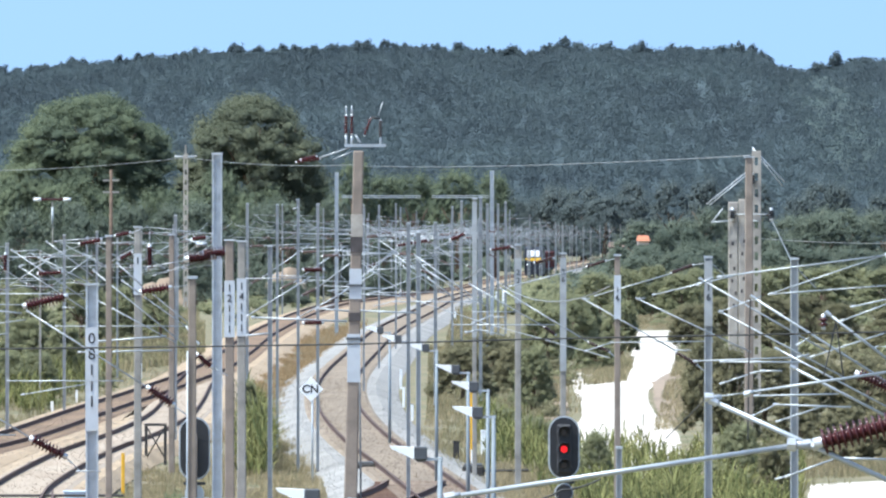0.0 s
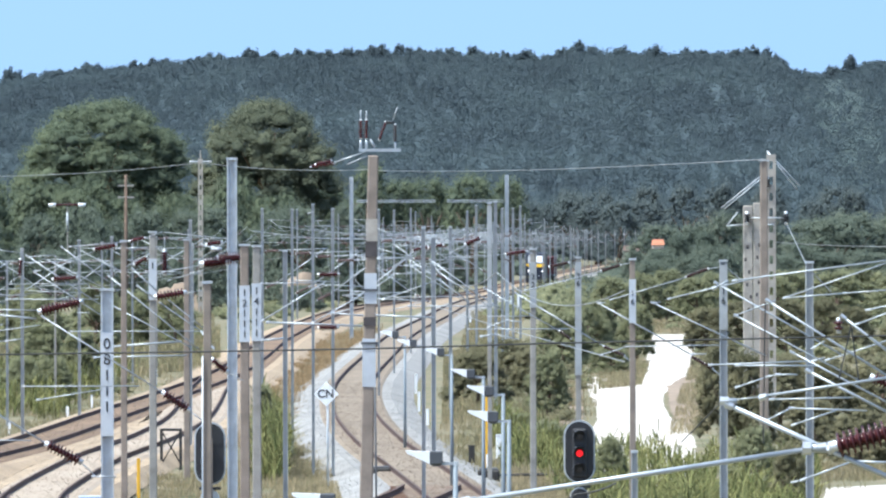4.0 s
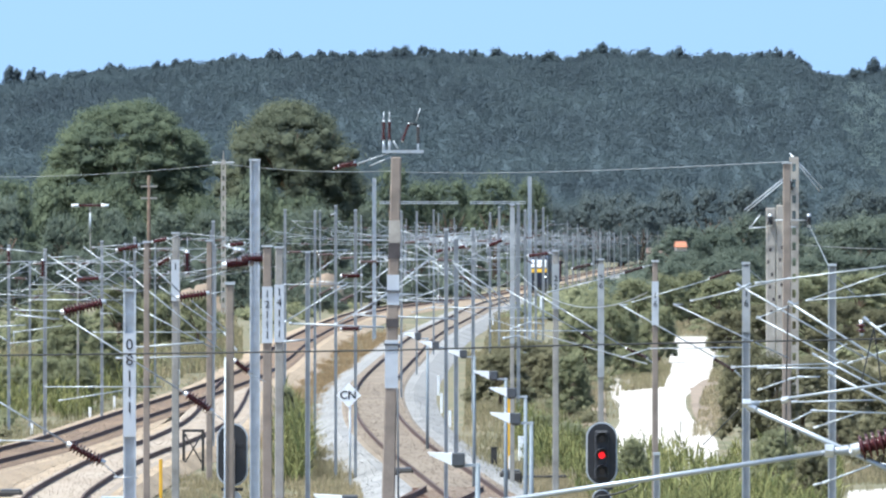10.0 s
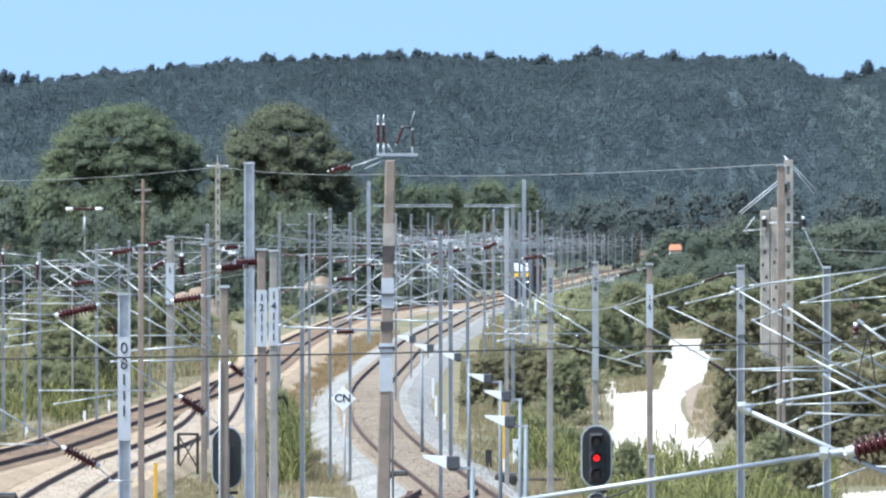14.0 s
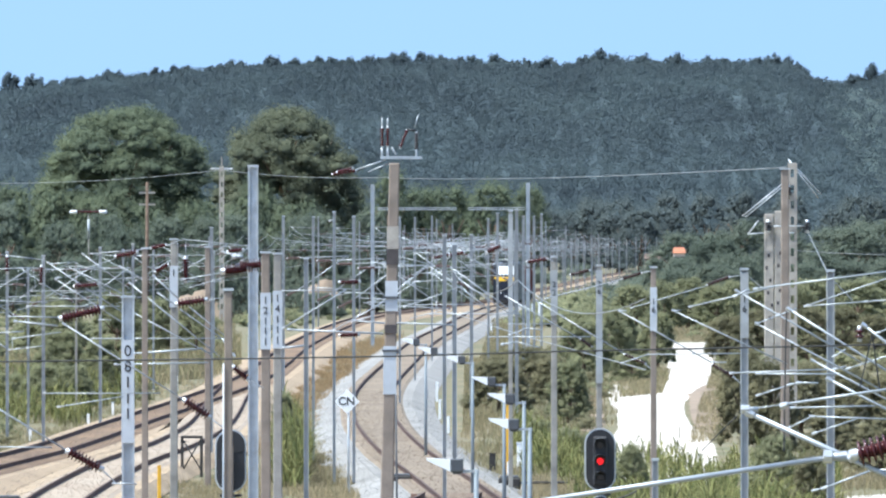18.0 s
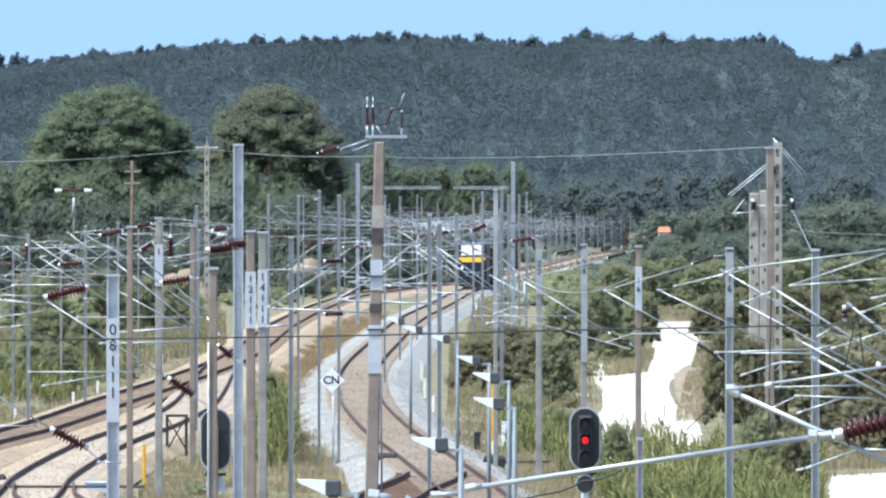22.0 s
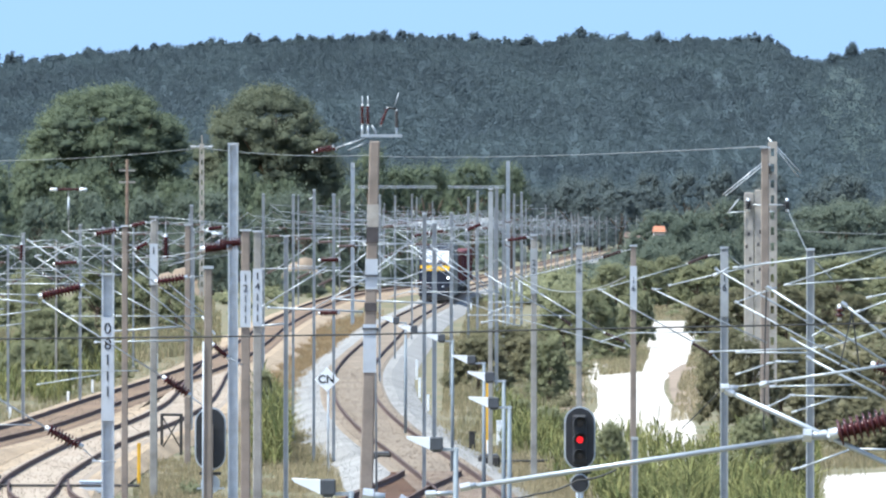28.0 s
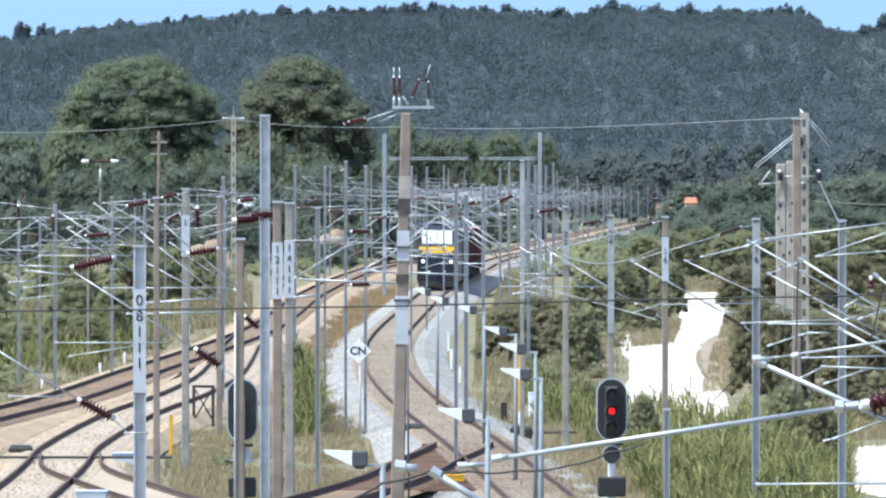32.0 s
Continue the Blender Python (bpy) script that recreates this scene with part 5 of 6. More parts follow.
BEDSTONE = material("rusty_ballast_stone", (0.22, 0.175, 0.128), 0.95, 0, 0.15, 3, 12, 0.0, random_part=0.2)
stones("bed_stones", "main", 215, 620, 0.0, 1.35, 7000, BEDSTONE)
stones("bed_stones", "left", 260, 560, 0.0, 1.35, 5000, BEDSTONE)
stones("bed_stones", "side", 215, 480, 0.0, 1.35, 5000, WARMSTONE)

# ---- reeds, straw and grass ----
def blades(name, corners, count, height, width, mat, label, category, bend=0.35, per=1, on_road=False):
    """Upright bent blades strewn over a four-cornered field."""
    a, b, c, d = [np.array(q) for q in corners]
    u, v = rng.random((count, 1)), rng.random((count, 1))
    xy = (a * (1 - u) + b * u) * (1 - v) + (d * (1 - u) + c * u) * v
    keep = np.array([noise.noise((q[0] / 1.6, q[1] / 6, 0.5)) > -0.25 for q in xy])
    keep &= np.array([not (300 < q[1] < 700 and np.interp(q[1], ROAD_Y, ROAD_L) < q[0] < np.interp(q[1], ROAD_Y, ROAD_R)) for q in xy]) | (height > 1 or on_road)
    xy = xy[keep]
    z = np.array([terrain(*q) for q in xy]) - 0.03
    quads = []
    n = len(xy)
    clump = np.array([0.75 + 0.55 * noise.noise((q[0] / 1.3, q[1] / 5, 9.0)) for q in xy])
    for k in range(per):
        h = height * rng.uniform(0.55, 1.15, n) * clump
        ang = rng.uniform(0, 6.283, n)
        lean = bend * h * rng.uniform(0.2, 1.0, n)
        base = np.stack([xy[:, 0], xy[:, 1], z], 1)
        if per > 1:
            base[:, 2] += h * rng.uniform(0, 0.75, n)
            h = h * 0.45
        dx, dy = np.cos(ang), np.sin(ang)
        side = np.stack([-dy, dx, 0 * dx], 1) * (width * rng.uniform(0.6, 1.3, (n, 1)))
        mid = base + np.stack([dx * lean * 0.3, dy * lean * 0.3, h * 0.6], 1)
        tip = base + np.stack([dx * lean, dy * lean, h * rng.uniform(0.75, 1.0, n)], 1)
        quads.append(np.stack([base - side * 0.5, base + side * 0.5, mid + side * 0.5, mid - side * 0.5], 1))
        quads.append(np.stack([mid - side * 0.5, mid + side * 0.5, tip + side * 0.08, tip - side * 0.08], 1))
    ob = mass(name, np.concatenate(quads), np.zeros((0, 3)), np.zeros((0, 3), int), mat)
    tagged(ob, label, category, "", "stuff")


blades("reed_bed", [(4.27, 272.03), (11.6, 272.03), (14.25, 324.85), (3.41, 345.84)], 1500, 1.25, 0.05, REED, "green reeds below the sandy road", "reeds", 0.55, 6)
blades("reed_bed", [(5.16, 229.97), (9.75, 222.33), (11.6, 272.03), (4.9, 274.83)], 1500, 1.8, 0.055, REED, "tall green reeds beside the signal", "reeds", 0.5, 7)
blades("reed_bed", [(5.56, 190.66), (8.36, 190.66), (9.64, 226.08), (5.58, 229.97)], 900, 2.0, 0.055, REED, "tall green reeds beside the masts", "reeds", 0.5, 7)
blades("reed_bed", [(2.77, 309.81), (4.67, 309.81), (5.42, 359.79), (2.87, 403.13)], 700, 1.3, 0.05, REED, "green reeds on the embankment", "reeds", 0.5, 6)
blades("reed_bed", [(-21.0, 395.0), (-15.6, 395.0), (-15.8, 530.0), (-27.0, 530.0)], 1800, 1.7, 0.06, REED, "green reeds in the field beside the line", "reeds", 0.5, 6)
blades("reed_clump", [(-5.49, 302.81), (-4.38, 302.81), (-5, 345.84), (-6.02, 345.84)], 520, 2.5, 0.05, REED, "tall reeds between the tracks", "reeds", 0.5, 7)
blades("green_grass", [(6.14, 391.35), (14.83, 443.18), (24.6, 735.39), (12.44, 735.39)], 9000, 0.55, 0.025, GRASS, "rough grass beside the sandy road", "grass")
blades("dry_grass", [(-6.77, 403.13), (-4.89, 391.35), (-2.81, 715.72), (-7.06, 662.57)], 9000, 0.45, 0.022, RUSTGRASS, "rusty dry grass between the main tracks", "grass")
blades("dry_grass", [(6.14, 391.35), (14.83, 443.18), (24.6, 735.39), (12.44, 735.39)], 6000, 0.5, 0.025, STRAW, "dry grass beside the sandy road", "grass")
blades("dry_grass", [(1.29, 458.36), (3.26, 458.36), (8.87, 778.14), (5.53, 778.14)], 6000, 0.5, 0.025, STRAW, "dry grass beside the main track", "grass")
blades("dry_grass", [(11.98, 302.81), (17.68, 308.39), (19.58, 341.43), (13.72, 341.43)], 6000, 0.6, 0.022, STRAW, "dry grass beside the sand clearing", "grass")
blades("green_grass", [(10.35, 283.56), (17.77, 309.81), (20.09, 350.37), (12.89, 341.43)], 4000, 0.6, 0.022, GRASS, "rough grass beside the sand clearing", "grass")
blades("dry_grass", [(-7.77, 251.58), (-4.85, 229.97), (-6.88, 317.16), (-8.79, 302.81)], 5000, 0.45, 0.02, STRAW, "dry grass beside the siding", "grass")
blades("dry_grass", [(2.11, 236.05), (5.56, 190.66), (5.43, 272.03), (2.96, 309.81)], 12000, 0.7, 0.022, STRAW, "dry straw-coloured grass beside the signal", "grass")
blades("dry_grass", [(0.32, 324.85), (2.38, 266.61), (5.58, 403.13), (2.24, 553.06)], 9000, 0.5, 0.02, STRAW, "dry grass on the embankment", "grass")
blades("green_grass", [(0.89, 317.16), (2.77, 272.03), (6.82, 403.13), (3, 510.84)], 7000, 0.6, 0.022, GRASS, "green grass on the embankment", "grass")
blades("green_grass", [(-4.63, 213.46), (-1.88, 213.46), (-3.66, 324.85), (-9.13, 474.61)], 3500, 0.5, 0.02, GRASS, "rough green grass between the tracks", "grass")
blades("dry_grass", [(-3.45, 213.46), (-1.96, 222.33), (-4.59, 350.37), (-6.33, 391.35)], 6000, 0.42, 0.018, STRAW, "dry grass between the tracks", "grass")
blades("green_grass", [(-8.23, 251.58), (-4.85, 229.97), (-7.05, 324.85), (-9.19, 309.81)], 2500, 0.5, 0.02, GRASS, "rough grass beside the siding", "grass")
blades("dry_grass", [(-6.51, 474.61), (-5.09, 576.9), (-2.88, 735.39), (-7.47, 662.57)], 5000, 0.45, 0.02, RUSTGRASS, "dry grass between the main tracks", "grass")
blades("dry_grass", [(-3.13, 213.46), (-1.28, 222.33), (-3.16, 324.85), (-5.9, 403.13)], 11000, 0.42, 0.018, STRAW, "dry tan grass on the edge of the ballast", "grass")
blades("dry_grass", [(-5.63, 403.13), (-4.74, 403.13), (-4.58, 602.88), (-6.43, 602.88)], 6000, 0.4, 0.02, RUSTGRASS, "rusty dry grass on the edge of the ballast", "grass")
blades("dry_grass", [(-4.76, 213.46), (-2.41, 213.46), (-4.37, 341.43), (-7.29, 391.35)], 12000, 0.5, 0.02, STRAW, "pale dry grass between the tracks", "grass")
blades("dry_grass", [(-7.4, 350.37), (-5.13, 350.37), (-6.0, 600.0), (-8.2, 560.0)], 15000, 0.4, 0.02, RUSTGRASS, "rusty dry grass beside the second track", "grass")
blades("dry_grass", [(-8.6, 478.0), (-7.2, 478.0), (-6.4, 640.0), (-7.6, 640.0)], 7000, 0.35, 0.02, RUSTGRASS, "rusty dry grass on the shoulder of the second track", "grass")
blades("dry_grass", [(9.03, 466.34), (11.48, 478), (13.53, 544.07), (10.89, 562.35)], 4000, 0.5, 0.025, STRAW, "dry grass at the bend of the road", "grass", on_road=True)
blades("green_grass", [(9.03, 466.34), (11.48, 478), (13.53, 544.07), (10.89, 562.35)], 2500, 0.6, 0.025, GRASS, "rough grass at the bend of the road", "grass", on_road=True)
blades("dry_grass", [(16.4, 675.96), (20.54, 675.96), (24.12, 778.14), (18.88, 778.14)], 4000, 0.5, 0.03, STRAW, "dry grass beyond the sandy road", "grass", on_road=True)
blades("dry_grass", [(0.91, 391.35), (1.92, 391.35), (2.96, 589.6), (1.52, 589.6)], 5000, 0.5, 0.025, STRAW, "dry grass below the embankment bush", "grass")
blades("green_grass", [(0.91, 391.35), (1.92, 391.35), (2.96, 589.6), (1.52, 589.6)], 4000, 0.55, 0.025, GRASS, "rough grass below the embankment bush", "grass")
blades("dry_grass", [(2.5, 232.0), (4.6, 222.0), (4.4, 282.0), (2.4, 292.0)], 9000, 0.7, 0.024, STRAW, "tall pale straw at the foot of the signal", "grass")
blades("dry_grass", [(2.68, 272.03), (4.6, 272.03), (4.8, 306.27), (2.93, 306.27)], 7000, 0.75, 0.022, STRAW, "tall pale straw beside the signal", "grass")
blades("dry_grass", [(-22.71, 428.97), (-11.75, 541.86), (-15.12, 697.08), (-30.54, 576.9)], 14000, 0.8, 0.05, STRAW, "tall dry grass in the field beside the line", "grass")
blades("green_grass", [(-22.71, 428.97), (-11.75, 541.86), (-15.12, 697.08), (-30.54, 576.9)], 14000, 0.95, 0.05, GRASS, "tall rough grass in the field beside the line", "grass")
blades("dry_grass", [(2.24, 553.06), (4.78, 553.06), (7.64, 826.17), (4.45, 826.17)], 6000, 0.6, 0.04, STRAW, "dry grass beside the curve of the line", "grass")
blades("green_grass", [(2.24, 553.06), (4.78, 553.06), (7.64, 826.17), (4.45, 826.17)], 6000, 0.6, 0.04, GRASS, "rough grass beside the curve of the line", "grass")
blades("dry_grass", [(-7.37, 233.99), (-4.11, 213.46), (-6.25, 324.85), (-9.19, 309.81)], 9000, 0.5, 0.02, STRAW, "dry straw-coloured grass beside the siding", "grass")
blades("dry_grass", [(9.92, 369.72), (11.69, 369.72), (16.47, 531.11), (15.55, 531.11)], 5000, 0.5, 0.022, STRAW, "dry grass on the earth mound", "grass", on_road=True)
blades("dry_grass", [(5.0, 350.37), (6.5, 369.72), (8.7, 501.27), (6.9, 501.27)], 5000, 0.5, 0.022, STRAW, "dry grass on the earth bank", "grass", on_road=True)
blades("dry_grass", [(-20.72, 391.35), (-12.87, 576.9), (-18.42, 826.17), (-35.07, 662.57)], 16000, 0.6, 0.03, STRAW, "pale dry grass in the field beside the line", "grass")
blades("green_grass", [(-20.72, 391.35), (-12.87, 576.9), (-18.42, 826.17), (-35.07, 662.57)], 12000, 0.7, 0.03, GRASS, "rough grass in the field beside the line", "grass")
blades("green_grass", [(-17.62, 332.94), (-13.68, 403.13), (-15.38, 553.06), (-25.12, 474.61)], 9000, 0.5, 0.022, GRASS, "green grass beside the line", "grass")
blades("dry_grass", [(-17.2, 324.85), (-12.72, 428.97), (-13.01, 553.06), (-20.72, 391.35)], 5000, 0.4, 0.02, STRAW, "dry grass beside the line", "grass")


# ---- overhead line gear ----
def rig(label, tubes=(), insulators=(), name="cantilever", extra=()):
    """A cantilever of the overhead line: tubes (from, to, radius) and ribbed insulators (from, to, radius, sheds)."""
    th = thing(name, label, "cantilever", "cantilevers")
    for a, b, r in tubes:
        tube("tube", a, b, r, th)
        part("clamp", rod(bmesh.new(), Vector(a) - (Vector(b) - Vector(a)).normalized() * 0.04, Vector(a) + (Vector(b) - Vector(a)).normalized() * 0.05, r * 1.6, None, 8), CAPMETAL, th)
    for a, b, r, n in insulators:
        insulator("insulator", a, b, r * (1.0 if "dark insulator" in label else 1.3), th, n, DARKPORC if "dark insulator" in label else MAROON)
    return th


def wire(name, points, r, mat, label, sag=0.0, n=5):
    """A hanging wire through points, as one round strand."""
    line = []
    for a, b in zip(points, points[1:]):
        a, b = Vector(a), Vector(b)
        for k in range(10):
            u = k / 10
            q = a.lerp(b, u)
            q.z -= sag * 4 * u * (1 - u)
            line.append(q)
    line.append(Vector(points[-1]))
    verts, faces = [], []
    for i, q in enumerate(line):
        d = (line[min(len(line) - 1, i + 1)] - line[max(0, i - 1)]).normalized()
        u = d.cross(Vector((0, 0, 1))).normalized()
        v = u.cross(d)
        for k in range(n):
            a = 2 * math.pi * k / n
            verts.append(q + r * (u * math.cos(a) + v * math.sin(a)))
    for i in range(len(line) - 1):
        for k in range(n):
            faces.append((i * n + k, i * n + (k + 1) % n, (i + 1) * n + (k + 1) % n, (i + 1) * n + k))
    return tagged(link(name, verts, faces, mat, None, "", True), label, "wire", "wires")



rig("galvanised cantilever with a maroon insulator on the numbered mast", [((-10.68, 206.61, 4.53), (-8.35, 206.61, 3.11), 0.019),
     ((-7.62, 206.61, 2.72), (-7.30, 206.61, 2.42), 0.013),
     ((-9.92, 206.61, 3.21), (-8.72, 206.61, 3.20), 0.015),
     ((-7.33, 206.61, 2.39), (-6.82, 206.61, 2.38), 0.017)],
    [((-8.33, 206.61, 3.10), (-7.65, 206.61, 2.74), 0.114, 9)])
rig("galvanised cantilever with a maroon insulator above the signal", [((-8.35, 204.03, 6.00), (-5.67, 204.03, 4.30), 0.016),
     ((-5.15, 204.03, 3.94), (-4.78, 204.03, 3.67), 0.013),
     ((-8.78, 204.03, 4.46), (-6.22, 204.03, 4.46), 0.013),
     ((-8.46, 204.03, 4.16), (-7.03, 204.03, 4.39), 0.013)],
    [((-5.65, 204.03, 4.29), (-5.15, 204.03, 3.95), 0.100, 8)])
rig("galvanised tubular cantilever over the siding with a large maroon insulator", [((-12.32, 263.26, 5.57), (-10.84, 263.26, 5.54), 0.016),
     ((-12.16, 263.26, 5.43), (-10.94, 263.26, 5.30), 0.025),
     ((-12.65, 263.26, 5.10), (-11.90, 263.26, 5.14), 0.018),
     ((-12.19, 263.26, 4.94), (-10.84, 263.26, 5.12), 0.016),
     ((-12.65, 263.26, 4.81), (-12.32, 263.26, 4.62), 0.016),
     ((-12.32, 263.26, 4.62), (-11.87, 263.26, 4.67), 0.016),
     ((-11.81, 263.26, 4.67), (-11.35, 263.26, 4.73), 0.016),
     ((-12.24, 263.26, 4.94), (-12.24, 263.26, 4.64), 0.011)],
    [((-10.81, 263.26, 5.52), (-9.71, 263.26, 5.78), 0.137, 11)])
rig("galvanised tubular cantilever over the siding", [((-11.60, 272.03, 7.07), (-9.43, 272.03, 5.62), 0.017),
     ((-12.20, 272.03, 5.78), (-9.47, 272.03, 5.78), 0.015),
     ((-12.07, 272.03, 6.23), (-9.73, 272.03, 6.25), 0.009),
     ((-10.07, 272.03, 5.38), (-9.73, 272.03, 5.38), 0.012)],
    [((-10.80, 272.03, 6.37), (-10.13, 272.03, 6.42), 0.075, 8)])
rig("galvanised tubular cantilever over the siding", [((-11.37, 272.03, 6.58), (-9.20, 272.03, 5.17), 0.017),
     ((-11.52, 272.03, 7.03), (-10.82, 272.03, 7.08), 0.012),
     ((-11.32, 272.03, 6.62), (-11.18, 272.03, 6.63), 0.015)])
rig("galvanised tubular cantilever over the siding", [((-10.93, 281.41, 7.29), (-9.50, 281.41, 6.23), 0.016),
     ((-10.67, 281.41, 7.30), (-9.00, 281.41, 7.44), 0.013),
     ((-10.84, 281.41, 6.87), (-9.93, 281.41, 7.15), 0.011)],
    [((-9.91, 281.41, 7.22), (-9.29, 281.41, 7.34), 0.086, 7)])
rig("galvanised tubular cantilever over the siding", [((-11.19, 281.41, 6.82), (-9.52, 281.41, 5.98), 0.015),
     ((-11.36, 281.41, 6.61), (-10.33, 281.41, 6.96), 0.011)])
rig("galvanised tubular cantilever over the siding", [((-8.61, 255.03, 6.57), (-6.12, 255.03, 4.54), 0.017),
     ((-8.88, 255.03, 7.04), (-8.16, 255.03, 6.64), 0.013)])
rig("galvanised tubular cantilever over the siding", [((-8.50, 255.03, 5.75), (-6.31, 255.03, 4.57), 0.017),
     ((-9.64, 255.03, 5.04), (-5.97, 255.03, 5.04), 0.014),
     ((-8.50, 255.03, 4.62), (-6.59, 255.03, 4.76), 0.027),
     ((-9.00, 255.03, 4.32), (-6.44, 255.03, 4.37), 0.022)])
rig("galvanised tubular cantilever over the siding with a maroon insulator", [((-7.71, 247.30, 6.81), (-7.03, 247.30, 6.20), 0.021),
     ((-7.58, 247.30, 6.35), (-7.15, 247.30, 6.05), 0.019),
     ((-6.97, 247.30, 5.90), (-5.88, 247.30, 5.14), 0.015),
     ((-6.73, 247.30, 5.97), (-5.79, 247.30, 5.20), 0.015),
     ((-6.35, 247.30, 6.15), (-5.85, 247.30, 6.23), 0.010)],
    [((-7.06, 247.30, 6.06), (-6.33, 247.30, 6.17), 0.106, 8)])
rig("galvanised tubular cantilever over the siding with paired maroon insulators", [((-4.56, 233.17, 7.17), (-4.37, 233.17, 7.21), 0.015),
     ((-5.24, 233.1, 7.38), (-5.0, 233.1, 7.38), 0.05), ((-5.5, 233.1, 7.5), (-5.0, 233.1, 7.34), 0.015),
     ((-6.49, 233.17, 6.81), (-5.46, 233.17, 6.99), 0.012),
     ((-6.34, 233.17, 6.60), (-4.91, 233.17, 7.03), 0.009)],
    [((-5.46, 233.17, 7.01), (-4.91, 233.17, 7.07), 0.15, 9), ((-5.09, 233.17, 7.13), (-4.54, 233.17, 7.17), 0.135, 8)])
rig("galvanised tubular cantilever over the siding", [((-7.39, 247.30, 7.62), (-6.88, 247.30, 7.81), 0.010),
     ((-7.91, 247.30, 7.53), (-7.76, 247.30, 7.56), 0.010),
     ((-5.21, 247.30, 7.62), (-6.88, 247.30, 7.79), 0.009)],
    [((-7.76, 247.30, 7.56), (-7.39, 247.30, 7.64), 0.061, 6), ((-7.33, 247.30, 7.11), (-7.64, 247.30, 6.93), 0.061, 5), ((-5.70, 247.30, 7.47), (-5.33, 247.30, 7.52), 0.068, 6)])
rig("galvanised tubular cantilever over the siding on the paired concrete masts", [((-5.12, 220.57, 5.09), (-4.95, 220.57, 4.77), 0.019),
     ((-4.62, 220.57, 4.50), (-4.24, 220.57, 4.28), 0.012),
     ((-4.95, 220.57, 5.06), (-5.24, 220.57, 5.47), 0.019)],
    [((-4.95, 220.57, 4.77), (-4.64, 220.57, 4.51), 0.088, 7)])
rig("vertical maroon insulator string", [((-7.53, 272.03, 7.58), (-7.53, 272.03, 7.20), 0.009)],
    [((-7.53, 272.03, 7.17), (-7.53, 272.03, 6.53), 0.100, 8)])
rig("vertical maroon insulator string", [((-14.08, 326.44, 7.00), (-14.14, 326.44, 6.72), 0.011),
     ((-14.88, 326.44, 5.60), (-14.20, 326.44, 6.12), 0.011)],
    [((-14.14, 326.44, 6.68), (-14.16, 326.44, 6.12), 0.080, 6)])
rig("vertical maroon insulator string", [((-17.48, 354.83, 7.09), (-16.70, 354.83, 7.00), 0.015),
     ((-16.70, 354.83, 7.00), (-15.30, 354.83, 6.83), 0.015)],
    [((-16.70, 354.83, 6.94), (-16.70, 354.83, 6.37), 0.087, 5)])
rig("galvanised cantilever over the main track", [((-4.23, 247.30, 5.41), (-2.55, 247.30, 6.44), 0.019),
     ((-4.26, 247.30, 6.41), (-2.76, 247.30, 6.43), 0.014),
     ((-4.09, 247.30, 5.37), (-1.55, 247.30, 5.26), 0.026),
     ((-4.26, 247.30, 4.88), (-3.65, 247.30, 4.94), 0.026),
     ((-2.97, 247.30, 8.29), (-2.86, 247.30, 8.34), 0.010)],
    [((-2.70, 247.30, 5.22), (-2.23, 247.30, 5.23), 0.076, 9)])
rig("galvanised cantilever over the main track", [((-3.06, 263.26, 5.17), (-1.52, 263.26, 6.04), 0.018),
     ((-2.52, 263.26, 5.41), (-1.97, 263.26, 5.57), 0.022),
     ((-2.48, 263.26, 5.44), (-1.52, 263.26, 5.36), 0.025),
     ((-1.29, 263.26, 5.38), (0.39, 263.26, 5.31), 0.025)],
    [((-2.87, 263.26, 6.54), (-2.35, 263.26, 6.55), 0.081, 9)])
rig("galvanised cantilever over the main track", [((-0.32, 272.03, 5.55), (2.35, 272.03, 5.55), 0.015),
     ((-0.73, 272.03, 5.82), (1.30, 272.03, 5.83), 0.012),
     ((-1.07, 272.03, 5.75), (0.63, 272.03, 6.37), 0.014),
     ((-1.23, 272.03, 6.17), (-0.77, 272.03, 6.48), 0.017)])
rig("galvanised cantilever over the main track", [((-0.42, 326.44, 6.72), (1.76, 326.44, 5.16), 0.018),
     ((-0.28, 326.44, 6.42), (1.52, 326.44, 5.22), 0.015),
     ((0.76, 326.44, 7.20), (1.24, 326.44, 7.32), 0.014)],
    [((0.32, 326.44, 7.08), (0.80, 326.44, 7.20), 0.070, 7), ((-0.24, 326.44, 7.00), (0.28, 326.44, 7.12), 0.060, 6)])
rig("galvanised cantilever over the main track", [((0.35, 302.26, 6.76), (2.70, 302.26, 5.09), 0.018),
     ((0.59, 302.26, 6.39), (2.24, 302.26, 5.26), 0.015),
     ((1.00, 302.26, 7.00), (1.50, 302.26, 7.26), 0.012)],
    [((1.52, 302.26, 7.29), (1.96, 302.26, 7.48), 0.083, 7)])
rig("galvanised cantilever over the main track", [((0.64, 291.46, 6.20), (1.57, 291.46, 5.45), 0.014),
     ((-1.32, 291.46, 7.81), (-0.32, 291.46, 7.41), 0.012),
     ((-1.32, 291.46, 7.18), (-0.25, 291.46, 6.91), 0.011),
     ((0.82, 291.46, 6.91), (2.70, 291.46, 6.99), 0.009)],
    [((2.73, 291.46, 7.00), (3.36, 291.46, 7.09), 0.071, 8)])
rig("galvanised cantilever with a dark insulator", [((1.90, 272.03, 6.07), (4.13, 272.03, 4.80), 0.017),
     ((2.02, 272.03, 4.93), (2.55, 272.03, 5.13), 0.019),
     ((2.55, 272.03, 5.13), (3.00, 272.03, 5.07), 0.017),
     ((2.02, 272.03, 5.25), (3.33, 272.03, 5.25), 0.012)],
    [((4.13, 272.03, 4.80), (4.43, 272.03, 4.58), 0.067, 6)])
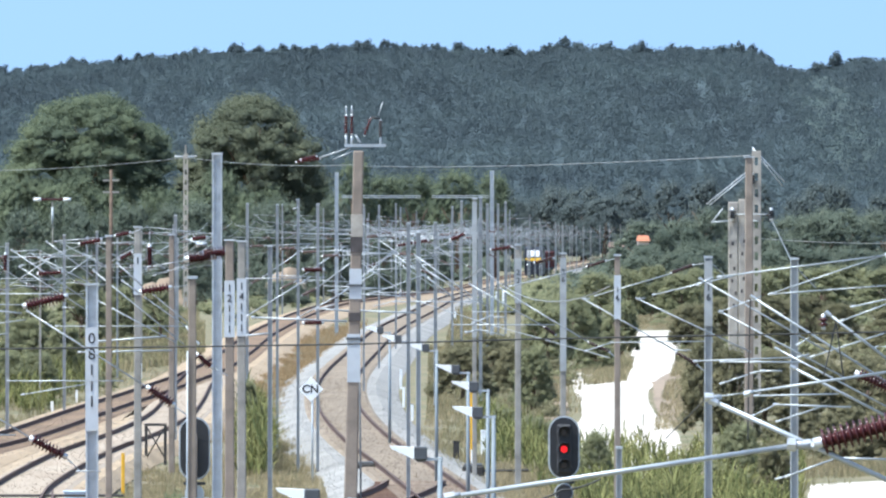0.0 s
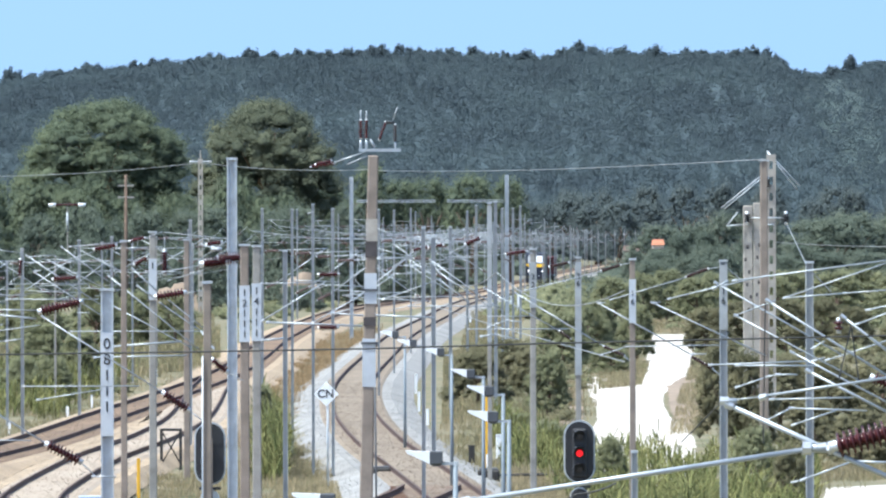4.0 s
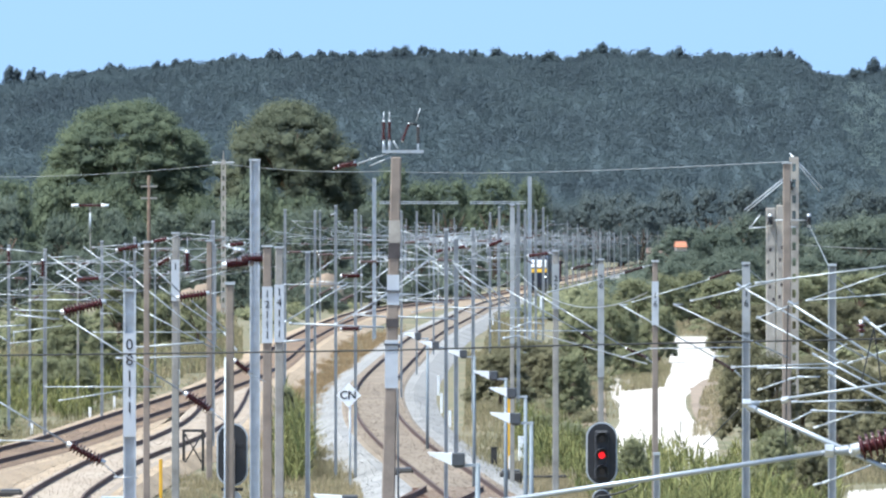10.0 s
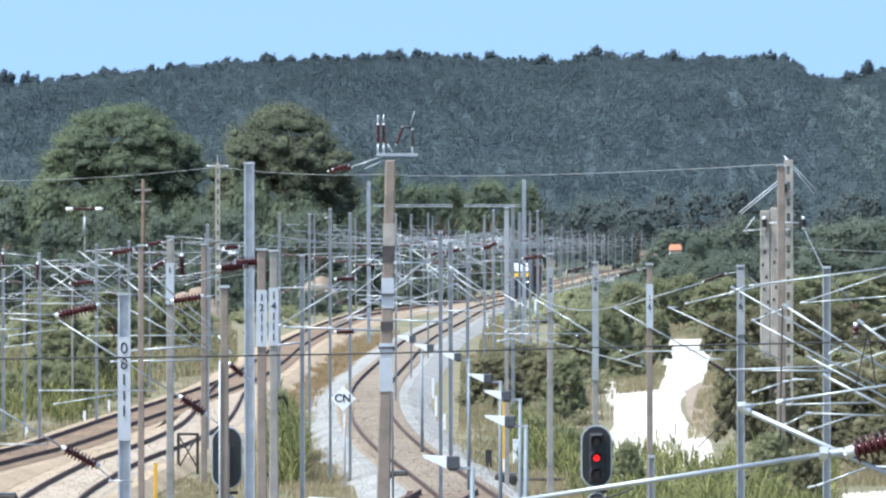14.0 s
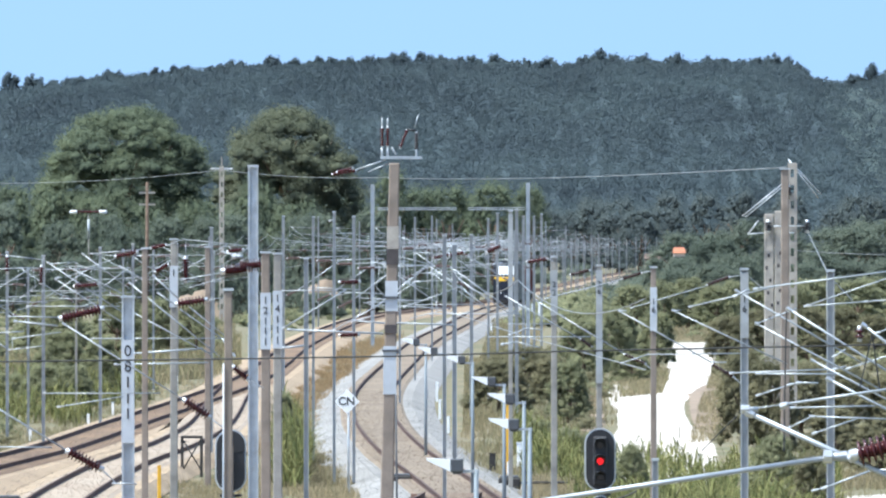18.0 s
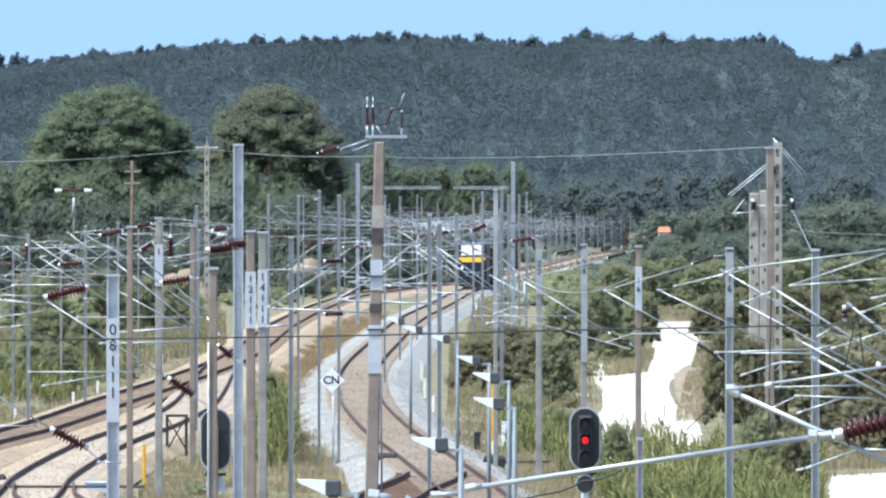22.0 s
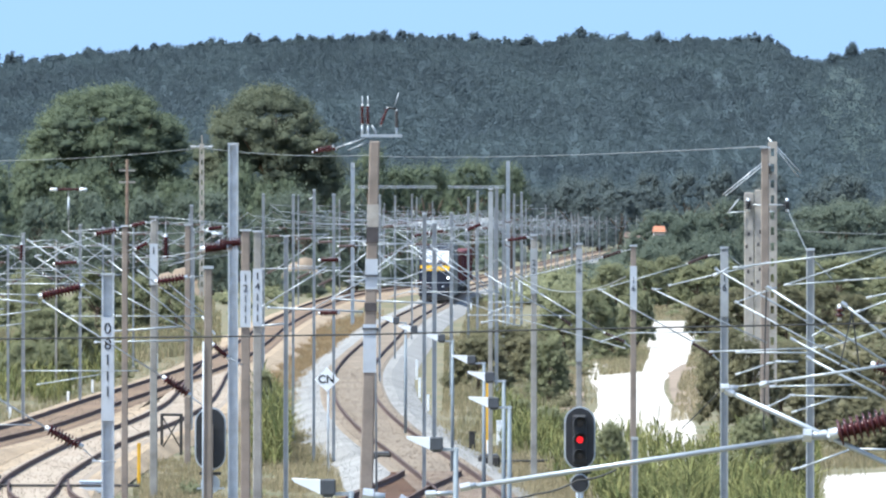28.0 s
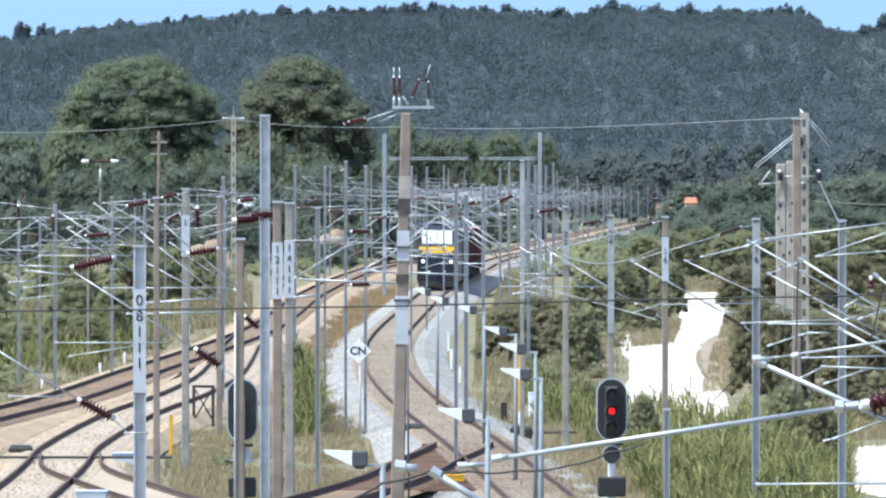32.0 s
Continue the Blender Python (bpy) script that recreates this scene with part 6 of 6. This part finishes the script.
rig("galvanised cantilever with a dark insulator", [((2.83, 272.03, 5.93), (4.40, 272.03, 4.95), 0.017),
     ((1.43, 272.03, 4.87), (4.43, 272.03, 4.87), 0.015),
     ((1.80, 272.03, 4.65), (2.23, 272.03, 4.72), 0.026),
     ((2.23, 272.03, 4.72), (2.93, 272.03, 4.55), 0.015),
     ((3.13, 272.03, 7.18), (3.33, 272.03, 7.10), 0.012)],
    [((3.83, 272.03, 6.70), (4.37, 272.03, 6.83), 0.075, 8)])
rig("galvanised cantilever with dark insulators", [((3.34, 255.03, 5.65), (5.06, 255.03, 4.61), 0.017),
     ((5.64, 255.03, 4.32), (5.84, 255.03, 4.17), 0.015),
     ((2.91, 255.03, 6.14), (5.00, 255.03, 6.67), 0.014),
     ((5.53, 255.03, 6.84), (5.88, 255.03, 6.92), 0.011)],
    [((5.09, 255.03, 4.59), (5.64, 255.03, 4.34), 0.070, 7), ((5.03, 255.03, 6.68), (5.53, 255.03, 6.84), 0.070, 8)])
rig("galvanised cantilever with dark insulators", [((4.38, 226.69, 6.06), (6.64, 226.69, 4.80), 0.016),
     ((7.17, 226.69, 4.45), (7.39, 226.69, 4.26), 0.015),
     ((4.44, 226.69, 4.78), (5.08, 226.69, 4.99), 0.015),
     ((5.08, 226.69, 4.99), (7.58, 226.69, 5.02), 0.013),
     ((6.67, 226.69, 4.80), (7.03, 226.69, 4.80), 0.015),
     ((4.69, 226.69, 6.14), (6.56, 226.69, 6.69), 0.012),
     ((7.07, 226.69, 6.89), (7.46, 226.69, 6.95), 0.009),
     ((4.39, 226.69, 6.06), (4.56, 226.69, 6.07), 0.015)],
    [((6.67, 226.69, 4.74), (7.17, 226.69, 4.45), 0.069, 8), ((6.56, 226.69, 6.70), (7.07, 226.69, 6.89), 0.062, 9)])
rig("galvanised cantilever over the side track", [((5.27, 209.26, 6.23), (7.85, 209.26, 5.02), 0.015),
     ((5.28, 209.26, 6.23), (5.46, 209.26, 6.24), 0.013),
     ((5.65, 209.26, 6.32), (7.85, 209.26, 6.84), 0.015),
     ((7.85, 209.26, 6.84), (7.00, 209.26, 6.64), 0.009)])
rig("galvanised cantilever on the numbered mast", [((5.51, 171.81, 6.95), (7.91, 171.81, 5.57), 0.016),
     ((5.48, 171.81, 6.85), (5.75, 171.81, 6.98), 0.022),
     ((5.85, 171.81, 6.99), (9.01, 171.81, 7.40), 0.015),
     ((5.41, 171.81, 5.42), (7.35, 171.81, 5.49), 0.015),
     ((7.33, 171.81, 5.49), (7.54, 171.81, 5.55), 0.015)],
    [((9.01, 171.81, 7.40), (9.64, 171.81, 7.55), 0.084, 8)])
rig("galvanised cantilever on the numbered mast", [((5.88, 171.81, 6.34), (8.25, 171.81, 5.08), 0.016),
     ((6.80, 171.81, 6.67), (9.01, 171.81, 7.42), 0.013),
     ((6.85, 171.81, 6.67), (7.91, 171.81, 6.75), 0.013),
     ((7.91, 171.81, 6.75), (9.01, 171.81, 6.83), 0.012),
     ((5.88, 171.81, 6.34), (6.27, 171.81, 6.49), 0.011),
     ((6.27, 171.81, 6.49), (6.63, 171.81, 6.62), 0.015)])
rig("galvanised cantilever on the plain mast", [((5.59, 148.38, 6.83), (7.78, 148.38, 5.45), 0.019),
     ((5.10, 148.38, 5.79), (6.38, 148.38, 5.78), 0.015),
     ((6.55, 148.38, 5.87), (7.78, 148.38, 6.27), 0.013),
     ((6.33, 148.38, 6.07), (6.51, 148.38, 6.18), 0.012)])
rig("galvanised cantilever on the plain mast", [((5.98, 148.38, 6.00), (7.78, 148.38, 5.05), 0.015),
     ((5.10, 148.38, 5.44), (5.60, 148.38, 5.61), 0.012),
     ((5.60, 148.38, 5.61), (5.75, 148.38, 5.64), 0.012),
     ((5.75, 148.38, 5.64), (6.07, 148.38, 5.64), 0.015),
     ((5.65, 148.38, 5.24), (6.98, 148.38, 5.27), 0.014)])
rig("galvanised cantilever on the plain mast", [((5.81, 138.32, 5.87), (7.25, 138.32, 5.12), 0.021),
     ((5.20, 138.32, 5.13), (5.56, 138.32, 5.31), 0.012),
     ((5.56, 138.32, 5.31), (6.70, 138.32, 5.27), 0.013),
     ((5.60, 138.32, 5.06), (6.25, 138.32, 5.28), 0.012)],
    [((6.81, 138.32, 5.76), (7.25, 138.32, 5.56), 0.085, 9)])
rig("galvanised cantilever with a striped pulley", [((6.34, 138.32, 6.68), (7.25, 138.32, 5.98), 0.021),
     ((6.72, 138.32, 6.78), (7.42, 138.32, 6.93), 0.012),
     ((6.54, 138.32, 6.56), (7.42, 138.32, 6.89), 0.013)],
    [((6.28, 138.32, 6.62), (6.28, 138.32, 6.47), 0.059, 2)])
rig("galvanised cantilever with a heavy register tube", [((4.66, 125.55, 5.74), (6.58, 125.55, 6.02), 0.019),
     ((4.28, 125.55, 5.69), (4.66, 125.55, 5.74), 0.009),
     ((4.65, 125.55, 5.72), (4.74, 125.55, 5.75), 0.026)])
rig("heavy galvanised cantilever with a large maroon insulator", [((3.21, 96.01, 6.23), (5.39, 96.01, 5.24), 0.027),
     ((4.19, 96.01, 5.79), (0.46, 96.01, 5.23), 0.027),
     ((3.16, 96.01, 6.27), (3.30, 96.01, 6.27), 0.028),
     ((4.02, 96.01, 5.78), (4.27, 96.01, 5.77), 0.046),
     ((4.27, 96.01, 5.77), (4.33, 96.01, 5.80), 0.034)],
    [((4.34, 96.01, 5.80), (5.33, 96.01, 6.06), 0.115, 15)])
rig("galvanised register arm below the heavy cantilever", [((4.84, 116.59, 4.86), (5.46, 116.59, 5.09), 0.012),
     ((5.46, 116.59, 5.09), (6.11, 116.59, 5.07), 0.014),
     ((4.72, 116.59, 4.83), (4.84, 116.59, 4.86), 0.009)])
rig("galvanised register tube near the mast foot", [((4.50, 136.02, 3.62), (7.13, 136.02, 3.64), 0.017),
     ((4.79, 136.02, 3.62), (4.79, 136.02, 3.74), 0.009)])
rig("heavy white-capped cantilever foot", [((-0.15, 77.72, 5.68), (0.46, 77.72, 5.30), 0.029),
     ((-0.45, 77.72, 5.73), (-0.30, 77.72, 5.71), 0.036),
     ((0.37, 77.72, 5.80), (0.47, 77.72, 5.82), 0.022),
     ((0.08, 77.72, 5.74), (0.27, 77.72, 5.75), 0.020)])
wire("cable", [(-7.53, 136.02, 6.16), (-3.20, 136.02, 6.21), (-0.70, 136.02, 6.25), (1.80, 136.02, 6.32), (4.30, 136.02, 6.37), (7.63, 136.02, 6.44)], 0.0125, CABLE, "thin black cable slung across the tracks", 0.00)
wire("wire", [(-19.40, 816.10, 13.00), (-4.27, 741.91, 11.97)], 0.0220, WIRE, "pale thin line wire above the tracks", 0.30)
wire("wire", [(-4.27, 741.91, 11.93), (13.60, 362.71, 10.42)], 0.0160, WIRE, "pale thin line wire above the tracks", 0.25)
wire("wire", [(-44.42, 859.05, 12.04), (-19.40, 816.10, 13.00)], 0.0220, WIRE, "pale thin line wire between poles", 0.40)
wire("wire", [(13.91, 362.71, 7.16), (20.80, 362.71, 7.00)], 0.0120, WIRE, "pale thin line wire between poles", 0.10)
wire("wire", [(14.40, 362.71, 7.93), (8.19, 192.02, 6.88)], 0.0120, WIRE, "slack thin dropper wire hanging from the mast", 0.00)
wire("wire", [(7.21, 217.63, 7.00), (7.55, 217.63, 6.71)], 0.0120, WIRE, "slack thin dropper wire hanging from the mast", 0.00)
wire("wire", [(8.13, 192.02, 7.06), (8.56, 192.02, 6.61)], 0.0120, WIRE, "slack thin dropper wire hanging from the mast", 0.00)
wire("cable", [(5.46, 145.73, 6.82), (5.44, 145.73, 6.04), (5.42, 145.73, 4.61)], 0.0120, CABLE, "black vertical dropper cable", 0.00)
wire("cable", [(6.47, 138.32, 6.56), (6.28, 138.32, 5.73)], 0.0120, CABLE, "thin dark dropper cable under the tube", 0.00)
wire("cable", [(6.47, 138.32, 6.53), (6.59, 138.32, 5.64)], 0.0120, CABLE, "thin dark dropper cable under the tube", 0.00)
wire("cable", [(0.19, 108.81, 4.69), (0.77, 108.81, 4.70), (1.37, 108.81, 4.76), (1.85, 108.81, 4.92), (2.31, 108.81, 5.05)], 0.0120, CABLE, "dark slack cable with hangers", 0.03)
wire("cable", [(0.64, 108.81, 4.68), (0.64, 108.81, 4.35)], 0.0110, CABLE, "short dark lead hanging from the cable", 0.00)
wire("cable", [(1.29, 108.81, 4.72), (1.29, 108.81, 4.35)], 0.0110, CABLE, "short dark lead hanging from the cable", 0.00)
wire("cable", [(-1.29, 108.81, 4.32), (-0.83, 108.81, 4.55), (-0.27, 108.81, 4.69), (0.19, 108.81, 4.69)], 0.0160, CABLE, "dark slack cable above the crossover", 0.02)
wire("cable", [(5.91, 209.26, 3.05), (6.81, 209.26, 3.94)], 0.0120, CABLE, "dark stay wire of the mast", 0.00)

for key, zs in (("main", (5.35, 6.75)), ("left", (5.35, 6.75))):
    line = LINES[key]
    for z0 in zs:
        posts = [(along(line, y) + 0.18 * (-1) ** k, y, level(y) + z0) for k, y in enumerate(range(180, 1700, 58))]
        wire("contact_wire" if z0 < 6 else "catenary_wire", posts, 0.011, WIRE, "thin overhead wire along the track", 0.0 if z0 < 6 else 0.55)


for key, off, z0 in (("main", 3.1, 7.4), ("left", -3.1, 7.4), ("main", 2.6, 6.9), ("left", -2.6, 6.9)):
    line = LINES[key]
    posts = [(along(line, y) + off, y, level(y) + z0) for y in range(480, 1900, 60)]
    wire("feeder_wire", posts, 0.013, WIRE, "thin feeder wire along the mast tops", 0.5)


def stake(x, y, z0, h, w=0.09, mat=WHITE, label="white painted marker stake beside the track", lean=0.0):
    th = thing("marker_stake", label, "marker post", "marker stakes", (x, y, 0))
    g = terrain(x, y)
    bm = box(bmesh.new(), -w / 2, w / 2, -w / 2, w / 2, g - 0.1, z0 + h, 0.012)
    for v in bm.verts:
        v.co.x += lean * (v.co.z - z0)
    part("post", bm, mat, th)
    part("cap", box(bmesh.new(), lean * h - w * 0.55, lean * h + w * 0.55, -w * 0.55, w * 0.55, z0 + h - 0.004, z0 + h + 0.02), mat, th)


stake(-0.20, 458.1, -0.5, 0.84, 0.11, WHITE)
stake(-0.05, 416.4, -0.5, 0.77, 0.11, WHITE)
stake(0.31, 389.0, -0.5, 0.57, 0.11, WHITE)
stake(0.56, 364.1, -0.5, 0.76, 0.10, WHITE)
stake(2.13, 631.1, -0.5, 0.70, 0.12, WHITE)
stake(-15.34, 401.1, -0.5, 0.44, 0.12, WHITE)
stake(-14.91, 418.9, -0.5, 0.59, 0.10, WHITE)
stake(-16.64, 373.7, -0.5, 0.37, 0.11, WHITE)
stake(-13.94, 486.3, -0.5, 0.69, 0.15, WHITE)
stake(3.99, 732.0, -0.5, 0.72, 0.13, WHITE)
stake(8.14, 825.6, -0.5, 1.52, 0.18, WHITE)
stake(8.32, 780.2, -0.5, 2.06, 0.19, WHITE)
stake(7.21, 865.9, -0.5, 1.17, 0.16, WHITE)
stake(-8.82, 288.6, -0.5, 1.13, 0.11, ORANGEYEL, "yellow painted marker post beside the siding")
stake(2.30, 315.6, -0.5, 0.54, 0.09, WHITE)
stake(2.29, 317.0, -0.5, 2.47, 0.12, ORANGEYEL, "yellow painted marker post behind the lamps")


def cabinet(x, y, w, z0, z1, mat, label):
    th = thing("trackside_cabinet", label, "cabinet", "", (x, y, 0))
    part("body", box(bmesh.new(), -w / 2, w / 2, -w * 0.4, w * 0.4, z0, z1, 0.02), mat, th)
    part("lid", box(bmesh.new(), -w * 0.56, w * 0.56, -w * 0.46, w * 0.46, z1 + 0.001, z1 + 0.05), mat, th)
    part("plinth", box(bmesh.new(), -w * 0.3, w * 0.3, -w * 0.25, w * 0.25, terrain(x, y) - 0.1, z0 - 0.001), GREYCON, th)


cabinet(1.81, 325.0, 0.22, -0.48, 0.08, STEELDK, "dark trackside cabinet on a short plinth")
cabinet(2.77, 325.0, 0.20, -0.36, 0.46, WHITE, "white trackside cabinet behind the lamp posts")


def point_machine(x, y):
    th = thing("point_machine", "dark point machine with rods beside the turnout", "point machine", "point machines", (x, y, terrain(x, y) + 0.3))
    part("case", box(bmesh.new(), -0.35, 0.35, -0.5, 0.5, -0.3, 0.28, 0.05), STEELDK, th)
    part("lid", box(bmesh.new(), -0.3, 0.3, -0.45, 0.45, 0.281, 0.33, 0.02), GREYBOX, th)
    for d in (-0.25, 0.25):
        part("throw_rod", rod(bmesh.new(), (0.3, d, 0.1), (1.9, d, 0.12), 0.035), STEELDK, th)


def lattice_frame(x, y, w, z0, z1):
    th = thing("steel_frame", "dark welded steel frame with crossed bracing", "steel frame", "", (x, y, 0))
    t = 0.05
    for s in (-1, 1):
        part("upright", box(bmesh.new(), s * w / 2 - t, s * w / 2 + t, -t, t, terrain(x, y) - 0.1, z1), STEELDK, th)
    part("top_rail", box(bmesh.new(), -w / 2 - t, w / 2 + t, -t, t, z1 + 0.001, z1 + 0.09), STEELDK, th)
    for s in (-1, 1):
        tube("brace", (-s * w / 2, 0, z0), (s * w / 2, 0, z1), 0.025, th, STEELDK)


def rock(x, y, r):
    v, f = lumps(np.zeros((1, 3)), np.array([[r, r * 0.8, r * 0.7]]), 1.0, ICO1, 0.14)
    ob = mass("rock", np.zeros((0, 4, 3)), v, f, SAND, None, False)
    ob.location = (x, y, terrain(x, y) + r * 0.35)
    tagged(ob, "pale rough rock beside the lamp posts", "rock", "rocks beside the lamps")


for k in range(16):
    rock(2.15 + 0.95 * rng.random(), 299 + 9 * rng.random(), rng.uniform(0.08, 0.2))
point_machine(-1.33, 302.5)
point_machine(2.22, 299.9)
point_machine(-13.04, 278.5)
stop_box = thing("rail_box", "small yellow box beside the turnout rails", "equipment box", "", (0.06, 250.0, -0.12))
part("case", box(bmesh.new(), -0.26, 0.26, -0.15, 0.15, -0.02, 0.14, 0.02), ORANGEYEL, stop_box)
part("lid", box(bmesh.new(), -0.28, 0.28, -0.17, 0.17, 0.141, 0.17), ORANGEYEL, stop_box)
throw = thing("point_rodding", "dark point rods laid across the siding rails", "point rodding", "", (0, 268.5, -0.1))
for d in (0.0, 0.5):
    part("rod", rod(bmesh.new(), (-13.4, d, 0.03), (-8.2, d, 0.03), 0.03, None, 6), STEELDK, throw)
for x, y in ((-9.55, 269.6), (-9.3, 237.5)):
    cover = thing("point_motor", "pale grey point motor cover beside the rails", "point motor", "point motors", (x, y, -0.2))
    part("case", box(bmesh.new(), -0.4, 0.4, -0.3, 0.3, -0.1, 0.2, 0.03), PALEBLUE, cover)
    part("lid", box(bmesh.new(), -0.43, 0.43, -0.33, 0.33, 0.201, 0.25, 0.01), PALEBLUE, cover)
lattice_frame(-8.68, 321.2, 0.67, -0.4, 0.74)


def house(x, y, w, z1, zr, roof=None, wall=None):
    g = terrain(x, y)
    th = thing("house", "small house with a tiled roof" if wall else "small pale house with a tiled roof", "house", "", (x, y, 0))
    part("wall", box(bmesh.new(), -w / 2, w / 2, 0, 6, g - 0.3, z1), wall or PLASTER, th)
    bm = bmesh.new()
    v = [bm.verts.new(q) for q in ((-w * 0.6, -0.5, z1), (w * 0.6, -0.5, z1), (w * 0.6, 6.5, z1), (-w * 0.6, 6.5, z1), (-w * 0.5, 3, zr), (w * 0.5, 3, zr))]
    for f in ((0, 1, 5, 4), (2, 3, 4, 5), (1, 2, 5), (3, 0, 4), (0, 3, 2, 1)):
        bm.faces.new([v[i] for i in f])
    part("roof", bm, roof or ORANGE, th)
    for k in (-0.25, 0.2):
        part("window", box(bmesh.new(), w * k - 0.4, w * k + 0.4, -0.03, 0.05, z1 - 1.6, z1 - 0.5), LENSDARK, th)


house(33.5, 1295, 1.5, 4.1, 4.9)
house(34.0, 1484, 2.2, 2.6, 3.4, BROWNTILE, PALECON)


def tee_pole(x, y, z, half):
    """A pole whose top carries one long insulator crosswise."""
    th = thing("insulator_pole", "slim pole carrying a crosswise maroon insulator with white ends", "power pole", "", (x, y, 0))
    part("pole", rod(bmesh.new(), (0.1, 0, terrain(x, y) - 0.1), (0, 0, z), 0.06, 0.045), GREYCON, th, "", True)
    part("sleeve", rod(bmesh.new(), (0.02, 0, z - 2.6), (0.02, 0, z - 0.7), 0.12, 0.1), GALV, th, "", True)
    insulator("insulator", (-half * 0.6, 0, z + 0.05), (half * 0.6, 0, z + 0.05), 0.19, th, 9)
    for s in (-1, 1):
        tube("end_fitting", (s * half * 0.6, 0, z + 0.05), (s * half, 0, z + 0.02), 0.17, th, WHITE)


def earth_heap(x, y, w, top):
    """A bare bank of earth with a slumped outline."""
    g = terrain(x, y)
    h = top - g
    c = np.array([(-0.3 * w, 0, 0), (0.05 * w, 0.3, 0.05 * h), (0.35 * w, -0.2, -0.1 * h)])
    r = np.array([(0.4 * w, 0.5 * w, 0.82 * h), (0.45 * w, 0.5 * w, 0.95 * h), (0.36 * w, 0.5 * w, 0.7 * h)])
    v, f = lumps(c, r, 1.0, ICO2, 0.06)
    ob = mass("earth_heap", np.zeros((0, 4, 3)), v, f, EARTH, None, True)
    ob.location = (x, y, g)
    tagged(ob, "bare tan earth heap among green bushes", "earth heap", "earth heaps")


earth_heap(-21.9, 842, 4.0, 2.4)
earth_heap(-11.5, 900, 3.2, 3.0)
tree(-11.3, 868, 1.9, 5.0, 2.6, MIDGREEN, "low green bush before the earth heap", leaf=0.13, count=2600, n_lobes=26, dome=False)

tee_pole(-35.06, 917.0, 9.38, 1.85)
house(-29.3, 1088, 3.2, 3.27, 4.60, BROWNTILE)
house(-28.9, 1020, 2.6, 1.32, 2.32, BROWNTILE)


motions()
